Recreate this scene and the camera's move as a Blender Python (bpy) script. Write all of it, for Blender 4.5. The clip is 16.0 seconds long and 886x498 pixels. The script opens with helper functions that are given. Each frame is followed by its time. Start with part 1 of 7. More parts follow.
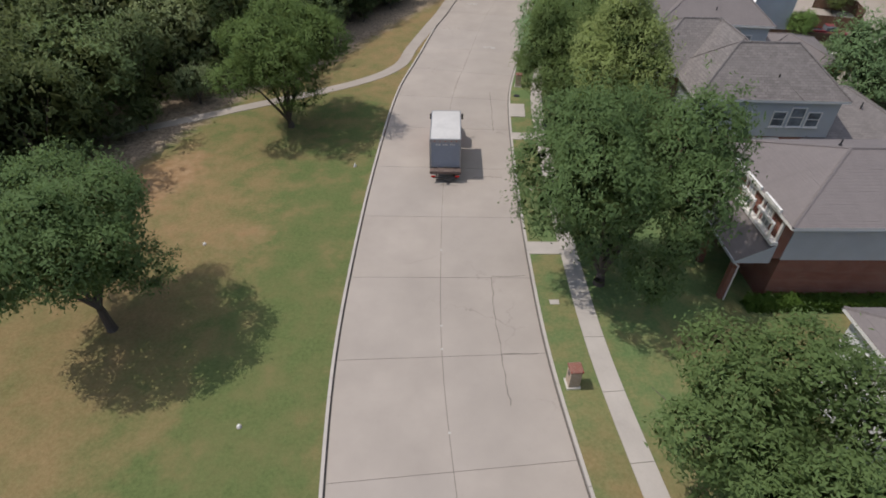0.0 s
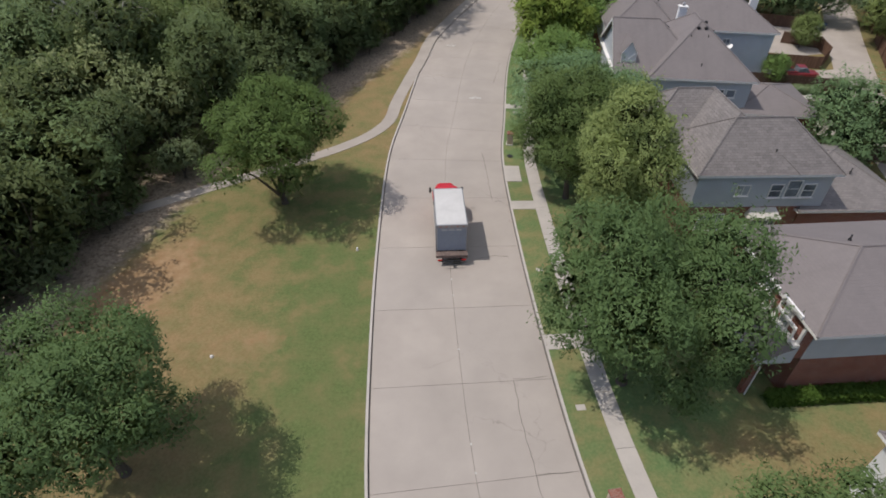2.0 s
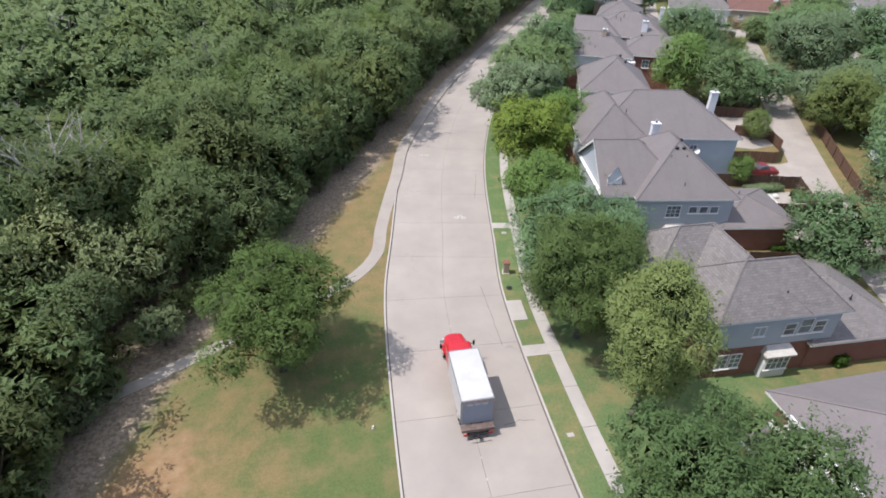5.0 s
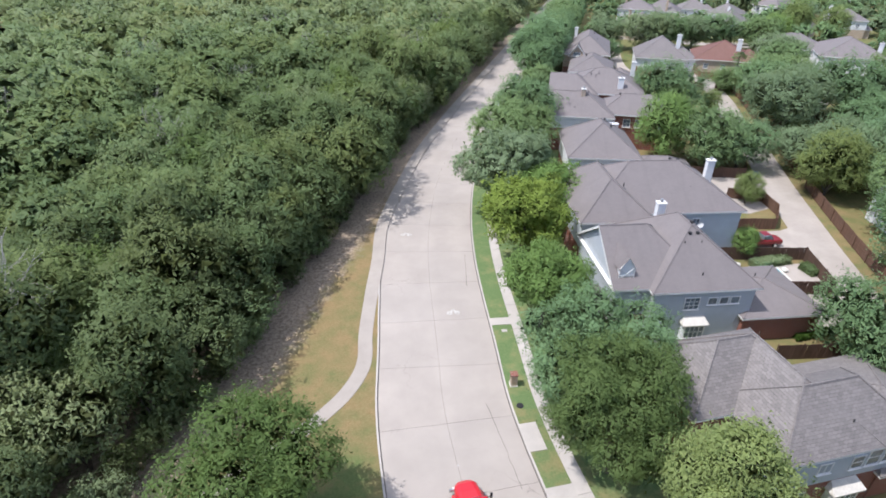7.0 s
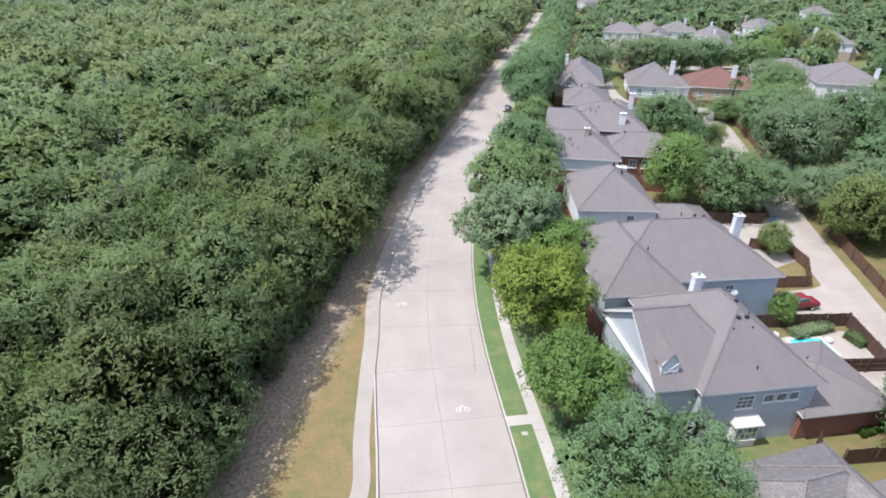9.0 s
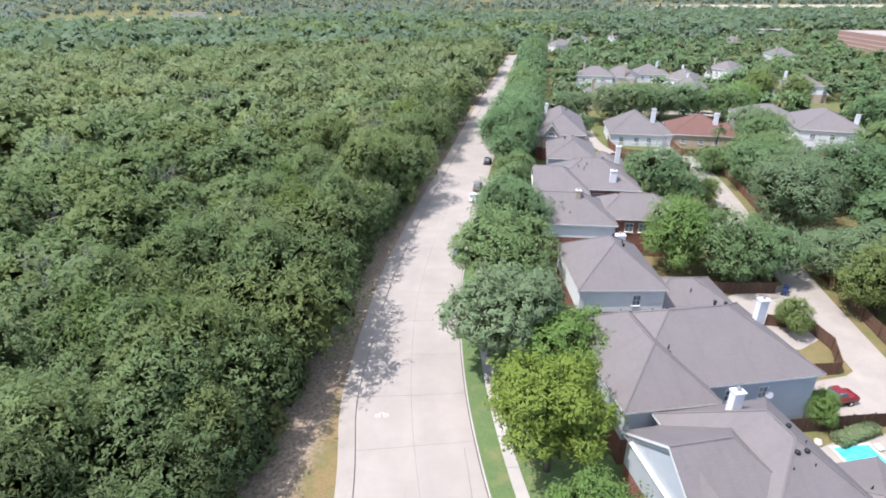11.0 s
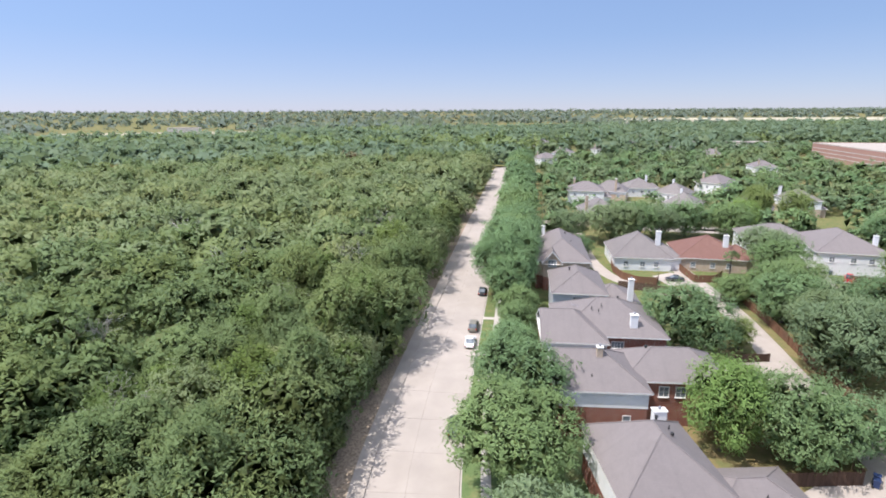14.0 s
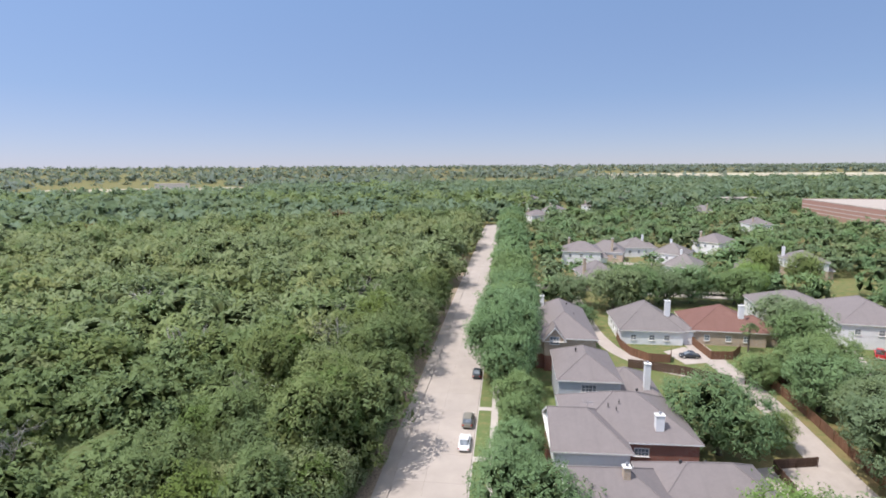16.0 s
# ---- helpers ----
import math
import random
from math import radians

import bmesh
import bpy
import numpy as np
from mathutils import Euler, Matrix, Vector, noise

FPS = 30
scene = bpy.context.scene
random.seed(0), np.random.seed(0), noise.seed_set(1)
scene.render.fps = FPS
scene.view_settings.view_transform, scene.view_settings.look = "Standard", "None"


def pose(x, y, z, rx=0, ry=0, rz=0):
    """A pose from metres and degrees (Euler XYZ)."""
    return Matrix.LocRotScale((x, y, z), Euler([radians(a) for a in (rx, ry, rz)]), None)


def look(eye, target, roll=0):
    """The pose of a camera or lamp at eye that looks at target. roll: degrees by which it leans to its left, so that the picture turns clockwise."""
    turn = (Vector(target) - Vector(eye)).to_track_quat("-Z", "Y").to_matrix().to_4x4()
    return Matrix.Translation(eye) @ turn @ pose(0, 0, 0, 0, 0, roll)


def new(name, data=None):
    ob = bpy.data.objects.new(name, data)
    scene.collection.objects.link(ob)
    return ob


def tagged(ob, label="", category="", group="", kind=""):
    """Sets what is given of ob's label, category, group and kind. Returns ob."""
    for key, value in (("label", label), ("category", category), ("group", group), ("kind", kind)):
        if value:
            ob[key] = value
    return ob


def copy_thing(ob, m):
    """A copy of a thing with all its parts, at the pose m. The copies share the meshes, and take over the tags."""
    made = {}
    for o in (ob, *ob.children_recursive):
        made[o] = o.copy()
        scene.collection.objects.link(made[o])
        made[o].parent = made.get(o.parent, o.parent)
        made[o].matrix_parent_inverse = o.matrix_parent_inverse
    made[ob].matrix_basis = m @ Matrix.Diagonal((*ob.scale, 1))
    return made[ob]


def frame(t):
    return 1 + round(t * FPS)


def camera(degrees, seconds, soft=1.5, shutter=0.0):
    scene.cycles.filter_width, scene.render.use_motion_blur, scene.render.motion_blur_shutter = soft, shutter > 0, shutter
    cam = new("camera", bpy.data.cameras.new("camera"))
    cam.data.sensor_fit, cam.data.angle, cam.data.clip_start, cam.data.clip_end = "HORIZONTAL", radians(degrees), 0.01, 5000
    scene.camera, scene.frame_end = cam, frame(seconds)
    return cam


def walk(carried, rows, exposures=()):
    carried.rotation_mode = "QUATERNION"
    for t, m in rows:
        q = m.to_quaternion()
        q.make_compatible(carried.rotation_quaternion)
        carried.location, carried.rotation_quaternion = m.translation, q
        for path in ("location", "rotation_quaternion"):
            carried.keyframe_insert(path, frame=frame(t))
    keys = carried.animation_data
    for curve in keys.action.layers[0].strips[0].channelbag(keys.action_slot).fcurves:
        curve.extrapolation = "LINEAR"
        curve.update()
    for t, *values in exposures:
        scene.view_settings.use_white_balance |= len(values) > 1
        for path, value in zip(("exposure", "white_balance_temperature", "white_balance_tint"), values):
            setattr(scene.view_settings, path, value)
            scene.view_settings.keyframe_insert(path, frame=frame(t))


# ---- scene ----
cam = camera(78.6, 16.0, soft=1.8)
METRES, EYE, TILT, LEAN, TURN = 84.0, 24.4, -39.0, -0.25, 0.0
ROWS = [
    (0.0, 0.0, 0.0, 0.0, 0.0, 0.0, 0.0),
    (0.5, -0.0085, 0.0053, 0.0214, -0.7, -0.15, 0.52),
    (1.0, -0.017, 0.0081, 0.0429, -1.13, -0.15, 0.84),
    (1.5, -0.027, 0.0097, 0.0638, -1.84, -0.15, 1.38),
    (2.0, -0.0379, 0.01, 0.0845, -3.44, -0.13, 2.58),
    (2.5, -0.049, 0.0091, 0.1047, -4.37, -0.13, 3.27),
    (3.0, -0.0608, 0.0073, 0.1237, -6.02, -0.1, 4.64),
    (3.5, -0.0725, 0.0076, 0.1418, -7.31, 0.02, 5.7),
    (4.0, -0.0811, 0.0139, 0.1608, -7.81, 0.45, 6.18),
    (4.5, -0.087, 0.0255, 0.1812, -8.18, 2.49, 6.52),
    (5.0, -0.0918, 0.0405, 0.2041, -8.82, 4.55, 7.01),
    (7.5, -0.0991, 0.1429, 0.3274, -12.75, 8.0, 10.31),
    (8.0, -0.0974, 0.1652, 0.3523, -13.18, 8.32, 10.65),
    (8.5, -0.0941, 0.1879, 0.3773, -13.5, 8.63, 10.9),
    (9.0, -0.0892, 0.2109, 0.4029, -13.85, 8.92, 11.23),
    (11.5, -0.0479, 0.3244, 0.526, -16.61, 13.55, 13.41),
    (12.0, -0.0376, 0.3465, 0.5492, -16.82, 15.45, 13.61),
    (12.5, -0.0266, 0.369, 0.5721, -16.99, 17.28, 13.77),
    (13.0, -0.0151, 0.3916, 0.5957, -17.12, 19.09, 13.86),
    (13.5, -0.0026, 0.4147, 0.6194, -17.21, 20.84, 13.95),
    (14.0, 0.0106, 0.4386, 0.6438, -17.23, 22.43, 14.04),
    (14.5, 0.0238, 0.4626, 0.669, -17.42, 23.93, 14.17),
    (15.0, 0.0377, 0.4881, 0.6952, -17.56, 25.28, 14.27),
    (15.5, 0.0537, 0.5128, 0.7213, -17.72, 26.61, 14.41),
    (16.0, 0.0701, 0.5391, 0.7475, -18.14, 27.82, 14.74),
]
walk(cam, [(t, pose(0, 0, EYE, TILT, LEAN, TURN) @ pose(METRES * x, METRES * y, METRES * z, 90 + pitch, roll, yaw)) for t, x, y, z, yaw, pitch, roll in ROWS],
     exposures=[(0.0, 0.01, 6610, 12), (2.5, 0.13, 6510, 12), (3.5, 0.30, 6430, 13), (5.0, 0.64, 6230, 13), (7.5, 0.85, 6030, 13), (9.0, 0.93, 6030, 13), (11.5, 1.12, 6080, 14), (12.5, 1.17, 6130, 14), (14.0, 1.05, 6330, 14), (15.0, 0.96, 6430, 14), (16.0, 0.85, 6430, 14)])

# ---- world, sun and sky ----
SUN_TO = Vector((-0.533, 0.01, 1.0)).normalized()
world = bpy.data.worlds.new("sky")
scene.world = world
world.use_nodes = True
wt = world.node_tree
wt.nodes.clear()
sky = wt.nodes.new("ShaderNodeTexSky")
sky.sky_type = "NISHITA"
sky.sun_disc = False
sky.sun_elevation = math.asin(SUN_TO.z)
sky.sun_rotation = math.atan2(SUN_TO.x, SUN_TO.y)
sky.altitude = 200
sky.air_density, sky.dust_density, sky.ozone_density = 0.8, 0.1, 4.0
bg = wt.nodes.new("ShaderNodeBackground")
bg.inputs["Strength"].default_value = 0.092
wout = wt.nodes.new("ShaderNodeOutputWorld")
# summer haze: a pale veil low down that thins to blue, laid over the clear sky
wpos = wt.nodes.new("ShaderNodeTexCoord")
wsep = wt.nodes.new("ShaderNodeSeparateXYZ")
veil = wt.nodes.new("ShaderNodeValToRGB")
# last stop: zenith out of view, brightened as added fill for the shadows
stops = ((0.0, (2.35, 2.5, 3.6)), (0.12, (1.7, 2.4, 3.85)), (0.36, (1.55, 2.55, 4.4)), (1.0, (9.5, 9.9, 11.0)))
while len(veil.color_ramp.elements) < len(stops):
    veil.color_ramp.elements.new(0.5)
for el, (at_, col_) in zip(veil.color_ramp.elements, stops):
    el.position, el.color = at_, (*(c / 12 for c in col_), 1)
gain = wt.nodes.new("ShaderNodeVectorMath")
gain.operation = "SCALE"
haze = wt.nodes.new("ShaderNodeMix")
haze.data_type = "RGBA"
haze.inputs[0].default_value = 0.74
wt.links.new(wpos.outputs["Generated"], wsep.inputs[0])
lean = wt.nodes.new("ShaderNodeMath")
lean.operation = "MULTIPLY_ADD"
lean.inputs[1].default_value, lean.inputs[2].default_value = -2.6, 12.6
wt.links.new(wsep.outputs[0], lean.inputs[0])
wt.links.new(lean.outputs[0], gain.inputs["Scale"])
wt.links.new(wsep.outputs[2], veil.inputs[0])
wt.links.new(veil.outputs[0], gain.inputs[0])
wt.links.new(sky.outputs[0], haze.inputs[6])
wt.links.new(gain.outputs[0], haze.inputs[7])
wt.links.new(haze.outputs[2], bg.inputs[0])
wt.links.new(bg.outputs[0], wout.inputs[0])

sun = new("sun", bpy.data.lights.new("sun", "SUN"))
sun.data.energy, sun.data.angle, sun.data.color = 2.95, radians(0.55), (1.0, 0.95, 0.885)
sun.matrix_world = look((0, 0, 0), tuple(-SUN_TO))


# ---- materials ----
class Nodes:
    """A small builder for one node material."""

    def __init__(self, name):
        self.m = bpy.data.materials.new(name)
        self.m.use_nodes = True
        self.t = self.m.node_tree
        self.t.nodes.clear()
        self.out = self.add("ShaderNodeOutputMaterial")

    def add(self, kind, **sets):
        n = self.t.nodes.new(kind)
        for key, value in sets.items():
            if key in n.inputs:
                n.inputs[key].default_value = value
        return n

    def link(self, a, b):
        self.t.links.new(a, b)

    def place(self, how="Object"):
        if how == "World":
            return self.add("ShaderNodeNewGeometry").outputs["Position"]
        return self.add("ShaderNodeTexCoord").outputs[how]

    def noise(self, at, scale, detail=4, rough=0.55):
        n = self.add("ShaderNodeTexNoise", Scale=scale, Detail=detail, Roughness=rough)
        self.link(at, n.inputs["Vector"])
        return n.outputs["Fac"]

    def steer(self, value, lo, hi):
        n = self.add("ShaderNodeMapRange")
        n.inputs["From Min"].default_value, n.inputs["From Max"].default_value = lo, hi
        self.link(value, n.inputs["Value"])
        return n.outputs["Result"]

    def mix(self, fac, a, b):
        n = self.t.nodes.new("ShaderNodeMix")
        n.data_type = "RGBA"
        for value, socket in ((fac, n.inputs[0]), (a, n.inputs[6]), (b, n.inputs[7])):
            if isinstance(value, (int, float)):
                socket.default_value = value
            elif isinstance(value, tuple):
                socket.default_value = (*value, 1.0)
            else:
                self.link(value, socket)
        return n.outputs[2]

    def math(self, op, a, b=0.0):
        n = self.t.nodes.new("ShaderNodeMath")
        n.operation = op
        for value, socket in ((a, n.inputs[0]), (b, n.inputs[1])):
            if isinstance(value, (int, float)):
                socket.default_value = value
            else:
                self.link(value, socket)
        return n.outputs[0]

    def bump(self, height, strength, distance):
        n = self.add("ShaderNodeBump", Strength=strength, Distance=distance)
        self.link(height, n.inputs["Height"])
        return n.outputs["Normal"]

    def finish(self, color, rough=0.8, metal=0.0, normal=None, spec=0.3):
        p = self.add("ShaderNodeBsdfPrincipled", Metallic=metal)
        p.inputs["Specular IOR Level"].default_value = spec
        if isinstance(color, tuple):
            p.inputs["Base Color"].default_value = (*color, 1.0)
        else:
            self.link(color, p.inputs["Base Color"])
        if isinstance(rough, (int, float)):
            p.inputs["Roughness"].default_value = rough
        else:
            self.link(rough, p.inputs["Roughness"])
        if normal is not None:
            self.link(normal, p.inputs["Normal"])
        self.link(p.outputs[0], self.out.inputs[0])
        return self.m


def plain(name, color, rough=0.6, metal=0.0, vary=0.12, scale=6.0, spec=0.4, where="Object"):
    """Paint, metal, plastic: one colour with fine grain and large stains."""
    b = Nodes(name)
    at = b.place(where)
    dark = tuple(c * (1 - vary) for c in color)
    light = tuple(min(1, c * (1 + vary)) for c in color)
    col = b.mix(b.steer(b.noise(at, scale), 0.3, 0.7), dark, light)
    col = b.mix(b.steer(b.noise(at, scale * 0.13, 3), 0.45, 0.75), col, tuple(c * (1 - 1.3 * vary) for c in color))
    return b.finish(col, rough, metal, b.bump(b.noise(at, scale * 8, 2), 0.12, 0.01), spec)


def concrete(name, color, random_amount=0.1):
    b = Nodes(name)
    at = b.place("World")
    info = b.add("ShaderNodeObjectInfo").outputs["Random"]
    low = tuple(c * 0.86 for c in color)
    high = tuple(c * 1.08 for c in color)
    col = b.mix(b.steer(b.noise(at, 0.35, 5, 0.65), 0.3, 0.72), low, high)
    col = b.mix(b.math("MULTIPLY", b.steer(b.noise(at, 1.7, 6, 0.7), 0.55, 0.85), 0.5), col, tuple(c * 0.72 for c in color))
    col = b.mix(b.math("MULTIPLY", b.steer(b.noise(at, 14, 3), 0.45, 0.8), 0.3), col, tuple(c * 1.15 for c in color))
    col = b.mix(b.math("MULTIPLY", info, random_amount), col, (color[0] * 0.6, color[1] * 0.58, color[2] * 0.55))
    return b.finish(col, 0.85, 0, b.bump(b.noise(at, 30, 4), 0.25, 0.01), 0.2)


def road_concrete():
    """Worn street concrete: tyre-darkened lanes, patches and hairline cracks."""
    b = Nodes("street_concrete")
    at = b.place("World")
    c = (0.38, 0.334, 0.294)
    info = b.add("ShaderNodeObjectInfo").outputs["Random"]
    col = b.mix(b.steer(b.noise(at, 0.22, 6, 0.6), 0.32, 0.7), tuple(v * 0.88 for v in c), tuple(v * 1.07 for v in c))
    lane = b.add("ShaderNodeAttribute")
    lane.attribute_name = "lane"
    wave = b.math("MULTIPLY", b.math("MULTIPLY", lane.outputs["Fac"], b.steer(b.noise(at, 0.5, 4), 0.2, 0.8)), 0.5)
    col = b.mix(wave, col, tuple(v * 0.74 for v in c))
    col = b.mix(b.math("MULTIPLY", b.steer(b.noise(at, 2.6, 6, 0.75), 0.58, 0.85), 0.45), col, tuple(v * 0.68 for v in c))
    v = b.add("ShaderNodeTexVoronoi", Scale=0.16)
    v.feature = "DISTANCE_TO_EDGE"
    n = b.add("ShaderNodeTexNoise", Scale=0.8, Detail=5.0)
    b.link(at, n.inputs["Vector"])
    warp = b.add("ShaderNodeVectorMath")
    warp.operation = "MULTIPLY_ADD"
    b.link(n.outputs["Color"], warp.inputs[0])
    warp.inputs[1].default_value = (2.2, 2.2, 2.2)
    b.link(at, warp.inputs[2])
    b.link(warp.outputs[0], v.inputs["Vector"])
    crack = b.math("MULTIPLY", b.steer(v.outputs["Distance"], 0.006, 0.0), b.steer(b.noise(at, 0.06, 2), 0.53, 0.62))
    col = b.mix(b.math("MULTIPLY", crack, 0.55), col, (0.12, 0.1, 0.09))
    col = b.mix(b.math("MULTIPLY", info, 0.22), col, (0.34, 0.31, 0.285))
    return b.finish(col, 0.82, 0, b.bump(b.noise(at, 25, 4), 0.2, 0.01), 0.22)


def ground_grass():
    """Lawn that dries to tan and wears to bare soil; leaf litter flecked with painted sunlight below the woods."""
    b = Nodes("lawn_and_soil")
    at = b.place("World")

    def attr(name):
        a = b.add("ShaderNodeAttribute")
        a.attribute_name = name
        return a.outputs["Fac"]

    fine = b.noise(at, 5.5, 6, 0.7)
    mid = b.noise(at, 0.45, 5, 0.6)
    green = b.mix(b.steer(fine, 0.3, 0.72), (0.085, 0.112, 0.04), (0.14, 0.172, 0.066))
    green = b.mix(b.steer(mid, 0.4, 0.75), green, (0.165, 0.155, 0.068))
    tan = b.mix(b.steer(fine, 0.3, 0.72), (0.2, 0.138, 0.066), (0.295, 0.212, 0.11))
    soil = b.mix(b.steer(b.noise(at, 1.3, 6, 0.65), 0.35, 0.7), (0.25, 0.155, 0.08), (0.33, 0.225, 0.13))
    lush = b.mix(b.steer(fine, 0.3, 0.72), (0.092, 0.152, 0.06), (0.16, 0.208, 0.086))
    lush = b.mix(b.steer(mid, 0.48, 0.82), lush, (0.24, 0.245, 0.11))
    green = b.mix(attr("lush"), green, lush)
    dry = b.math("ADD", attr("dry"), b.math("MULTIPLY", b.math("SUBTRACT", mid, 0.5), 0.9))
    col = b.mix(b.steer(dry, 0.18, 0.72), green, tan)
    bare = b.math("ADD", attr("bare"), b.math("MULTIPLY", b.math("SUBTRACT", b.noise(at, 0.8, 6, 0.65), 0.5), 0.8))
    col = b.mix(b.steer(bare, 0.4, 0.75), col, soil)
    litter = b.math("ADD", attr("litter"), b.math("MULTIPLY", b.math("SUBTRACT", b.noise(at, 1.1, 5, 0.7), 0.5), 0.7))
    # leaf litter; its pale flecks are dappled sunlight put into the colour
    litter_dapple = b.mix(b.steer(b.noise(at, 3.0, 6, 0.75), 0.35, 0.68), (0.15, 0.113, 0.08), (0.43, 0.345, 0.26))
    col = b.mix(b.steer(litter, 0.35, 0.65), col, litter_dapple)
    return b.finish(col, 0.95, 0, b.bump(b.noise(at, 9, 5, 0.7), 0.6, 0.06), 0.08)


def leaf_matter(name, deep, mid, bright, glow=0.46, span=0.03):
    """Leaves: greens that change from tree to tree, from spray to spray and in a broad drift over the ground, with a little scatter from leaf to leaf."""
    b = Nodes(name)
    geo = b.add("ShaderNodeNewGeometry")
    own = b.add("ShaderNodeAttribute")
    own.attribute_name = "tone"
    info = b.math("FRACT", b.math("ADD", b.add("ShaderNodeObjectInfo").outputs["Random"], own.outputs["Fac"]))
    isle = geo.outputs["Random Per Island"]
    broad = b.noise(geo.outputs["Position"], span, 4, 0.6)
    near = b.noise(geo.outputs["Position"], 0.15, 3, 0.55)
    spray = b.noise(geo.outputs["Position"], 0.9, 2, 0.5)
    tone = b.math("ADD", b.math("MULTIPLY", isle, 0.26), b.math("MULTIPLY", b.steer(near, 0.3, 0.7), 0.44))
    tone = b.math("ADD", tone, b.math("MULTIPLY", b.steer(spray, 0.3, 0.7), 0.3))
    col = b.mix(tone, tuple(0.7 * d + 0.3 * m for d, m in zip(deep, mid)), mid)
    pick = b.math("ADD", b.math("MULTIPLY", info, 0.5), b.math("MULTIPLY", b.steer(broad, 0.3, 0.7), 0.5))
    col = b.mix(b.math("MULTIPLY", pick, 0.8), col, bright)
    # some trees lean to olive, others to a cool grey-green
    hue = b.math("FRACT", b.math("MULTIPLY", info, 7.31))
    col = b.mix(b.math("MULTIPLY", b.steer(hue, 0.55, 1.0), 0.55), col, (mid[0] * 1.3, mid[1] * 1.06, mid[2] * 0.8))
    col = b.mix(b.math("MULTIPLY", b.steer(hue, 0.3, 0.0), 0.25), col, (mid[0] * 0.98, mid[1] * 0.98, mid[2] * 1.3))
    value = b.math("FRACT", b.math("MULTIPLY", info, 13.7))
    col = b.mix(b.math("MULTIPLY", b.steer(value, 0.45, 0.0), 0.38), col, tuple(0.6 * c for c in mid))
    col = b.mix(b.math("MULTIPLY", b.steer(value, 0.75, 1.0), 0.3), col, (bright[0] * 1.2, bright[1] * 1.12, bright[2] * 1.2))
    p = b.add("ShaderNodeBsdfPrincipled", Roughness=0.62)
    p.inputs["Specular IOR Level"].default_value = 0.12
    b.link(col, p.inputs["Base Color"])
    tr = b.add("ShaderNodeBsdfTranslucent")
    thin = b.mix(0.3, col, (0.23, 0.3, 0.1))
    b.link(thin, tr.inputs["Color"])
    mx = b.add("ShaderNodeMixShader", Fac=glow)
    b.link(p.outputs[0], mx.inputs[1])
    b.link(tr.outputs[0], mx.inputs[2])
    b.link(mx.outputs[0], b.out.inputs[0])
    return b.m


def shingles(name, color, accent, spread=0.05):
    """Asphalt shingles in courses; UV in metres along and up the slope."""
    b = Nodes(name)
    uv = b.place("UV")
    br = b.add("ShaderNodeTexBrick", Scale=1.0)
    br.inputs["Brick Width"].default_value = 0.4
    br.inputs["Row Height"].default_value = 0.24
    br.inputs["Mortar Size"].default_value = 0.012
    br.inputs["Bias"].default_value = 0.0
    br.inputs["Color1"].default_value = (*(c * (1 - spread) for c in color), 1)
    br.inputs["Color2"].default_value = (*(c * (1 + spread) for c in color), 1)
    br.inputs["Mortar"].default_value = (*(c * (1 - 3 * spread) for c in color), 1)
    b.link(uv, br.inputs["Vector"])
    at = b.place("World")
    col = b.mix(b.math("MULTIPLY", b.steer(b.noise(at, 0.5, 5, 0.65), 0.4, 0.75), 0.55), br.outputs["Color"], accent)
    stretch = b.add("ShaderNodeMapping")
    stretch.inputs["Scale"].default_value = (1.4, 0.12, 1)
    b.link(uv, stretch.inputs["Vector"])
    col = b.mix(b.math("MULTIPLY", b.steer(b.noise(stretch.outputs[0], 1.0, 4), 0.5, 0.8), 0.35), col, tuple(c * 0.62 for c in color))
    info = b.add("ShaderNodeObjectInfo").outputs["Random"]
    col = b.mix(b.math("MULTIPLY", info, 0.18), col, tuple(c * 1.25 for c in color))
    height = b.math("ADD", b.math("MULTIPLY", br.outputs["Fac"], -0.6), b.noise(at, 22, 3))
    return b.finish(col, 0.68, 0, b.bump(height, 0.5, 0.012), 0.5)


def brickwork(name, c1, c2, mortar):
    b = Nodes(name)
    uv = b.place("UV")
    br = b.add("ShaderNodeTexBrick", Scale=1.0)
    br.inputs["Brick Width"].default_value = 0.215
    br.inputs["Row Height"].default_value = 0.075
    br.inputs["Mortar Size"].default_value = 0.007
    for key, value in (("Color1", c1), ("Color2", c2), ("Mortar", mortar)):
        br.inputs[key].default_value = (*value, 1)
    b.link(uv, br.inputs["Vector"])
    at = b.place("World")
    col = b.mix(b.math("MULTIPLY", b.steer(b.noise(at, 0.9, 5), 0.4, 0.8), 0.4), br.outputs["Color"], tuple(c * 0.7 for c in c1))
    return b.finish(col, 0.9, 0, b.bump(br.outputs["Fac"], -0.5, 0.01), 0.15)


def siding(name, color):
    """Painted lap boards: UV in metres, boards 0.18 high."""
    b = Nodes(name)
    uv = b.place("UV")
    sep = b.add("ShaderNodeSeparateXYZ")
    b.link(uv, sep.inputs[0])
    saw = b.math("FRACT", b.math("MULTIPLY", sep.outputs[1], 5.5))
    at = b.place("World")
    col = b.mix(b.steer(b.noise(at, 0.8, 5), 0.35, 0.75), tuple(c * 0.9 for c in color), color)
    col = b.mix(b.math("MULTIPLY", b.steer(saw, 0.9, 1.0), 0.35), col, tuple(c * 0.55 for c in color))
    return b.finish(col, 0.6, 0, b.bump(saw, 0.4, 0.015), 0.3)


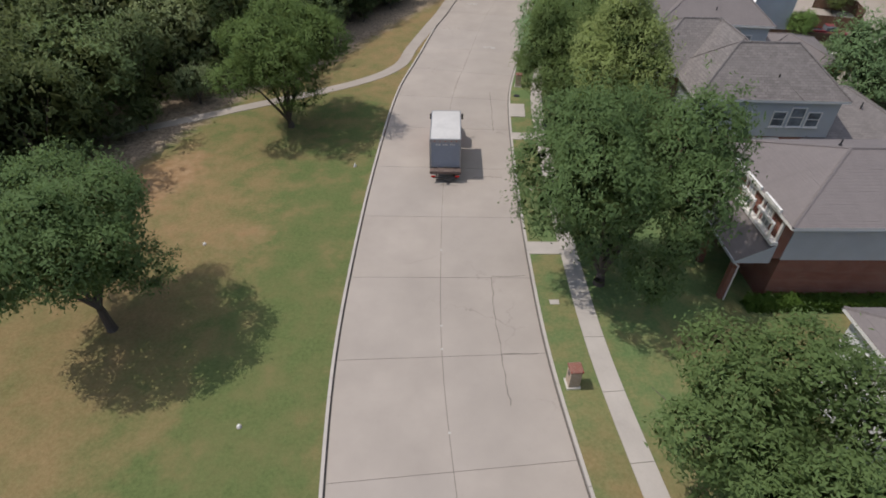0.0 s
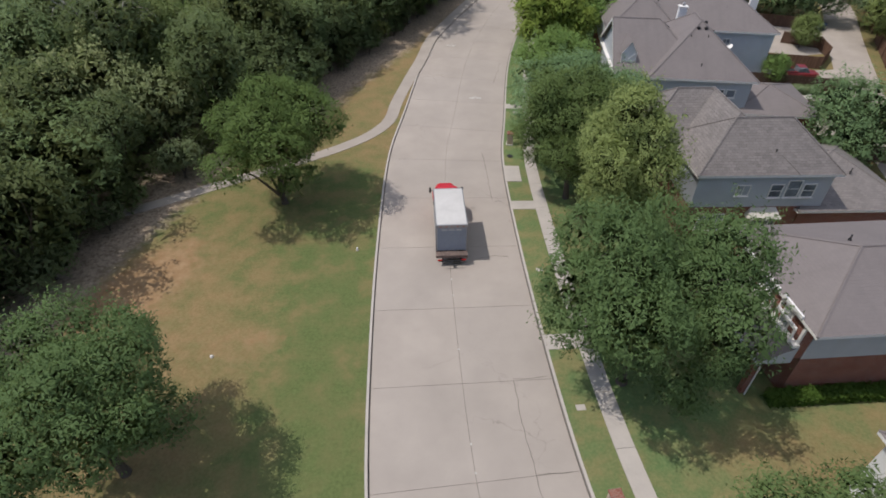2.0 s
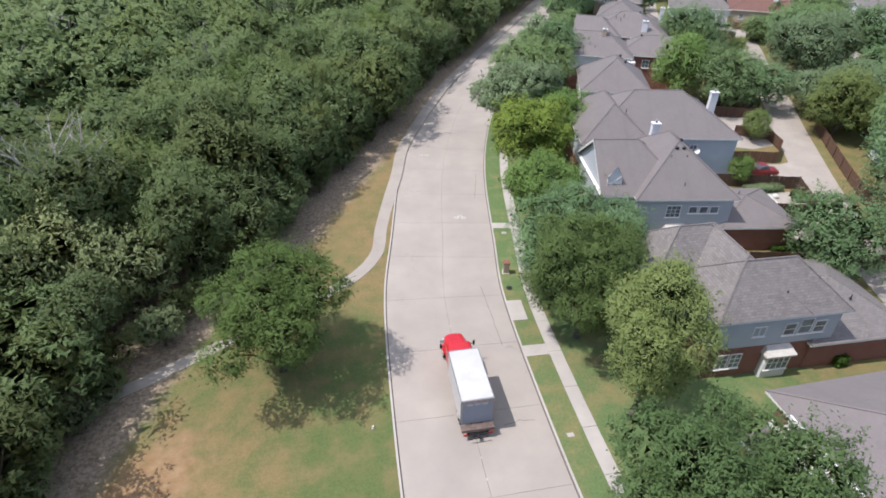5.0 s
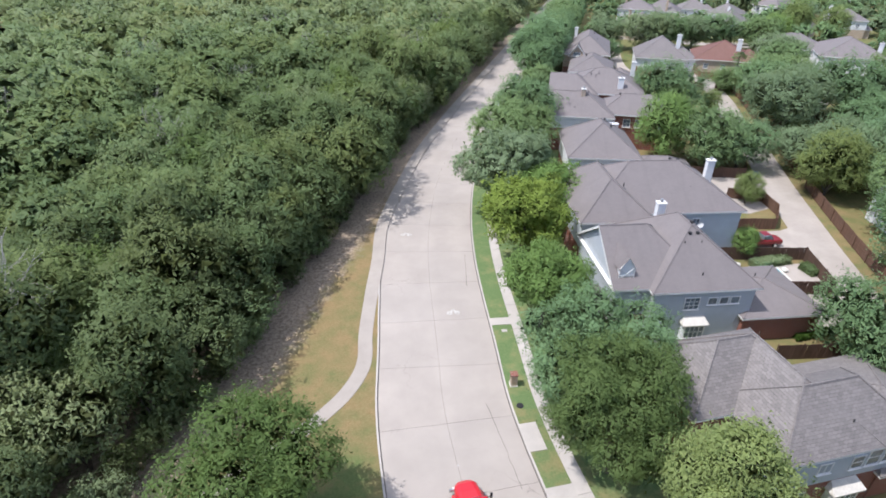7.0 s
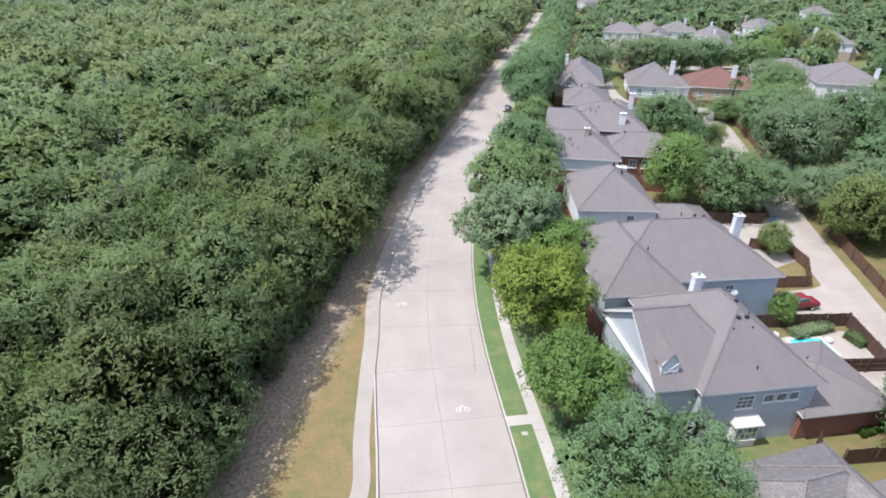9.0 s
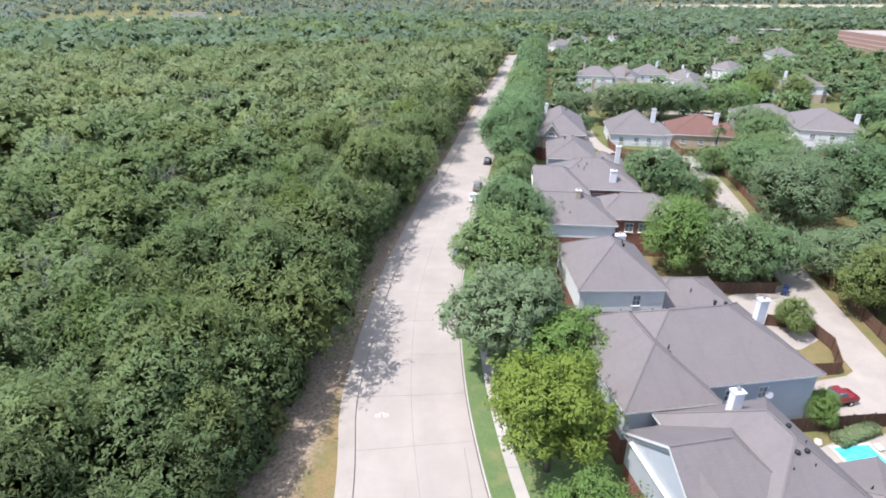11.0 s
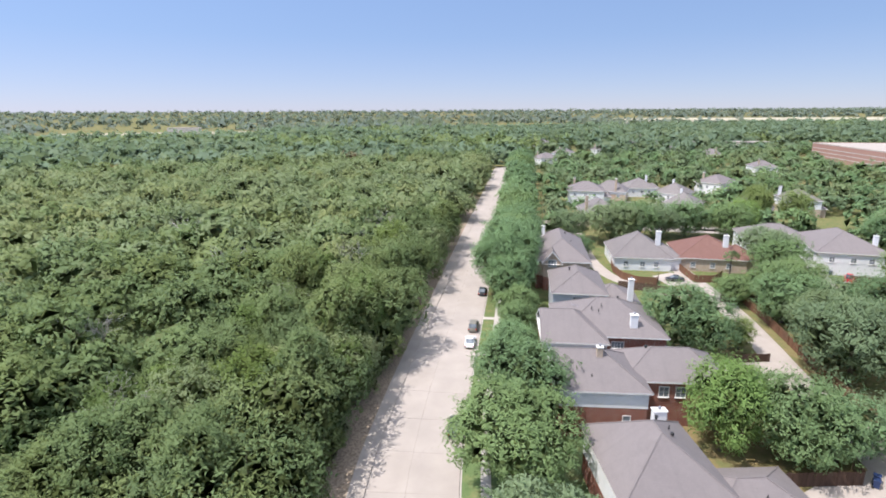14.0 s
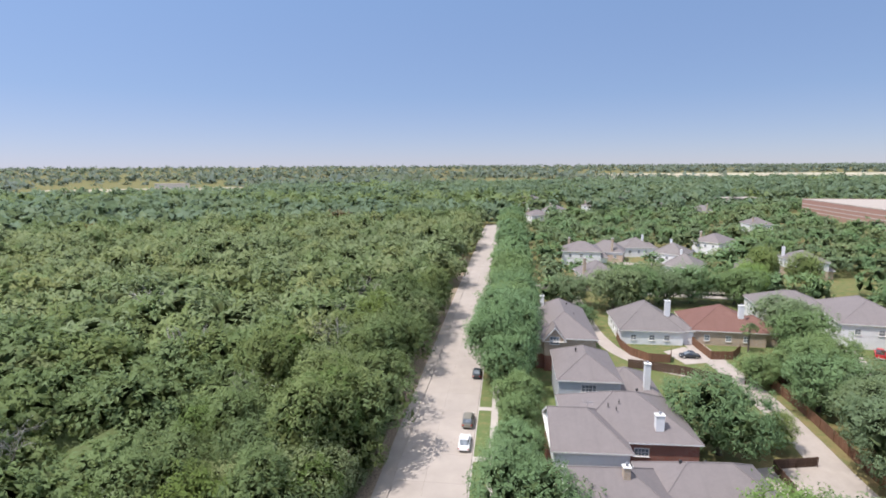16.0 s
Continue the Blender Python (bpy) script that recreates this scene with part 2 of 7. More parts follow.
def wood(name, color):
    b = Nodes(name)
    at = b.place("World")
    m = b.add("ShaderNodeMapping")
    m.inputs["Scale"].default_value = (7, 7, 0.5)
    b.link(at, m.inputs["Vector"])
    col = b.mix(b.steer(b.noise(m.outputs[0], 1.0, 4), 0.3, 0.7), tuple(c * 0.68 for c in color), tuple(c * 1.18 for c in color))
    isle = b.add("ShaderNodeNewGeometry").outputs["Random Per Island"]
    col = b.mix(b.math("MULTIPLY", isle, 0.35), col, tuple(c * 0.55 for c in color))
    col = b.mix(b.math("MULTIPLY", b.steer(b.noise(at, 0.35, 4), 0.45, 0.75), 0.5), col, (color[0] * 0.75, color[1] * 0.85, color[2]))
    return b.finish(col, 0.88, 0, b.bump(b.noise(m.outputs[0], 4.0, 4), 0.35, 0.01), 0.15)


def glass(name, tint=(0.02, 0.026, 0.032), rough=0.06):
    b = Nodes(name)
    at = b.place("Object")
    col = b.mix(b.steer(b.noise(at, 1.5, 2), 0.35, 0.7), tint, tuple(c * 2.2 for c in tint))
    return b.finish(col, rough, 0, None, 0.6)


M_road = road_concrete()
M_joint = concrete("joint_filler", (0.13, 0.115, 0.1))
M_curb = concrete("curb_concrete", (0.46, 0.42, 0.385))
M_walk = concrete("walk_concrete", (0.46, 0.42, 0.38))
M_path = concrete("path_concrete", (0.36, 0.318, 0.278))
M_alley = concrete("alley_concrete", (0.385, 0.338, 0.297))
M_ground = ground_grass()
M_shingle_a = shingles("shingle_weathered_grey", (0.168, 0.148, 0.142), (0.2, 0.178, 0.168))
M_shingle_b = shingles("shingle_taupe", (0.172, 0.149, 0.144), (0.205, 0.18, 0.172))
M_shingle_c = shingles("shingle_red_brown", (0.16, 0.076, 0.057), (0.19, 0.1, 0.08))
M_shingle_d = shingles("shingle_light_grey", (0.18, 0.16, 0.15), (0.21, 0.188, 0.176), 0.2)
M_brick_red = brickwork("red_brick", (0.2, 0.062, 0.043), (0.28, 0.1, 0.068), (0.34, 0.3, 0.26))
M_brick_tan = brickwork("tan_brick", (0.42, 0.31, 0.22), (0.52, 0.4, 0.3), (0.5, 0.46, 0.4))
# red brick paled in its colour to stand for haze over the distance
M_brick_wall = brickwork("hazed_red_brick", (0.38, 0.215, 0.18), (0.43, 0.25, 0.21), (0.42, 0.27, 0.2))
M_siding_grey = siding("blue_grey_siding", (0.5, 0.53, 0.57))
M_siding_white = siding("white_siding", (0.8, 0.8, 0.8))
M_trim = plain("white_trim_paint", (0.78, 0.76, 0.73), 0.5, vary=0.06)
# tint holds the grey-blue of reflected sky in the pane colour
M_glass = glass("sky_tinted_glass", (0.1, 0.115, 0.13), 0.12)
M_shade = plain("window_blind", (0.4, 0.42, 0.44), 0.7)
M_fence = wood("cedar_fence_weathered", (0.17, 0.1, 0.068))
M_fence_dark = wood("cedar_fence_dark", (0.12, 0.075, 0.055))
M_fence_new = wood("cedar_fence_orange", (0.2, 0.108, 0.066))
M_bark = wood("tree_bark", (0.13, 0.105, 0.085))
M_dead = wood("dead_branch", (0.5, 0.46, 0.41))
M_leaf_oak = leaf_matter("oak_leaves", (0.074, 0.124, 0.050), (0.128, 0.206, 0.080), (0.178, 0.270, 0.106))
M_leaf_elm = leaf_matter("elm_leaves", (0.085, 0.142, 0.042), (0.155, 0.235, 0.068), (0.210, 0.295, 0.090))
M_leaf_blue = leaf_matter("live_oak_leaves", (0.138, 0.200, 0.108), (0.232, 0.318, 0.168), (0.300, 0.392, 0.215))
M_leaf_row = leaf_matter("street_row_leaves", (0.125, 0.215, 0.104), (0.215, 0.340, 0.162), (0.285, 0.420, 0.205))
# woodland leaves with the park side's dimness put into the colour
M_leaf_shade = leaf_matter("dimmed_woodland_leaves", (0.078, 0.114, 0.052), (0.134, 0.182, 0.078), (0.190, 0.244, 0.104), span=0.018)
M_leaf_lime = leaf_matter("lime_leaves", (0.150, 0.215, 0.042), (0.255, 0.340, 0.066), (0.320, 0.405, 0.090))
M_leaf_wild = leaf_matter("woodland_leaves", (0.108, 0.164, 0.072), (0.182, 0.255, 0.108), (0.250, 0.330, 0.140), span=0.018)
M_leaf_mid = leaf_matter("canopy_leaves", (0.118, 0.172, 0.080), (0.195, 0.268, 0.122), (0.264, 0.345, 0.156), span=0.014)
# distance haze put into the leaf colour: paler and bluer than near trees
M_leaf_far_haze = leaf_matter("hazed_distant_leaves", (0.105, 0.165, 0.108), (0.172, 0.250, 0.160), (0.235, 0.315, 0.200), span=0.006)
M_leaf_belt_haze = leaf_matter("hazed_belt_leaves", (0.118, 0.165, 0.142), (0.178, 0.228, 0.190), (0.235, 0.285, 0.235), span=0.002)
M_leaf_fresh = leaf_matter("fresh_leaves", (0.162, 0.220, 0.080), (0.265, 0.336, 0.115), (0.324, 0.402, 0.148))
M_leaf_spring = leaf_matter("spring_green_leaves", (0.14, 0.235, 0.07), (0.225, 0.35, 0.1), (0.29, 0.425, 0.13))
M_leaf_pale = leaf_matter("pale_shrub_leaves", (0.162, 0.214, 0.110), (0.250, 0.318, 0.156), (0.325, 0.392, 0.198), span=0.015)
M_leaf_rust = leaf_matter("rusty_dry_leaves", (0.146, 0.103, 0.054), (0.243, 0.177, 0.097), (0.328, 0.243, 0.146))
M_hedge = leaf_matter("hedge_leaves", (0.044, 0.094, 0.016), (0.077, 0.144, 0.028), (0.111, 0.188, 0.033))
M_metal = plain("galvanised_metal", (0.34, 0.34, 0.35), 0.5, 0.7)
M_dark = plain("dark_steel", (0.03, 0.03, 0.032), 0.55, 0.3)
M_rubber = plain("tyre_rubber", (0.018, 0.018, 0.018), 0.85)
M_rust = plain("rusty_liftgate_steel", (0.2, 0.15, 0.13), 0.7, 0.4, vary=0.35, scale=4)
M_box = plain("white_box_panel", (0.6, 0.59, 0.58), 0.45, vary=0.05, scale=2)
M_boxroof = plain("dusty_white_roof", (0.54, 0.525, 0.505), 0.6, vary=0.09, scale=1.2)
M_door_grey = plain("grey_roller_door", (0.27, 0.3, 0.36), 0.5, vary=0.07)
M_red = plain("red_paint", (0.52, 0.02, 0.03), 0.28, vary=0.1, spec=0.6)
M_white_car = plain("white_car_paint", (0.78, 0.78, 0.78), 0.25, vary=0.03, spec=0.6)
M_beige_car = plain("beige_car_paint", (0.2, 0.185, 0.15), 0.28, vary=0.05, spec=0.6)
M_dark_car = plain("dark_car_paint", (0.03, 0.032, 0.035), 0.25, vary=0.05, spec=0.6)
M_maroon = plain("maroon_paint", (0.2, 0.015, 0.02), 0.28, vary=0.1, spec=0.6)
M_chrome = plain("chrome_rim", (0.6, 0.6, 0.6), 0.25, 0.9)
M_lamp_red = plain("red_lens", (0.4, 0.012, 0.01), 0.2)
M_lamp_clear = plain("clear_lens", (0.75, 0.75, 0.72), 0.15)
M_water = glass("pool_water", (0.06, 0.42, 0.5), 0.04)
M_field = plain("dry_field_grass", (0.4, 0.365, 0.27), 0.95, vary=0.3, scale=0.03, spec=0.1)
M_bin = plain("dark_blue_plastic", (0.025, 0.045, 0.12), 0.45, vary=0.08)
M_cap = plain("limestone_cap", (0.6, 0.56, 0.5), 0.8)
M_mark = plain("worn_road_paint", (0.6, 0.58, 0.55), 0.8, vary=0.15, scale=3)


# ---- tools ----
class Mesh:
    """Collects corners, faces and UVs for one mesh."""

    def __init__(self):
        self.v, self.f, self.uv = [], [], []

    def face(self, pts, uv=None):
        i = len(self.v)
        self.v += [tuple(p) for p in pts]
        self.f.append(tuple(range(i, i + len(pts))))
        if uv is None:
            a, b_, c = Vector(pts[0]), Vector(pts[1]), Vector(pts[2])
            ex = (b_ - a).normalized()
            n = ex.cross(c - a)
            ey = n.normalized().cross(ex) if n.length else Vector((0, 0, 1))
            uv = [((Vector(p) - a).dot(ex), (Vector(p) - a).dot(ey)) for p in pts]
        self.uv += list(uv)
        return self

    def box(self, lo, hi, m=None, ch=0.0):
        """A box, its edges cut by ch."""
        (x0, y0, z0), (x1, y1, z1) = lo, hi
        c = min(ch, (x1 - x0) * 0.45, (y1 - y0) * 0.45, (z1 - z0) * 0.45)

        def put(p):
            return tuple(m @ Vector(p)) if m else p

        if c <= 0:
            q = [(x, y, z) for z in (z0, z1) for y in (y0, y1) for x in (x0, x1)]
            for f in ((0, 2, 3, 1), (4, 5, 7, 6), (0, 1, 5, 4), (2, 6, 7, 3), (0, 4, 6, 2), (1, 3, 7, 5)):
                self.face([put(q[k]) for k in f])
            return self
        xs, ys, zs = (x0, x1), (y0, y1), (z0, z1)
        sx, sy, sz = (1, -1), (1, -1), (1, -1)

        def corner(i, j, k, axis):
            p = [xs[i], ys[j], zs[k]]
            for a, s in enumerate((sx[i], sy[j], sz[k])):
                if a != axis:
                    p[a] += s * c
            return put(tuple(p))

        # six faces, twelve cut edges, eight cut corners
        for k, flip in ((0, True), (1, False)):
            r = [corner(i, j, k, 2) for i, j in ((0, 0), (1, 0), (1, 1), (0, 1))]
            self.face(r[::-1] if flip else r)
        for j, flip in ((0, False), (1, True)):
            r = [corner(i, j, k, 1) for i, k in ((0, 0), (1, 0), (1, 1), (0, 1))]
            self.face(r[::-1] if flip else r)
        for i, flip in ((0, True), (1, False)):
            r = [corner(i, j, k, 0) for j, k in ((0, 0), (1, 0), (1, 1), (0, 1))]
            self.face(r[::-1] if flip else r)
        for j in (0, 1):
            for k in (0, 1):
                self.face([corner(0, j, k, 1), corner(1, j, k, 1), corner(1, j, k, 2), corner(0, j, k, 2)])
        for i in (0, 1):
            for k in (0, 1):
                self.face([corner(i, 0, k, 0), corner(i, 1, k, 0), corner(i, 1, k, 2), corner(i, 0, k, 2)])
        for i in (0, 1):
            for j in (0, 1):
                self.face([corner(i, j, 0, 0), corner(i, j, 1, 0), corner(i, j, 1, 1), corner(i, j, 0, 1)])
                for k in (0, 1):
                    self.face([corner(i, j, k, 0), corner(i, j, k, 1), corner(i, j, k, 2)])
        return self

    def tube(self, a, b_, r0, r1, n=8, cap=True):
        a, b_ = Vector(a), Vector(b_)
        d = (b_ - a).normalized()
        u = d.orthogonal().normalized()
        w = d.cross(u)
        ring = [(math.cos(2 * math.pi * k / n), math.sin(2 * math.pi * k / n)) for k in range(n)]
        p0 = [a + (u * c + w * s) * r0 for c, s in ring]
        p1 = [b_ + (u * c + w * s) * r1 for c, s in ring]
        for k in range(n):
            j = (k + 1) % n
            self.face([p0[k], p0[j], p1[j], p1[k]])
        if cap:
            self.face(p1)
            self.face(p0[::-1])
        return self

    def loft(self, rings, close=True):
        for p, q in zip(rings, rings[1:]):
            for k in range(len(p)):
                j = (k + 1) % len(p)
                self.face([p[k], p[j], q[j], q[k]])
        if close:
            self.face(rings[0][::-1])
            self.face(rings[-1])
        return self

    def data(self, name, material, smooth=False):
        me = bpy.data.meshes.new(name)
        me.from_pydata(self.v, [], self.f)
        lay = me.uv_layers.new(name="uv")
        lay.data.foreach_set("uv", np.array(self.uv, dtype=np.float32).ravel())
        me.materials.append(material)
        if smooth:
            me.polygons.foreach_set("use_smooth", [True] * len(me.polygons))
        me.validate()
        return me


def bulk(name, verts, faces, material, normals=None):
    """A mesh of equal polygons from arrays; normals: soft ones, a corner point each."""
    me = bpy.data.meshes.new(name)
    nv, (nf, k) = len(verts), faces.shape
    me.vertices.add(nv)
    me.vertices.foreach_set("co", verts.astype(np.float32).ravel())
    me.loops.add(nf * k)
    me.loops.foreach_set("vertex_index", faces.astype(np.int32).ravel())
    me.polygons.add(nf)
    me.polygons.foreach_set("loop_start", np.arange(0, nf * k, k, dtype=np.int32))
    me.update(calc_edges=True)
    me.materials.append(material)
    if normals is not None:
        me.polygons.foreach_set("use_smooth", np.ones(nf, dtype=bool))
        me.normals_split_custom_set_from_vertices(normals.astype(np.float32))
    return me


def part(name, mesh, material, parent, label="", smooth=False):
    """One mesh object under a thing or under a part."""
    data = mesh.data(name, material, smooth) if isinstance(mesh, Mesh) else mesh
    ob = new(name, data)
    ob.parent = parent
    if label:
        tagged(ob, label)
    return ob


def thing(name, m, label, category, group="", kind=""):
    root = new(name)
    root.empty_display_size = 0.3
    root.matrix_basis = m
    return tagged(root, label, category, group, kind)


def ground_z(x, y):
    u = np.clip((np.asarray(y, dtype=float) - 45) / 105.0, 0, 1)
    far_off = np.clip((np.hypot(x, y) - 1300) / 3200.0, 0, 1)
    return 2.2 * u * u * (3 - 2 * u) + 26.0 * far_off * far_off * (3 - 2 * far_off)


LAWN = 0.13

# ---- the street's centre line ----
CENTRE = np.array([(14, -75), (9, -45), (4.2, -15), (1.9, 2), (0.75, 12), (0.05, 20), (-0.05, 29), (0.25, 42), (1.3, 58),
                   (2.7, 65.2), (5.95, 82.2), (9.5, 95), (15.4, 110.5), (23.2, 126), (33.7, 144.5), (38.6, 153), (95, 250), (152, 346.5), (224, 470)])


def spline(ctrl, step=1.0):
    """Points about every step metres along a Catmull-Rom curve (centripetal), smoothed once."""
    out = []
    p = np.vstack([2 * ctrl[0] - ctrl[1], ctrl, 2 * ctrl[-1] - ctrl[-2]]).astype(float)
    for i in range(1, len(p) - 2):
        a, b_, c, d = p[i - 1:i + 3]
        t0 = 0.0
        t1 = t0 + np.linalg.norm(b_ - a) ** 0.5
        t2 = t1 + np.linalg.norm(c - b_) ** 0.5
        t3 = t2 + np.linalg.norm(d - c) ** 0.5
        for t in np.linspace(t1, t2, max(3, int(np.linalg.norm(c - b_) / 0.5)), endpoint=False):
            a1 = (t1 - t) / (t1 - t0) * a + (t - t0) / (t1 - t0) * b_
            a2 = (t2 - t) / (t2 - t1) * b_ + (t - t1) / (t2 - t1) * c
            a3 = (t3 - t) / (t3 - t2) * c + (t - t2) / (t3 - t2) * d
            b1 = (t2 - t) / (t2 - t0) * a1 + (t - t0) / (t2 - t0) * a2
            b2 = (t3 - t) / (t3 - t1) * a2 + (t - t1) / (t3 - t1) * a3
            out.append((t2 - t) / (t2 - t1) * b1 + (t - t1) / (t2 - t1) * b2)
    out.append(p[-2])
    q = np.array(out)
    s = np.concatenate([[0], np.cumsum(np.linalg.norm(np.diff(q, axis=0), axis=1))])
    n = max(2, int(round(s[-1] / step)) + 1)
    at = np.linspace(0, s[-1], n)
    return np.stack([np.interp(at, s, q[:, 0]), np.interp(at, s, q[:, 1])], 1)


ROAD = spline(CENTRE, 0.6)
for _ in range(20):
    ROAD[1:-1] = 0.25 * ROAD[:-2] + 0.5 * ROAD[1:-1] + 0.25 * ROAD[2:]
S_ROAD = np.concatenate([[0], np.cumsum(np.linalg.norm(np.diff(ROAD, axis=0), axis=1))])
S_ZERO = float(np.interp(0, ROAD[:, 1], S_ROAD))


def along(s, d=0.0):
    """The point s metres along the street past y = 0 and d metres to the right of its middle, and its heading in degrees."""
    s = np.asarray(s, dtype=float) + S_ZERO
    x, y = np.interp(s, S_ROAD, ROAD[:, 0]), np.interp(s, S_ROAD, ROAD[:, 1])
    e = 1.5
    tx = np.interp(s + e, S_ROAD, ROAD[:, 0]) - np.interp(s - e, S_ROAD, ROAD[:, 0])
    ty = np.interp(s + e, S_ROAD, ROAD[:, 1]) - np.interp(s - e, S_ROAD, ROAD[:, 1])
    n = np.hypot(tx, ty)
    tx, ty = tx / n, ty / n
    return x + ty * d, y - tx * d, np.degrees(np.arctan2(-tx, ty))


def side(x, y):
    """How far a point lies to the right of the street's middle, and its s."""
    k = np.argmin((ROAD[:, 0] - x) ** 2 + (ROAD[:, 1] - y) ** 2)
    k = min(max(k, 1), len(ROAD) - 2)
    t = ROAD[k + 1] - ROAD[k - 1]
    t = t / np.linalg.norm(t)
    return float((x - ROAD[k, 0]) * t[1] - (y - ROAD[k, 1]) * t[0]), float(S_ROAD[k] - S_ZERO)


def slab(name, s0, s1, d0, d1, lift, thick, material, step=1.2, nd=2):
    """A curved slab along the street between s0..s1 and d0..d1."""
    ns = max(2, int(math.ceil((s1 - s0) / step)) + 1)
    ss, dd = np.linspace(s0, s1, ns), np.linspace(d0, d1, nd)
    v, f = [], []
    for s in ss:
        for d in dd:
            x, y, _ = along(s, d)
            v.append((x, y, ground_z(x, y) + lift))
    for i in range(ns - 1):
        for j in range(nd - 1):
            a = i * nd + j
            f.append((a, a + 1, a + nd + 1, a + nd))
    top = len(v)
    v += [(x, y, z - thick) for x, y, z in v]
    rim = [i * nd for i in range(ns)] + [(ns - 1) * nd + j for j in range(1, nd)] + [i * nd + nd - 1 for i in range(ns - 2, -1, -1)] + [j for j in range(nd - 2, 0, -1)]
    for a, b_ in zip(rim, rim[1:] + rim[:1]):
        f.append((b_, a, a + top, b_ + top))
    me = bpy.data.meshes.new(name)
    me.from_pydata(v, [], f)
    at = me.attributes.new("lane", "FLOAT", "POINT")
    lane = np.array([max(0.0, 1 - abs(abs((k % top) % nd * (d1 - d0) / (nd - 1) + d0) - 1.7) / 1.3) for k in range(len(v))], dtype=np.float32)
    at.data.foreach_set("value", lane)
    me.materials.append(material)
    me.validate()
    return me


def strip_path(name, points, width, lift, thick, material, smooth_step=0.8):
    """A walk or drive of even width along a curve, with thickness."""
    c = spline(np.array(points, dtype=float), smooth_step)
    t = np.gradient(c, axis=0)
    t /= np.linalg.norm(t, axis=1)[:, None]
    nrm = np.stack([t[:, 1], -t[:, 0]], 1)
    w = np.interp(np.linspace(0, 1, len(c)), np.linspace(0, 1, len(np.atleast_1d(width))), np.atleast_1d(width))[:, None]
    l_, r_ = c - nrm * w / 2, c + nrm * w / 2
    n = len(c)
    v, f = [], []
    for row in (l_, r_):
        for x, y in row:
            v.append((x, y, float(ground_z(x, y)) + lift))
    for row in (l_, r_):
        for x, y in row:
            v.append((x, y, float(ground_z(x, y)) + lift - thick))
    for i in range(n - 1):
        f.append((i, n + i, n + i + 1, i + 1))
        f.append((i + 1, 2 * n + i + 1, 2 * n + i, i))
        f.append((n + i, 3 * n + i, 3 * n + i + 1, n + i + 1))
    f.append((0, 2 * n, 3 * n, n))
    f.append((2 * n - 1, 4 * n - 1, 3 * n - 1, n - 1))
    me = bpy.data.meshes.new(name)
    me.from_pydata(v, [], f)
    me.materials.append(material)
    me.validate()
    return me


def flat_patch(name, corners, lift, thick, material):
    """A level slab with the given corners (counter-clockwise)."""
    mb = Mesh()
    z = [float(ground_z(x, y)) + lift for x, y in corners]
    top = [(x, y, h) for (x, y), h in zip(corners, z)]
    mb.face(top)
    for a, b_ in zip(top, top[1:] + top[:1]):
        mb.face([(*b_[:2], b_[2]), a, (*a[:2], a[2] - thick), (*b_[:2], b_[2] - thick)])
    return mb.data(name, material)


# ---- ground, lawns and street ----
EDGE_Y = np.array([-80, 0, 20, 30, 42, 54, 61, 71, 79, 87, 99, 117, 135, 146])
EDGE_X = np.array([-80, -48, -38.5, -33.6, -30.2, -26.2, -21.6, -16.4, -12.8, -8.2, -1.8, 7.2, 17.8, 23.8])


def woods_edge(y):
    """The x at which the woods begin, going left, at a given y."""
    y = np.asarray(y, dtype=float)
    return np.where(y < 146, np.interp(y, EDGE_Y, EDGE_X), 23.8 + (y - 146) * 0.584)


def blot(x, y, cx, cy, rx, ry, turn=0.0):
    a = math.radians(turn)
    u = ((x - cx) * math.cos(a) + (y - cy) * math.sin(a)) / rx
    w = (-(x - cx) * math.sin(a) + (y - cy) * math.cos(a)) / ry
    return np.exp(-(u * u + w * w))


def ground_state(x, y):
    """Dryness, bare soil, leaf litter and watered lawn at a place, each 0 to 1."""
    gap = x - woods_edge(y)
    litter = np.clip(1.15 - gap / np.where(y > 58, 8.0, 5.5), 0, 1) * np.clip((330 - y) / 60, 0, 1)
    d = np.interp(y, ROAD[:, 1], ROAD[:, 0])
    left = x < d
    bare = 0.95 * blot(x, y, -24.5, 38, 4.5, 9, -25) + 0.7 * blot(x, y, -27, 12, 7, 5) + 0.55 * blot(x, y, -13.5, 31, 2.8, 3.6) + 0.45 * blot(x, y, -18.5, 31.5, 3.4, 4)
    bare = bare + np.where(y > 66, 0.15 * blot(x, y, -8, 76, 3, 8, -22), 0)
    dry = 0.34 + 0.26 * blot(x, y, -20, 28, 9, 16, -15) + 0.25 * blot(x, y, -27, 8, 8, 9)
    dry = dry - 0.34 * blot(x, y, -10, 22, 4.5, 30) + np.where(y > 56, 0.22, 0) * np.clip((330 - y) / 60, 0, 1)
    right = 0.12 + 0.17 * np.clip((60 - y) / 6, 0, 1) * np.clip((10.5 - (x - d)) / 1.5, 0, 1) + 0.5 * blot(x, y, 20, 20, 8.0, 4.0) + 0.25 * blot(x, y, 12.5, 44, 3, 6) + np.where(y < 16, 0.2, 0)
    dry = np.where(left, dry, right + np.clip((y - 150) / 300, 0, 0.25) + 0.34 * np.clip((x - d - 26) / 6, 0, 1) * np.clip((150 - y) / 30, 0, 1))
    bare = np.where(left, bare, 0.0)
    lush = np.where(left, 0.0, np.clip((170 - y) / 40, 0, 1) * np.clip((31 - (x - d)) / 6, 0, 1))
    return np.clip(dry, 0, 1), np.clip(bare, 0, 1), np.where(left, litter, 0), lush


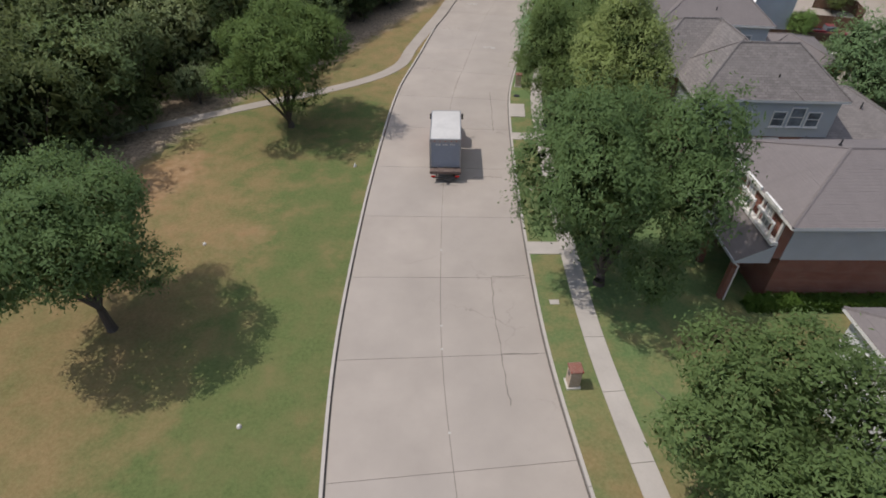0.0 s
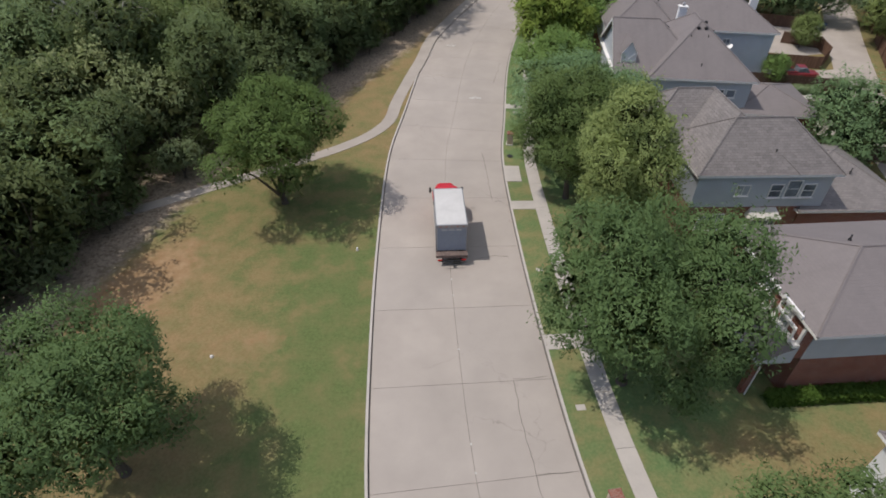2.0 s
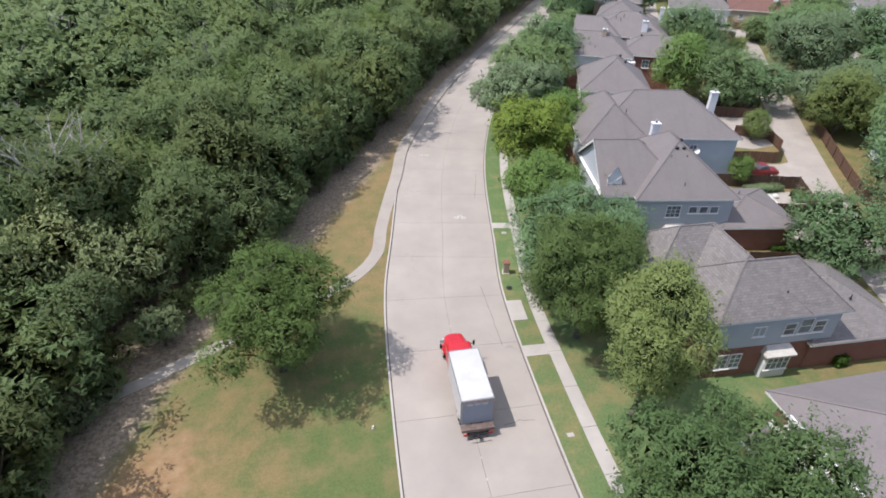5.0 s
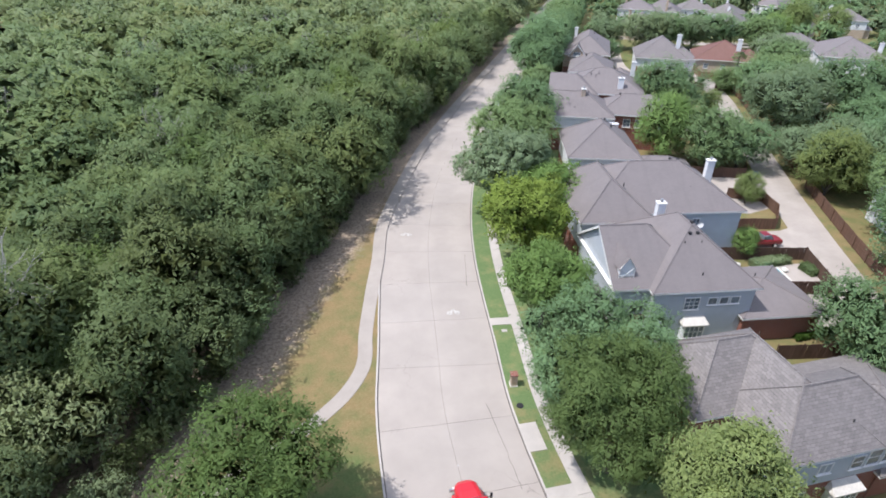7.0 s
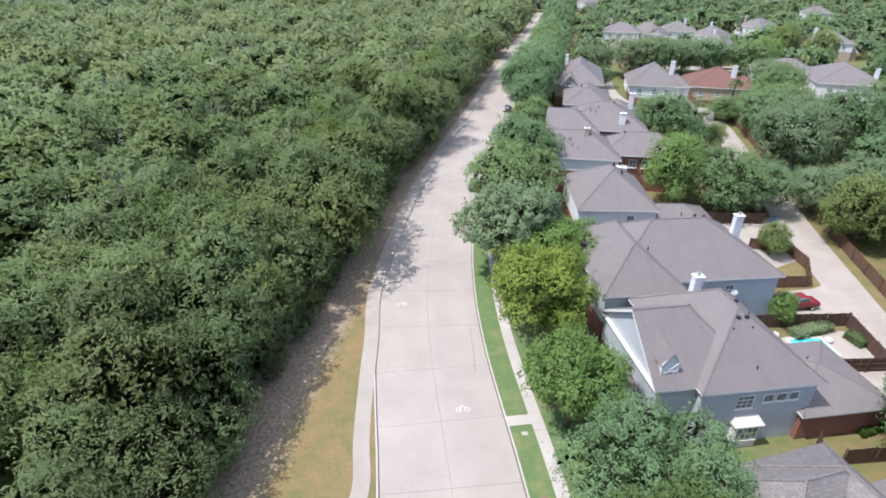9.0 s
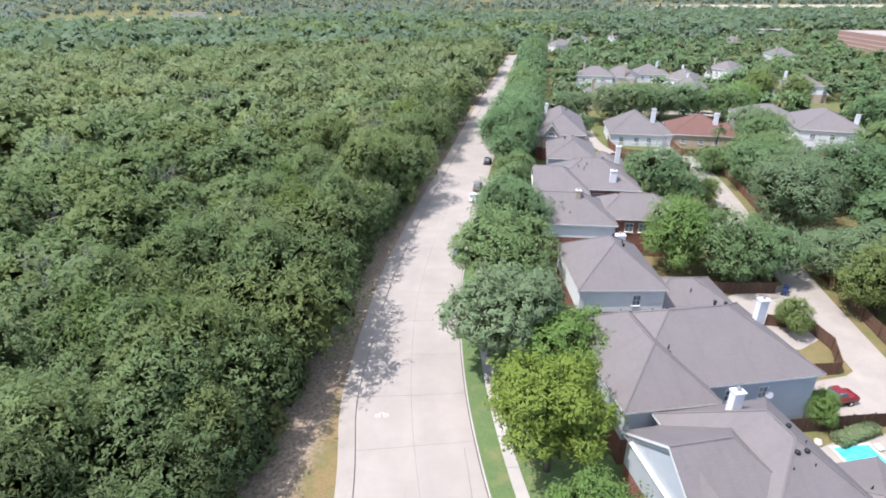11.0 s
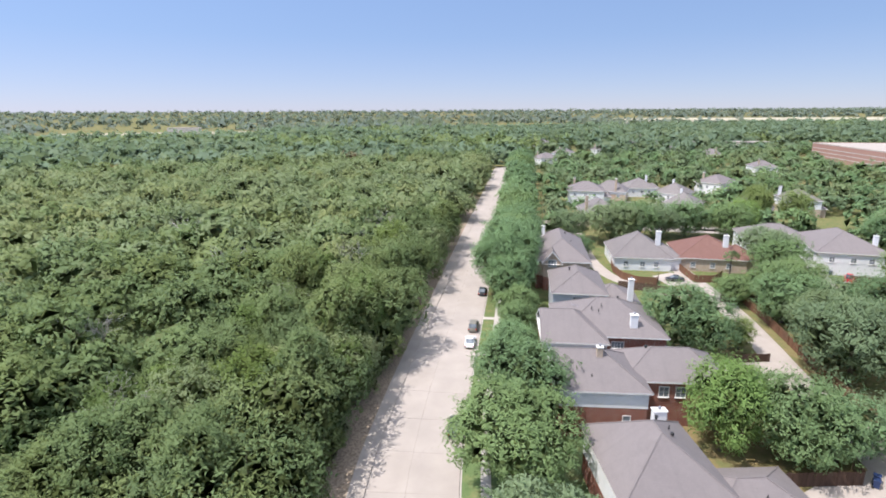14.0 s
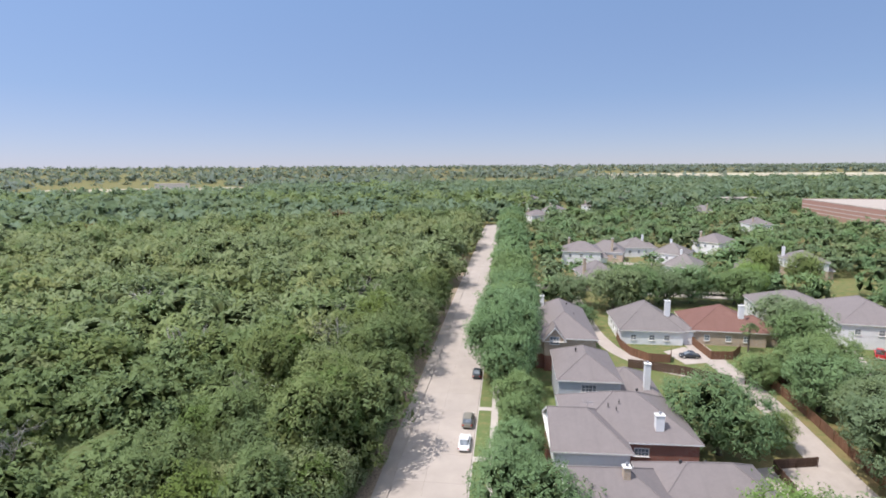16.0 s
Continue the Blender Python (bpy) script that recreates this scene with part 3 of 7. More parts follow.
def sheet(name, xs, ys, lift, states=True):
    gx, gy = np.meshgrid(xs, ys)
    v = np.stack([gx.ravel(), gy.ravel(), (ground_z(gx, gy) + lift).ravel()], 1)
    nx, ny = len(xs), len(ys)
    i = (np.arange(ny - 1)[:, None] * nx + np.arange(nx - 1)[None]).ravel()
    me = bulk(name, v, np.stack([i, i + 1, i + nx + 1, i + nx], 1), M_ground)
    put_state(me, v)
    return me


def put_state(me, v):
    for key, values in zip(("dry", "bare", "litter", "lush"), ground_state(v[:, 0], v[:, 1])):
        at = me.attributes.new(key, "FLOAT", "POINT")
        at.data.foreach_set("value", values.astype(np.float32))


far = np.array([250, 300, 400, 600, 1000, 1800, 3200, 5500, 9000])
xs = np.concatenate([-far[::-1], np.arange(-225, 250, 6), far + 0.0])
ys = np.concatenate([-far[:6][::-1], np.arange(-225, 500, 6), far[3:]])
tagged(new("ground", sheet("ground", xs, ys, -0.15)), "dry open ground reaching the horizon", "ground", kind="structure")


def lawn(name, s_range, d_list, label):
    """A lawn that follows the curb."""
    ss = np.arange(*s_range)
    v = np.array([[*along(s, d)[:2], 0] for s in ss for d in d_list])
    v[:, 2] = ground_z(v[:, 0], v[:, 1]) + LAWN
    n = len(d_list)
    i = (np.arange(len(ss) - 1)[:, None] * n + np.arange(n - 1)[None]).ravel()
    me = bulk(name, v, np.stack([i, i + 1, i + n + 1, i + n], 1), M_ground)
    put_state(me, v)
    tagged(new(name, me), label, "lawn", kind="structure")


HALF = 6.1
field = flat_patch("ground_field", [(-235, 945), (70, 960), (60, 1450), (-300, 1450)], 0.3, 0.4, M_field)
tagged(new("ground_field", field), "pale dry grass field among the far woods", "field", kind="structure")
east_field = flat_patch("ground_field_east", [(1740 + u * 0.83 + w * 0.55, 1210 - u * 0.55 + w * 0.83) for u, w in ((-620, -330), (620, -330), (620, 330), (-620, 330))], 1.2, 2.5, M_field)
tagged(new("ground_field_east", east_field), "pale dry open land beyond the houses", "field", kind="structure")
lawn("ground_lawn_west", (-60, 470, 2.0), -np.concatenate([[HALF + 0.15], np.arange(8, 40, 1.6), np.arange(42, 131, 8)])[::-1], "mown park lawn with dry tan patches beside the woods")
lawn("ground_lawn_east", (-60, 470, 2.0), np.concatenate([[HALF + 0.15], np.arange(8, 20, 1.6), np.arange(22, 131, 6)]), "green front lawns along the street")

# the street: concrete slabs, two to a bay, with filled joints between them
road = thing("road", Matrix(), "pale worn concrete street with joints and cracks", "road", kind="structure")
part("road_bed", slab("road_bed", -60, 470, -HALF, HALF, -0.025, 0.1, M_joint, 3.0, 3), None, road, "dark joint filler")
JOINTS = [-60, -50, -43, -36, -29, -22, -15, -8, -1, 6.2, 13.4, 20.4, 27.2, 34.2, 41.6, 49.2]
while JOINTS[-1] < 462:
    JOINTS.append(JOINTS[-1] + 7.3)
pieces_late = []
for s0, s1 in zip(JOINTS, JOINTS[1:]):
    for d0, d1 in ((-HALF, -0.012), (0.012, HALF)):
        pieces_late.append((s0, s1, d0, d1))

for name, d0, d1 in (("curb_west", -HALF - 0.17, -HALF), ("curb_east", HALF, HALF + 0.17)):
    curb = thing(name, Matrix(), "light concrete curb along the street", "curb", kind="structure")
    gap_at = [-60, *range(-54, 461, 6), 470]
    for s0, s1 in zip(gap_at, gap_at[1:]):
        part("curb_section", slab("curb_section", s0, s1 - 0.03, d0, d1, 0.15, 0.35, M_curb, 1.5, 2), None, curb)
    part("gutter", slab("gutter", -60, 470, *((-HALF, -HALF + 0.1) if d0 < 0 else (HALF - 0.1, HALF)), 0.004, 0.02, M_joint, 1.5, 2), None, curb, "dark gutter seam")

# right-hand sidewalk in panels and the short walks to the curb
sidewalk = thing("pavement_east", Matrix(), "narrow concrete sidewalk between grass strips", "sidewalk", kind="structure")
for k in range(-12, 100):
    s0 = k * 4.3
    part("panel", slab("panel", s0, s0 + 4.27, 8.45, 9.65, LAWN + 0.045, 0.12, M_walk, 1.5, 2), None, sidewalk)
for s0, s1 in ((29.6, 31.0), (47.0, 48.4), (69.6, 70.8), (149.6, 150.9), (166.2, 167.5), (110, 111.2)):
    part("lead_walk", slab("lead_walk", s0, s1, HALF + 0.17, 8.45, LAWN + 0.04, 0.12, M_walk, 1.0, 2), None, sidewalk)
part("curb_inlet_top", slab("curb_inlet_top", 52.0, 55.2, HALF + 0.17, 7.75, LAWN + 0.05, 0.15, M_walk, 1.0, 2), None, sidewalk, "concrete drain inlet cover")
lid = Mesh()
lx, ly, _ = along(57.5, 6.95)
lid.tube((lx, ly, float(ground_z(lx, ly)) + LAWN), (lx, ly, float(ground_z(lx, ly)) + LAWN + 0.05), 0.33, 0.33, 20)
part("manhole_lid", lid, M_dark, sidewalk, "dark iron manhole lid")

# the winding path on the park side, coming back along the curb
path_west = tagged(new("path_west", strip_path("path_west", [(-47, 41), (-39, 44.5), (-32, 47.2), (-27.5, 49.3), (-20.8, 53.2), (-13.6, 57.3), (-9.8, 59.8), (-7.0, 62.3), (-5.0, 65.5), (-4.0, 70.5), (-2.1, 78), (-0.3, 84.5), (1.7, 92.8), (5.0, 101), (9.2, 110.3), (14, 120.3), (21, 133), (29, 147), (60, 200), (110, 286), (180, 406)], [1.3, 1.5, 2.0, 2.1, 2.1, 2.0, 2.0, 2.0, 2.0], LAWN + 0.04, 0.1, M_path)), "winding pale concrete footpath beside the woods", "path", kind="structure")

# the alley behind the houses, its branches and the drives
alley = thing("road_alley", Matrix(), "pale concrete alley with driveway aprons behind the houses", "alley", kind="structure")
part("alley_slab", strip_path("alley_slab", [(46, 40), (49, 50), (53.4, 60.5), (58.8, 71.4), (63.6, 80.4), (70, 92), (76.2, 102.6), (82, 114.5), (88.5, 125), (94.8, 135.5), (100, 145.5), (104.5, 155), (111.5, 170), (119, 184)], [5.0, 5.0, 5.4, 5.4, 5.2, 5.0, 4.8, 4.6, 4.4], LAWN + 0.03, 0.12, M_alley), None, alley)
part("alley_slab", strip_path("alley_slab", [(100, 147), (94.5, 150), (90, 158), (89, 167), (92, 178), (101, 196), (112, 215)], 3.6, LAWN + 0.034, 0.12, M_alley), None, alley)
part("alley_slab", strip_path("alley_slab", [(112, 124), (121, 131.5), (131, 142), (142, 153), (150, 163)], [4, 4.5, 5, 5], LAWN + 0.03, 0.12, M_alley), None, alley)
for corners in ([(44.5, 57.5), (48, 57.2), (54.5, 60.5), (56, 64), (50, 65), (45.5, 62)],
                [(46, 74.6), (57, 70.9), (61.5, 74), (63, 78.5), (57.5, 77.5), (47.5, 78.8)],
                [(51.5, 85.5), (57, 83), (66, 84.5), (72.5, 95), (64, 96.5), (54, 95.5)],
                [(97, 156), (104.2, 154.5), (107, 160), (105.4, 164.5), (98.8, 164)],
                [(38.5, 37.5), (46.5, 36.5), (48.5, 46), (41, 48)],
                [(69, 118.5), (76.5, 112.5), (84, 115), (86.5, 119.5), (73, 123)],
                [(119, 129), (127, 127), (131.5, 135), (124, 139)]):
    part("driveway_apron", flat_patch("driveway_apron", corners, LAWN + 0.038, 0.12, M_alley), None, alley)
for k, (x, y) in enumerate(((150, 200), (163, 195), (120, 226), (175, 250))):
    part("side_street", strip_path("side_street", [(x - 14, y + 10), (x, y), (x + 16, y - 12)], 7, LAWN + 0.03, 0.1, M_alley), None, alley)


# ---- trees ----
def ico(level=1):
    bm = bmesh.new()
    bmesh.ops.create_icosphere(bm, subdivisions=level, radius=1.0)
    v = np.array([q.co[:] for q in bm.verts])
    f = np.array([[q.index for q in p.verts] for p in bm.faces])
    bm.free()
    return v, f


ICO2 = ico(2)


def unit(a):
    return a / np.maximum(np.linalg.norm(a, axis=-1, keepdims=True), 1e-9)


def leaf_cloud(rng, n, radius, height, base, leaf, lumps, inner=16, lean=0.0, shape=0.0, hull=0.84, dome=0.0, bunch=0.45, per=18, big=(0.27, 0.44), spread=0.7, wide=0.36):
    """Corners and triangles of a crown: leaves in bunches on the outside of a few overlapping lumps, closed inside by larger sprays.
    base: height of the crown's foot. shape: 0 round, towards 1 a pointed top. dome: the share of lumps on an upper dome."""
    half = height / 2
    c = unit(rng.normal(size=(lumps, 3))) * (rng.random((lumps, 1)) ** 0.45) * spread
    if dome:
        ang, rad = rng.uniform(0, 2 * math.pi, lumps), np.sqrt(rng.random(lumps)) * 0.72
        flat = np.stack([np.cos(ang) * rad, np.sin(ang) * rad, -0.55 + 1.1 * np.sqrt(1 - rad ** 2) - 0.2 * rng.random(lumps)], 1)
        c = np.where((rng.random(lumps) < dome)[:, None], flat, c)
    taper = 1 - shape * np.clip(c[:, 2] + 0.35, 0, 1)
    rc = radius * rng.uniform(*big, lumps) * (0.7 + 0.3 * taper)
    squash = np.array([1, 1, min(1.15, max(0.75, half / radius))])
    cen = np.stack([c[:, 0] * radius * taper, c[:, 1] * radius * taper, base + half + c[:, 2] * half], 1)
    cen[:, 0] += lean * (c[:, 2] + 1)
    # bunches, kept where no other lump covers them
    want = max(3, n // per)
    pick = rng.choice(lumps, want * 3, p=rc ** 2 / (rc ** 2).sum())
    d = unit(rng.normal(size=(want * 3, 3)) + np.array([0, 0, 0.3]))
    spot = cen[pick] + d * rc[pick][:, None] * rng.uniform(0.84, 1.1, (want * 3, 1)) * squash
    away = np.linalg.norm((spot[:, None] - cen[None]) / squash, axis=2) / rc[None]
    away[np.arange(len(pick)), pick] = 9
    order = np.argsort(away.min(axis=1) < 0.86, kind="stable")[:want]
    pick, d, spot = pick[order], d[order], spot[order]
    loose = rng.random(want) < 0.12
    spot[loose] += (d[loose] * 0.7 + np.array([0, 0, 0.5])) * rc[pick][loose][:, None] * rng.uniform(0.1, 0.5, (loose.sum(), 1))
    who = rng.integers(0, want, n)
    off = rng.normal(size=(n, 3)) * (bunch * rng.uniform(0.55, 1.3, want))[who][:, None] * 0.55
    d, p = d[who], spot[who] + off
    soft = unit(d * 0.72 + off / bunch * 0.24 + rng.normal(size=(n, 3)) * 0.1 + np.array([0, 0, 0.6]))
    nrm = unit(d * 0.5 + rng.normal(size=(n, 3)) * 0.55 + np.array([0, 0, 0.55]))
    a = unit(np.cross(nrm, rng.normal(size=(n, 3))))
    b_ = np.cross(nrm, a)
    size = leaf * rng.uniform(0.55, 1.3, (n, 1))
    droop = nrm * size * rng.uniform(-0.3, 0.1, (n, 1))
    corners = np.stack([p - a * size * 0.75, p + b_ * size * wide + a * size * 0.1, p + a * size * 0.7 - b_ * size * wide * 0.7 + droop], 1)
    face_n = np.cross(corners[:, 1] - corners[:, 0], corners[:, 2] - corners[:, 0])
    turn = (face_n * soft).sum(1) < 0
    corners[turn] = corners[turn][:, [0, 2, 1]]
    faces = np.arange(3 * n).reshape(n, 3)
    v = corners.reshape(-1, 3)
    # sparser, larger sprays inside close the crown
    m = lumps * inner
    ip = np.repeat(np.arange(lumps), inner)
    di = unit(rng.normal(size=(m, 3)))
    q = cen[ip] + di * rc[ip][:, None] * rng.uniform(hull * 0.7, hull, (m, 1)) * squash
    ai = unit(np.cross(di + rng.normal(size=(m, 3)) * 0.4, rng.normal(size=(m, 3))))
    bi = unit(np.cross(di, ai))
    breadth = rc[ip][:, None] * rng.uniform(0.85, 1.5, (m, 1)) / math.sqrt(inner)
    inside = np.stack([q - ai * breadth, q + bi * breadth * 0.9, q + ai * breadth - bi * breadth * 0.5], 1).reshape(-1, 3)
    fi = np.arange(3 * m).reshape(m, 3) + len(v)
    ni = unit(di * 0.72 + np.array([0, 0, 0.6]))
    normals = np.concatenate([np.repeat(soft, 3, axis=0), np.repeat(ni, 3, axis=0)])
    return np.concatenate([v, inside]), np.concatenate([faces, fi]), cen, normals


def trunk_mesh(rng, reach, cen, base, girth, split=None, limbs=5):
    """A tapered trunk that forks into limbs towards the crown's clumps."""
    mb = Mesh()
    split = split if split else base * 0.9
    top = Vector((rng.normal() * 0.15, rng.normal() * 0.15, split))
    mb.tube((0, 0, -0.3), (0, 0, 0.25), girth * 1.5, girth * 1.1, 9, False)
    mb.tube((0, 0, 0.25), top, girth * 1.1, girth * 0.8, 9, False)
    order = rng.permutation(len(cen))[:limbs]
    for k in order:
        e = Vector(cen[k])
        mid = top.lerp(e, 0.5) + Vector((0, 0, 0.12 * (e - top).length)) + Vector(rng.normal(size=3) * 0.15)
        mb.tube(top, mid, girth * 0.55, girth * 0.32, 6, False)
        mb.tube(mid, e, girth * 0.32, girth * 0.1, 5, False)
        for _ in range(2):
            q = e + Vector(rng.normal(size=3)) * reach * 0.16
            mb.tube(mid.lerp(e, 0.5), q, girth * 0.14, girth * 0.04, 4, False)
    return mb.data("trunk", M_bark, True)


def tree_kind(name, seed, radius, height, base, leaf, count, lumps, material, girth, label, lean=0.0, shape=0.0, inner=30, group="", dome=0.35, hull=0.9, bunch=0.45, per=18, big=(0.27, 0.44), spread=0.7, fork=None, limbs=5):
    rng = np.random.default_rng(seed)
    v, f, cen, nm = leaf_cloud(rng, count, radius, height, base, leaf, lumps, inner, lean, shape, hull, dome, bunch, per, big, spread)
    root = thing(name, Matrix(), label, "tree", group)
    part("trunk", trunk_mesh(rng, radius, cen, base, girth, fork, limbs), None, root)
    part("crown", bulk("crown", v, f, material, nm), None, root)
    return root


def stand(ob, x, y, turn=0.0, scale=1.0, tall=1.0, lift=LAWN):
    ob.matrix_basis = pose(x, y, float(ground_z(x, y)) + lift, 0, 0, turn) @ Matrix.Diagonal((scale, scale, scale * tall, 1))
    return ob


def place_copy(ob, x, y, turn=0.0, scale=1.0, tall=1.0, lift=LAWN):
    made = copy_thing(ob, Matrix())
    return stand(made, x, y, turn, scale, tall, lift)


# park trees on the lawn
park = tree_kind("lawn_tree", 11, 6.0, 8.3, 2.0, 0.145, 52000, 34, M_leaf_oak, 0.26, "broad green shade tree on the park lawn", lean=-0.3, inner=150, bunch=0.4, per=22, hull=0.98, big=(0.16, 0.32), spread=0.84)
stand(park, -19.7, 22.2, 20, 1.02, 1.1)
park2 = tree_kind("lawn_tree", 12, 6.2, 8.0, 2.5, 0.145, 40000, 28, M_leaf_elm, 0.24, "airy light green tree with several stems on the lawn", fork=0.7, limbs=8, inner=110, bunch=0.4, per=22, hull=0.98, big=(0.2, 0.36), spread=0.74)
stand(park2, -14.8, 49.0, 0, 1.15, 0.95)

# trees in front of the houses
street_oak = tree_kind("street_tree", 21, 6.6, 11.0, 0.5, 0.145, 62000, 38, M_leaf_oak, 0.3, "large dense green oak beside the sidewalk", group="street trees", inner=150, bunch=0.4, per=22, hull=0.98, big=(0.16, 0.32), spread=0.84)
stand(street_oak, 10.4, 26.4, 0, 1.06, 1.22)
street_elm = tree_kind("street_tree", 22, 5.2, 10.8, 0.9, 0.145, 44000, 34, M_leaf_fresh, 0.24, "upright yellow-green tree beside the sidewalk", shape=0.8, group="street trees", inner=150, bunch=0.4, per=22, hull=0.98, big=(0.16, 0.32), spread=0.84)
stand(street_elm, 12.7, 38.4, 0, 1.15, 1.2)
street_dark = tree_kind("street_tree", 23, 5.6, 9.2, 1.9, 0.145, 50000, 32, M_leaf_oak, 0.26, "rounded dark green tree beside the sidewalk", group="street trees", inner=150, bunch=0.4, per=22, hull=0.98, big=(0.16, 0.32), spread=0.84)
stand(street_dark, 12.2, 48.2, 0, 1.08, 1.12)
street_full = tree_kind("street_tree", 20, 6.6, 10.4, 0.6, 0.165, 34000, 34, M_leaf_row, 0.3, "big full green tree beside the sidewalk", group="street trees", inner=120, bunch=0.4, per=22, hull=0.98, big=(0.2, 0.36), spread=0.8)
stand(street_full, 14.2, 55.2, 130, 1.08, 1.05)
place_copy(street_dark, 13.1, 10.9, 60, 1.12, 0.84)
street_lime = tree_kind("street_tree", 24, 4.5, 7.0, 1.7, 0.22, 17000, 26, M_leaf_lime, 0.2, "bright lime green tree beside the sidewalk", shape=0.15, group="street trees", inner=150, bunch=0.4, per=22, hull=0.98, big=(0.2, 0.36), spread=0.74)
stand(street_lime, 17.4, 77.8, 0, 1.42, 1.05)
street_green = tree_kind("street_tree", 27, 4.2, 6.4, 1.2, 0.2, 16000, 24, M_leaf_spring, 0.2, "fresh green round tree beside the sidewalk", shape=0.1, group="street trees", inner=150, bunch=0.4, per=22, hull=0.98, big=(0.2, 0.36), spread=0.74)
stand(street_green, 14.7, 66.6, 0, 1.25, 1.15)
street_live = tree_kind("street_tree", 25, 6.0, 7.8, 1.6, 0.25, 24000, 30, M_leaf_blue, 0.3, "wide grey-green live oak over the curb", group="street trees", inner=150, bunch=0.4, per=22, hull=0.98, big=(0.2, 0.36), spread=0.74)
stand(street_live, 21.0, 92.4, 0, 1.36, 0.98)
place_copy(street_green, 24.4, 87.2, 140, 1.45, 1.0)
street_fresh = tree_kind("street_tree", 26, 5.2, 8.6, 1.1, 0.21, 13000, 26, M_leaf_row, 0.25, "full green tree in the row along the curb", shape=0.2, group="street trees", big=(0.32, 0.5))
stand(street_fresh, 28.2, 108.8, 0, 1.52, 0.86)
row_dark = tree_kind("street_tree", 28, 5.2, 8.6, 1.1, 0.21, 12500, 24, M_leaf_row, 0.25, "deep green tree in the row along the curb", group="street trees", big=(0.32, 0.5))
stand(row_dark, 34.6, 119.6, 0, 1.2, 1.1)
row_far = tree_kind("street_tree", 29, 5.2, 8.6, 0.8, 0.36, 4600, 20, M_leaf_row, 0.25, "green tree far along the row at the curb", group="street trees", big=(0.34, 0.52), inner=16)
stand(row_far, *(float(v) for v in along(446, 12)[:2]), 0, 1.5, 1.1)
row_rng = np.random.default_rng(5)
for k, (s, d, sc, kind) in enumerate(((138, 12.0, 0.64, 1), (147, 12.6, 0.64, 0), (155, 12.8, 0.66, 1), (163, 12.6, 0.72, 0), (172, 11.0, 0.92, 0), (180, 9.4, 1.12, 0), (183, 10.8, 1.14, 0), (192, 11.0, 1.12, 0),
                                       (200, 11.6, 1.2, 0), (208, 11.5, 1.1, 1), (217, 12.0, 1.15, 0), (226, 12, 1.1, 0), (237, 12.5, 1.0, 1), (248, 12, 1.1, 0), (260, 12, 1.1, 0),
                                       (272, 12.5, 1.1, 1), (286, 12, 1.1, 0), (300, 12.5, 1.2, 0), (315, 12, 1.1, 1), (330, 12, 1.2, 0), (347, 12, 1.2, 0), (365, 12, 1.2, 1), (384, 12, 1.2, 0), (404, 12, 1.3, 0), (425, 12, 1.3, 1))):
    x, y, _ = along(s, d)
    place_copy(row_far if s > 232 else (street_fresh, row_dark)[kind], float(x), float(y), 57 * k, sc * 1.22 * float(row_rng.uniform(0.92, 1.08)), float(row_rng.uniform(1.05, 1.25)))

# garden and alley trees
yard_oak = tree_kind("yard_tree", 31, 5.0, 7.0, 0.9, 0.21, 12350, 24, M_leaf_row, 0.25, "round deep green tree behind a garden fence", group="yard trees", bunch=0.5, dome=0.2, big=(0.32, 0.5), inner=34)
stand(yard_oak, 43.5, 52.6, 0, 1.1)
yard_live = tree_kind("yard_tree", 32, 5.2, 6.6, 0.8, 0.21, 12350, 24, M_leaf_blue, 0.25, "spreading grey-green oak beside the alley", group="yard trees", bunch=0.5, dome=0.2, big=(0.32, 0.5), inner=34)
stand(yard_live, 87.4, 109.6, 0, 1.75)
yard_pale = tree_kind("yard_tree", 33, 4.2, 7.8, 0.8, 0.21, 11050, 22, M_leaf_fresh, 0.2, "pale yellow-green tree beside the alley", shape=0.5, group="yard trees", bunch=0.5, dome=0.2, big=(0.32, 0.5), inner=34)
stand(yard_pale, 72.2, 84.6, 0, 1.32)
yard_light = tree_kind("yard_tree", 34, 4.0, 7.6, 0.9, 0.21, 11050, 22, M_leaf_spring, 0.2, "fresh green tree behind the house", shape=0.4, group="yard trees", bunch=0.5, dome=0.2, big=(0.32, 0.5), inner=34)
stand(yard_light, 55.6, 105.0, 0, 1.3, 1.15)
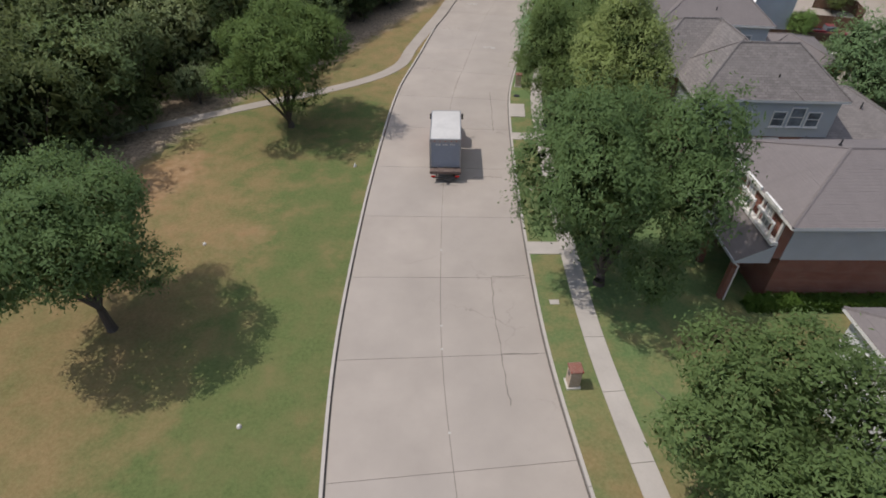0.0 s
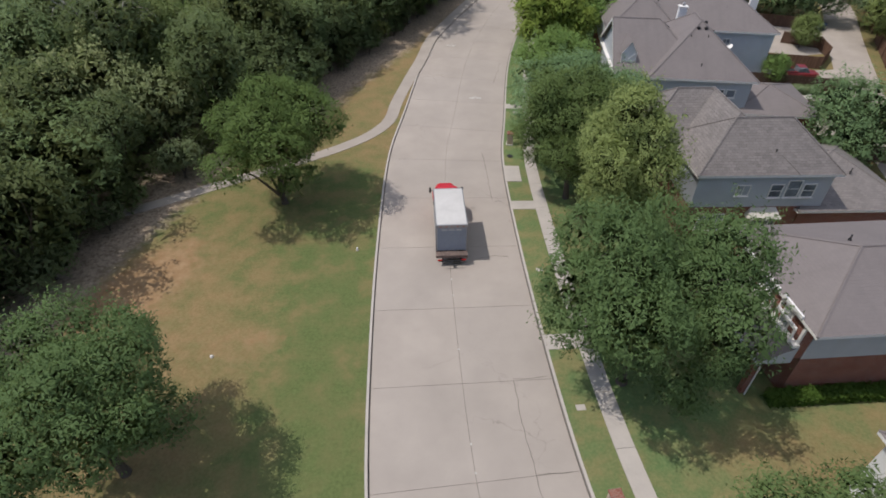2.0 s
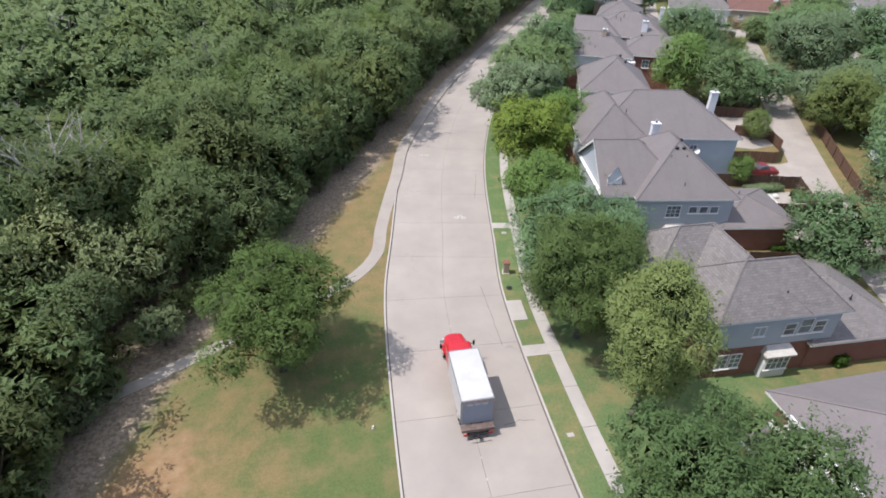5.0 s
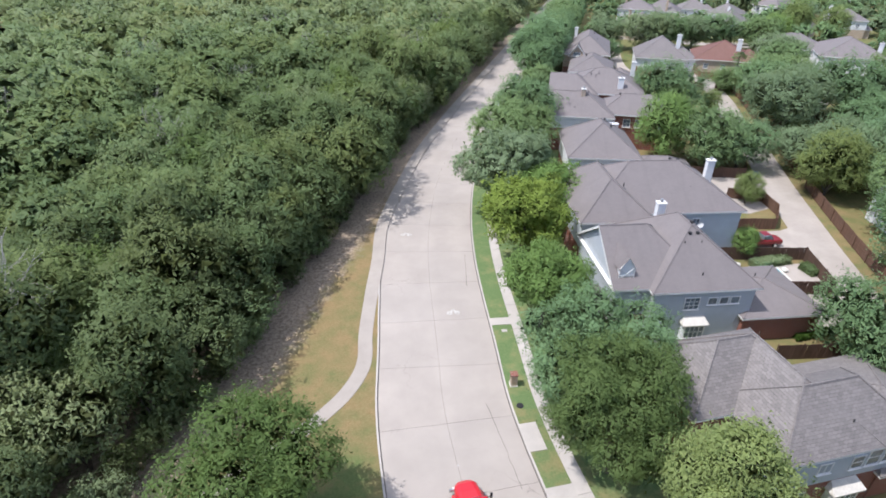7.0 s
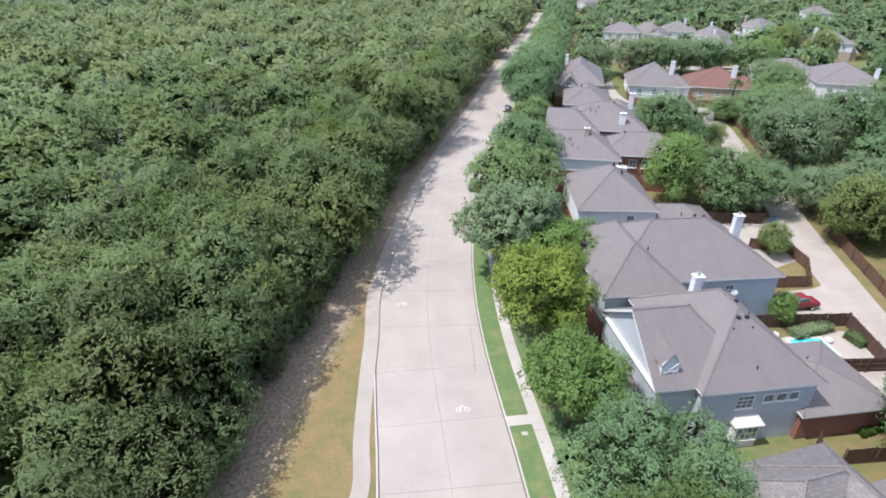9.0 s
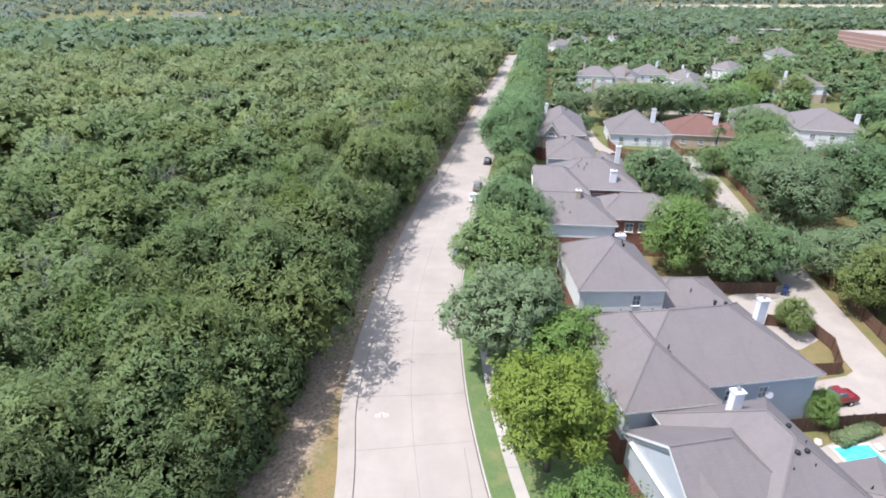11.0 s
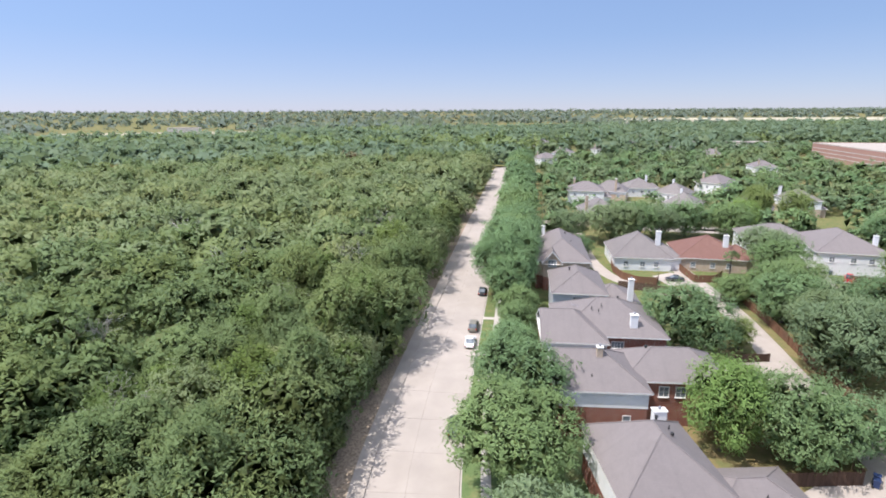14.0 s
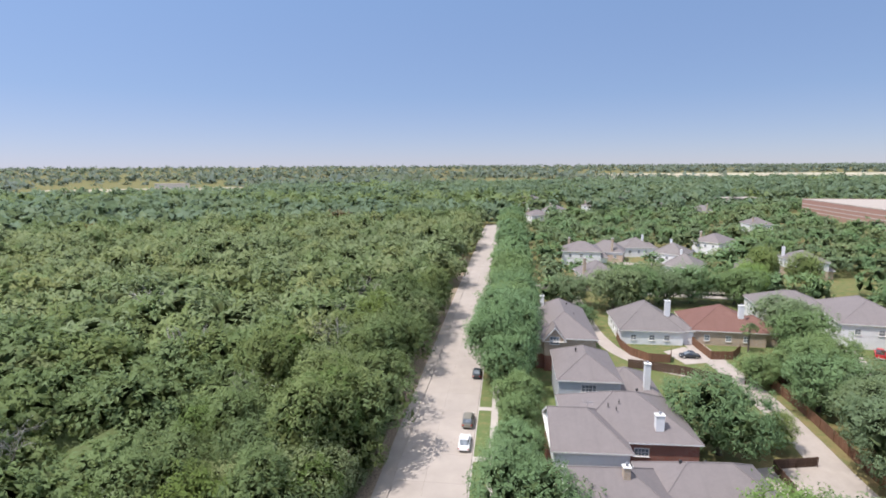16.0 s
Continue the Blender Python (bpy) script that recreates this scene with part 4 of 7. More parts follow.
for k, (ob, x, y, sc) in enumerate(((yard_oak, 62.4, 100.4, 0.92), (yard_oak, 72.8, 127.4, 1.05), (yard_oak, 108.4, 137.4, 0.85), (yard_oak, 100.6, 130.6, 0.9), (yard_oak, 100.2, 142.2, 0.56),
                                    (yard_live, 95, 117, 1.0), (yard_oak, 67.2, 98.2, 0.75), (yard_live, 77.0, 94.6, 0.72), (yard_oak, 108, 113, 1.2), (yard_live, 104, 121, 1.0), (yard_pale, 82.0, 124.8, 0.5),
                                    (yard_pale, 58.8, 86.2, 0.42), (yard_live, 78, 88, 1.0), (yard_oak, 84, 84, 1.1), (yard_live, 57, 53, 0.95), (yard_oak, 63, 60, 1.1), (yard_oak, 74, 70, 1.1), (yard_light, 46.8, 73.2, 0.35),
                                    (yard_oak, 116, 139, 0.8), (yard_oak, 124, 150, 0.9), (yard_live, 130, 158, 1.0), (yard_oak, 92, 186, 0.55), (yard_live, 112, 196, 1.15), (yard_oak, 121, 197, 1.1),
                                    (yard_live, 131, 196, 1.0), (yard_oak, 140, 194, 1.05), (yard_live, 103, 205, 0.9), (yard_oak, 150, 187, 1.0), (yard_light, 160, 190, 1.0), (yard_pale, 178, 199, 1.2),
                                    (yard_pale, 186, 190, 1.1), (yard_oak, 172, 150, 1.1), (yard_oak, 145, 130, 1.0), (yard_light, 134, 124, 0.5), (yard_live, 120, 108, 1.2), (yard_oak, 96, 96, 1.1),
                                    (yard_light, 55.6, 118.6, 0.5))):
    place_copy(ob, x, y, 47 * k, sc * 1.5, 0.95)

# ---- the woods ----
HOMES = [(168, 267), (189, 272), (228, 261), (186, 208), (191, 251), (379, 402), (420, 513), (397, 521), (369, 438), (456, 496), (228, 416), (268, 452), (333, 593), (419, 649), (317, 306), (325, 476)]
FAR_HOMES = [(500, 620), (560, 680), (620, 700), (700, 800), (560, 800), (650, 900), (800, 820), (460, 830), (755, 1178), (900, 1000), (760, 980)]
NEAR_HOMES = [(130.1, 226.4), (172, 227), (153.0, 265.7), (211, 207), (104, 176), (120, 167.5), (146, 168), (151, 153)]
wild_kinds = [
    tree_kind("woodland_tree", 41, 3.5, 7.0, 0.7, 0.215, 3600, 9, M_leaf_wild, 0.16, "dense olive-green woodland tree", group="woodland trees", dome=0.6, hull=0.95, inner=44, bunch=0.45, per=14, big=(0.44, 0.66), spread=0.6),
    tree_kind("woodland_tree", 42, 3.1, 8.2, 0.8, 0.215, 3500, 9, M_leaf_wild, 0.15, "tall narrow woodland tree", shape=0.3, group="woodland trees", dome=0.6, hull=0.95, inner=44, bunch=0.45, per=14, big=(0.44, 0.66), spread=0.6),
    tree_kind("woodland_tree", 43, 4.2, 6.4, 0.6, 0.215, 3650, 11, M_leaf_wild, 0.17, "wide low woodland tree", group="woodland trees", dome=0.6, hull=0.95, inner=44, bunch=0.45, per=14, big=(0.44, 0.66), spread=0.6),
    tree_kind("woodland_tree", 44, 3.4, 6.6, 0.4, 0.215, 3550, 10, M_leaf_pale, 0.14, "pale grey-green woodland shrub tree", shape=0.2, group="woodland trees", dome=0.6, hull=0.95, inner=44, bunch=0.45, per=14, big=(0.44, 0.66), spread=0.6),
    tree_kind("woodland_tree", 45, 3.2, 7.2, 0.5, 0.215, 3500, 9, M_leaf_elm, 0.15, "bright green woodland tree", shape=0.25, group="woodland trees", dome=0.6, hull=0.95, inner=44, bunch=0.45, per=14, big=(0.44, 0.66), spread=0.6),
    tree_kind("woodland_tree", 46, 3.5, 7.2, 0.6, 0.215, 3600, 9, M_leaf_shade, 0.16, "woodland tree beside the park with dimmed green leaves", group="woodland trees", dome=0.6, hull=0.95, inner=44, bunch=0.45, per=14, big=(0.44, 0.66), spread=0.6),
    tree_kind("woodland_tree", 47, 3.1, 8.2, 0.7, 0.215, 3500, 9, M_leaf_shade, 0.15, "tall woodland tree beside the park with dimmed leaves", shape=0.25, group="woodland trees", dome=0.6, hull=0.95, inner=44, bunch=0.45, per=14, big=(0.44, 0.66), spread=0.6),
]
wrng = np.random.default_rng(77)
spots = []
for y in np.arange(-6, 260, 4.4):
    for x in np.arange(-150, 100, 4.4):
        px, py = x + wrng.uniform(-1.7, 1.7), y + wrng.uniform(-1.7, 1.7)
        depth = float(woods_edge(py)) - px
        if depth > 0.3 and depth < 120:
            spots.append((depth + max(0, py - 150) * 0.4 + abs(min(0, py - 30)) * 1.5, px, py, depth))
spots.sort()
near, rest = spots[:270], spots[270:]
used = [False] * 7
for k, (_, x, y, depth) in enumerate(near):
    r = wrng.random()
    kind = 3 if (r < 0.1) else 4 if r < 0.2 else 0 if r < 0.45 else 1 if r < 0.72 else 2
    if y < 84 and wrng.random() < (0.85 if y < 50 else 0.6):
        kind = 5 if r < 0.5 else 6
    sc = wrng.uniform(0.85, 1.6) * (0.92 if depth < 3 and y < 90 else 1.12 if y > 95 and depth < 8 else 1.0)
    tall = wrng.uniform(0.9, 1.18)
    if not used[kind]:
        stand(wild_kinds[kind], x, y, wrng.uniform(0, 360), sc, tall)
        used[kind] = True
    else:
        place_copy(wild_kinds[kind], x, y, float(wrng.uniform(0, 360)), float(sc), float(tall))


for k in range(64):
    y = 36 + k * 1.95 + float(wrng.uniform(-0.8, 0.8))
    x = float(woods_edge(y)) - float(wrng.uniform(-0.6, 2.6))
    bush = place_copy(wild_kinds[(5, 3, 0, 6)[k % 4]], x, y, 83 * k, float(wrng.uniform(0.42, 0.68)), float(wrng.uniform(0.75, 1.0)))
    tagged(bush, "low leafy bush at the edge of the woods", "bush", "woodland bushes")
    bush.name = "woodland_bush"


def scatter(name, sites, templates, material, label, flat=0.0):
    """Many crowns in one mesh: sites of x, y, scale, tall. flat: how far the shading follows the canopy's top."""
    vs, fs, ns, tones, n = [], [], [], [], 0
    for k, (x, y, sc, tall) in enumerate(sites):
        v, f, nm = templates[k % len(templates)]
        a = k * 2.399
        ca, sa = math.cos(a) * sc, math.sin(a) * sc
        w = np.empty_like(v)
        w[:, 0] = v[:, 0] * ca - v[:, 1] * sa + x
        w[:, 1] = v[:, 0] * sa + v[:, 1] * ca + y
        w[:, 2] = v[:, 2] * sc * tall + float(ground_z(x, y))
        vs.append(w)
        co, si = math.cos(a), math.sin(a)
        ns.append(np.stack([nm[:, 0] * co - nm[:, 1] * si, nm[:, 0] * si + nm[:, 1] * co, nm[:, 2]], 1))
        fs.append(f + n)
        n += len(v)
        tones.append(np.full(len(v), math.modf(k * 0.6180339)[0], dtype=np.float32))
    me = bulk(name, np.concatenate(vs), np.concatenate(fs), material, unit(np.concatenate(ns) * (1 - flat) + np.array([0, 0, flat])))
    me.attributes.new("tone", "FLOAT", "POINT").data.foreach_set("value", np.concatenate(tones))
    return tagged(new(name, me), label, "woods", kind="stuff")


def template(seed, n, radius, height, base, leaf, lumps, wide=0.45):
    v, f, _, nm = leaf_cloud(np.random.default_rng(seed), n, radius, height, base, leaf, lumps, inner=8 if n < 500 else 20, hull=0.95, dome=0.6, bunch=leaf * 1.2, per=10, big=(0.5, 0.72), wide=wide, spread=0.55)
    return v, f, nm


close_t = [template(50 + k, 1250, 4.0, 7.2, 0.8, 0.42, 6) for k in range(5)]
town_t = [template(90 + k, 340, 4.4, 7.0, 0.5, 0.76, 5) for k in range(5)]
mid_t = [template(60 + k, 440, 4.6, 7.4, 0.6, 0.74, 5) for k in range(5)]
far_t = [template(70 + k, 40, 7.6, 6.6, 0.4, 2.6, 3, 0.75) for k in range(4)]
vast_t = [template(80 + k, 10, 13.0, 5.6, 0.4, 6.5, 2, 0.8) for k in range(3)]


def in_view(px, py):
    """Left limit of what the walk ever shows."""
    return px > -62 - py * (0.62 if py < 250 else 0.45)


close_sites, mid_sites, pale_sites, pale_mid, rust_sites = [], [], [], [], []
for k, (_, x, y, depth) in enumerate(rest):
    if k % 2 or y < 8 or not in_view(x, y):
        continue
    q = (x, y, wrng.uniform(1.05, 1.65), wrng.uniform(0.75, 1.05))
    tone = noise.noise(Vector((x * 0.025, y * 0.025, 3.0)))
    if depth < 75 and y < 190:
        (pale_sites if tone > 0.1 and wrng.random() < 0.4 else close_sites).append(q)
    else:
        (pale_mid if wrng.random() < (0.6 if y > 215 else 0.22) else mid_sites).append(q)
for y in np.arange(20, 430, 7.4):
    for x in np.arange(-300, 210, 7.4):
        px, py = x + wrng.uniform(-2.6, 2.6), y + wrng.uniform(-2.6, 2.6)
        depth = float(woods_edge(py)) - px
        if depth < 0.8 or (depth < 120 and py < 258) or not in_view(px, py):
            continue
        q = (px, py, wrng.uniform(1.05, 1.7), wrng.uniform(0.72, 1.08))
        tone = noise.noise(Vector((px * 0.02, py * 0.02, 3.0)))
        (pale_mid if wrng.random() < (0.85 if 225 < py + 30 * tone < 400 else 0.25) else rust_sites if wrng.random() < 0.018 else mid_sites).append(q)
scatter("woods_close", close_sites, close_t, M_leaf_wild, "dense olive-green woodland canopy near the park")
scatter("woods_close_pale", pale_sites, close_t, M_leaf_pale, "pale grey-green woodland shrubs near the park")
scatter("woods", mid_sites, mid_t, M_leaf_mid, "dense olive-green woodland canopy", 0.15)
scatter("woods_pale", pale_mid, mid_t, M_leaf_pale, "paler yellow-green stretch of woodland canopy", 0.15)
if rust_sites:
    scatter("woods_dry", rust_sites, mid_t, M_leaf_rust, "scattered dry brownish trees in the woods")


def in_field(x, y):
    if abs((x - 1740) * 0.55 + (y - 1210) * 0.83) < 330 and abs((x - 1740) * 0.83 - (y - 1210) * 0.55) < 620:
        return True
    return -260 < x + (y - 1000) * 0.1 < 70 and 930 < y < 1460


far_sites, far_pale, vast_sites = [], [], []
for y in np.arange(425, 1050, 13.5):
    for x in np.arange(-0.45 * y - 60, 1.75 * y, 13.5):
        px, py = x + wrng.uniform(-5, 5), y + wrng.uniform(-5, 5)
        right_of = px - (224 + (py - 470) * 0.58)
        if in_field(px, py):
            continue
        if right_of > 0 and (wrng.random() < 0.22 or noise.noise(Vector((px * 0.008, py * 0.012, 5.0))) > 0.38):
            continue
        q = (px, py, wrng.uniform(0.9, 1.5), wrng.uniform(0.75, 1.15))
        (far_pale if noise.noise(Vector((px * 0.006, py * 0.006, 8.0))) > 0.3 else far_sites).append(q)


def at_school(px, py):
    u, w = (px - 462) * -0.56 - (py - 374) * 0.83, (px - 462) * 0.83 - (py - 374) * 0.56
    return -15 < u < 168 and -16 < w < 105


town_sites = []
for y in np.arange(110, 430, 11):
    for x in np.arange(90, 700, 11):
        px, py = x + wrng.uniform(-3.5, 3.5), y + wrng.uniform(-3.5, 3.5)
        if px < max(81 + (py - 180) * 0.585, 165 if py < 205 else 0) or min(min((px - a) ** 2 + (py - b_) ** 2, (px - a * 0.95) ** 2 + (py - b_ * 0.95 - 2) ** 2) for a, b_ in HOMES + NEAR_HOMES) < 130 or wrng.random() < 0.15 or at_school(px, py):
            continue
        town_sites.append((px, py, wrng.uniform(0.9, 1.45), wrng.uniform(0.65, 1.0)))
scatter("town_trees", town_sites[0::2], town_t, M_leaf_row, "green garden trees between the far houses")
scatter("town_trees_dark", town_sites[1::2], town_t, M_leaf_blue, "grey-green garden trees between the far houses")
scatter("far_woods", far_sites, far_t, M_leaf_far_haze, "distant green tree canopy", 0.45)
if far_pale:
    scatter("far_woods_pale", far_pale, far_t, M_leaf_mid, "distant lighter green tree canopy", 0.45)
for y in np.geomspace(1060, 4300, 60):
    for x in np.arange(-0.45 * y - 60, 2.0 * y, 38 + y * 0.016):
        px, py = x + wrng.uniform(-14, 14), y + wrng.uniform(-20, 20)
        if in_field(px, py) or noise.noise(Vector((px * 0.0022, py * 0.004, 1.0))) > 0.22:
            continue
        vast_sites.append((px, py, wrng.uniform(0.9, 1.7), wrng.uniform(0.7, 1.1)))
scatter("horizon_woods", vast_sites, vast_t, M_leaf_belt_haze, "belts of trees towards the horizon", 0.5)


# leafy sheet added below the canopy to fill the dark gaps between crowns
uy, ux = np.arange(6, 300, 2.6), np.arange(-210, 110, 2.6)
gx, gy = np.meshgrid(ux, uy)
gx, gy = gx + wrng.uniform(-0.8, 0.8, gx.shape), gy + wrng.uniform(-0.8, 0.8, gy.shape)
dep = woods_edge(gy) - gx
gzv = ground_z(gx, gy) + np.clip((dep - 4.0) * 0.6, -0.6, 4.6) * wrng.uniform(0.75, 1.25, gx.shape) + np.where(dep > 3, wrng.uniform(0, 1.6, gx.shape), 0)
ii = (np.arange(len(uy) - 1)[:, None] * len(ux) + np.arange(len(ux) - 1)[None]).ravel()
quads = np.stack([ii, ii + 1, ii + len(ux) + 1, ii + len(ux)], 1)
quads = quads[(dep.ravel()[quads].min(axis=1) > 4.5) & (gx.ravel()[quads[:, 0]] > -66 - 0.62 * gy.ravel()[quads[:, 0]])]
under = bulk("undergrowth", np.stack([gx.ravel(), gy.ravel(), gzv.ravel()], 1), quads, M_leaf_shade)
tagged(new("undergrowth", under), "leafy filler sheet added below the woodland canopy", "undergrowth", kind="stuff")

# bare dead trees standing in the woods
def dead_tree(seed, height):
    rng = np.random.default_rng(seed)
    mb = Mesh()

    def grow(p, d, length, r, level):
        q = p + d * length
        mb.tube(p, q, r, r * 0.55, 4 if level > 1 else 6, False)
        if level < 4:
            for _ in range((6, 4, 3, 2)[level]):
                e = (d + Vector(rng.normal(size=3)) * 0.55 + Vector((0, 0, 0.12))).normalized()
                grow(p.lerp(q, float(rng.uniform(0.5, 1.0))), e, length * float(rng.uniform(0.5, 0.78)), r * 0.52, level + 1)

    grow(Vector((0, 0, -0.2)), Vector((0.05, 0, 1)).normalized(), height * 0.45, 0.17, 0)
    root = thing("dead_tree", Matrix(), "bare grey dead tree standing among green woods", "tree", "dead trees")
    part("bare_crown", mb, M_dead, root)
    return root


bare_tree = dead_tree(3, 11.0)
stand(bare_tree, -36.8, 68.3, 40, 1.55, 1.3)
for k, (x, y, sc) in enumerate(((-31, 83, 0.8), (-52, 92, 0.9), (-24, 98, 0.75), (-60, 118, 1.0), (-12, 131, 0.9), (-36, 141, 0.9), (8, 160, 0.9), (30, 196, 1.0), (-75, 150, 1.0), (60, 232, 1.0), (-48, 58, 0.95), (-62, 140, 1.1), (-20, 150, 1.05), (-90, 190, 1.1), (-40, 180, 1.1), (0, 185, 1.1), (24, 178, 1.1), (-10, 220, 1.15), (-66, 230, 1.15), (44, 214, 1.1), (-28, 118, 1.05))):
    place_copy(bare_tree, x, y, 70 * k, sc * 1.25, 1.1)


# ---- houses ----
def slope(mb, a, b_, c, d, row=0.22, proud=0.006):
    """A roof plane laid in courses: a, b along the eave, d, c along the top (d over a)."""
    a, b_, c, d = (Vector(p) for p in (a, b_, c, d))
    ex = (b_ - a).normalized()
    up = (d - a) - ex * (d - a).dot(ex)
    if up.length < 0.05:
        up = (c - b_) - ex * (c - b_).dot(ex)
    length = up.length
    ey = up.normalized()
    n = ex.cross(ey).normalized()
    rows = max(1, int(round(length / row)))
    for k in range(rows):
        t0, t1 = k / rows, (k + 1) / rows
        p, q = a.lerp(d, t0), b_.lerp(c, t0)
        r, s = b_.lerp(c, t1), a.lerp(d, t1)
        lift = n * proud

        def uv(w):
            return ((w - a).dot(ex), (w - a).dot(ey))

        quad = [p + lift, q + lift, r, s] if (r - s).length > 1e-4 else [p + lift, q + lift, r]
        mb.face(quad, [uv(w) for w in quad])
        mb.face([p, q, q + lift, p + lift], [uv(p), uv(q), uv(q), uv(p)])


def roof_and_walls(root, x0, x1, y0, y1, eave, ridge, axis="x", lo="hip", hi="hip", roofing=None, lower=None, upper=None, split=2.9, foot=-0.5, over=0.45, row=0.22, gable=None):
    """One block of a house. axis: the ridge's direction; lo, hi: how its two ends close (hip or gable)."""
    def q(u, w, z):
        return (u, w, z) if axis == "x" else (w, u, z)

    u0, u1, w0, w1 = (x0, x1, y0, y1) if axis == "x" else (y0, y1, x0, x1)
    wm, half = (w0 + w1) / 2, (w1 - w0) / 2
    r0 = u0 if lo == "gable" else u0 + min(half, (u1 - u0) * 0.49)
    r1 = u1 if hi == "gable" else u1 - min(half, (u1 - u0) * 0.49)
    roof = Mesh()

    def plane(a, b_, c, d):
        (slope(roof, a, b_, c, d, row) if axis == "x" else slope(roof, b_, a, d, c, row))

    A, B, C, D = q(u0, w0, eave), q(u1, w0, eave), q(u1, w1, eave), q(u0, w1, eave)
    R0, R1 = q(r0, wm, ridge), q(r1, wm, ridge)
    plane(A, B, R1, R0)
    plane(C, D, R0, R1)
    if lo == "hip":
        plane(D, A, R0, R0)
    if hi == "hip":
        plane(B, C, R1, R1)
    for a, b_ in ((R0, R1),) + (((A, R0), (D, R0)) if lo == "hip" else ()) + (((B, R1), (C, R1)) if hi == "hip" else ()):
        roof.tube(a, b_, 0.09, 0.09, 5)
    part("roof", roof, roofing, root)
    # fascia, soffit and rakes
    trim = Mesh()
    t = 0.2
    for a, b_, gab in ((A, B, 0), (B, C, hi == "gable"), (C, D, 0), (D, A, lo == "gable")):
        if not gab:
            lo_a, lo_b = (a[0], a[1], eave - t), (b_[0], b_[1], eave - t)
            trim.face([lo_a, lo_b, b_, a])
    trim.face([(p[0], p[1], eave - t + 0.004) for p in (A, D, C, B)])
    for end, u in ((lo, u0), (hi, u1)):
        if end == "gable":
            out = -0.04 if u == u0 else 0.04
            for w in (w0, w1):
                a, b_ = Vector(q(u + out, w, eave)), Vector(q(u + out, wm, ridge))
                for off in (0,):
                    dn, th = Vector((0, 0, -0.26)), Vector(q(-out * 2, 0, 0))
                    up = Vector((0, 0, 0.03))
                    trim.face([a + dn, b_ + dn, b_ + up, a + up])
                    trim.face([a + dn + th, a + dn, a + up, a + up + th])
                    trim.face([a + dn + th, b_ + dn + th, b_ + dn, a + dn])
    part("fascia", trim, M_trim, root, "white painted fascia")
    # walls
    X0, X1, Y0, Y1 = x0 + over, x1 - over, y0 + over, y1 - over
    top = eave - t + 0.02
    low = Mesh()
    cut = min(split, top)
    for (ax, ay), (bx, by) in (((X0, Y0), (X1, Y0)), ((X1, Y0), (X1, Y1)), ((X1, Y1), (X0, Y1)), ((X0, Y1), (X0, Y0))):
        low.face([(ax, ay, foot), (bx, by, foot), (bx, by, cut), (ax, ay, cut)])
    part("wall", low, lower, root)
    if top > cut + 0.05:
        up_ = Mesh()
        e = 0.03
        X0, X1, Y0, Y1 = X0 - e, X1 + e, Y0 - e, Y1 + e
        for (ax, ay), (bx, by) in (((X0, Y0), (X1, Y0)), ((X1, Y0), (X1, Y1)), ((X1, Y1), (X0, Y1)), ((X0, Y1), (X0, Y0))):
            up_.face([(ax, ay, cut), (bx, by, cut), (bx, by, top), (ax, ay, top)])
        up_.face([(X0, Y0, cut), (X0, Y1, cut), (X1, Y1, cut), (X1, Y0, cut)])
        part("upper_wall", up_, upper, root)
    for end, u, sgn in ((lo, u0, 1), (hi, u1, -1)):
        if end == "gable":
            g_ = Mesh()
            p = [q(u + sgn * (over - 0.03), w0 + 0.25, eave - t), q(u + sgn * (over - 0.03), w1 - 0.25, eave - t), q(u + sgn * (over - 0.03), wm, ridge - 0.1)]
            g_.face(p)
            part("gable", g_, gable or upper or lower, root)


def window(root, x, y, turn, z, w, h, cols=2, rows=2, blind=False):
    """A framed window on a wall; turn 0 faces -y. z: the sill's height."""
    m = pose(x, y, z, 0, 0, turn)
    fr = Mesh()
    b_, dep = 0.08, 0.07
    fr.box((-w / 2 - b_, -dep, -b_), (-w / 2, 0.02, h + b_), m)
    fr.box((w / 2, -dep, -b_), (w / 2 + b_, 0.02, h + b_), m)
    fr.box((-w / 2, -dep, h), (w / 2, 0.02, h + b_), m)
    fr.box((-w / 2, -dep, -b_), (w / 2, 0.02, 0), m)
    for k in range(1, cols):
        fr.box((-w / 2 + w * k / cols - 0.025, -dep * 0.8, 0), (-w / 2 + w * k / cols + 0.025, -0.01, h), m)
    for k in range(1, rows):
        fr.box((-w / 2, -dep * 0.8, h * k / rows - 0.025), (w / 2, -0.01, h * k / rows + 0.025), m)
    win = part("window", fr, M_trim, root, "white-framed window")
    pane = Mesh()
    pane.face([m @ Vector(p) for p in ((-w / 2, -0.03, 0), (w / 2, -0.03, 0), (w / 2, -0.03, h), (-w / 2, -0.03, h))])
    part("pane", pane, M_shade if blind else M_glass, win)
    sill = Mesh()
    sill.box((-w / 2 - 0.14, -0.16, -b_ - 0.07), (w / 2 + 0.14, 0.02, -b_), m, 0.015)
    part("sill", sill, M_trim, win)


def chimney(root, x, y, z0, z1, w=1.1, d=0.75, material=None):
    mb = Mesh()
    mb.box((x - w / 2, y - d / 2, z0), (x + w / 2, y + d / 2, z1))
    ch = part("chimney", mb, material or M_siding_white, root, "pale boxed chimney")
    cap = Mesh()
    cap.box((x - w / 2 - 0.1, y - d / 2 - 0.1, z1), (x + w / 2 + 0.1, y + d / 2 + 0.1, z1 + 0.14), None, 0.03)
    part("cap", cap, M_trim, ch)
    flue = Mesh()
    flue.tube((x, y, z1 + 0.14), (x, y, z1 + 0.42), 0.14, 0.14, 10)
    flue.tube((x, y, z1 + 0.42), (x, y, z1 + 0.52), 0.22, 0.16, 10)
    part("flue", flue, M_metal, ch)


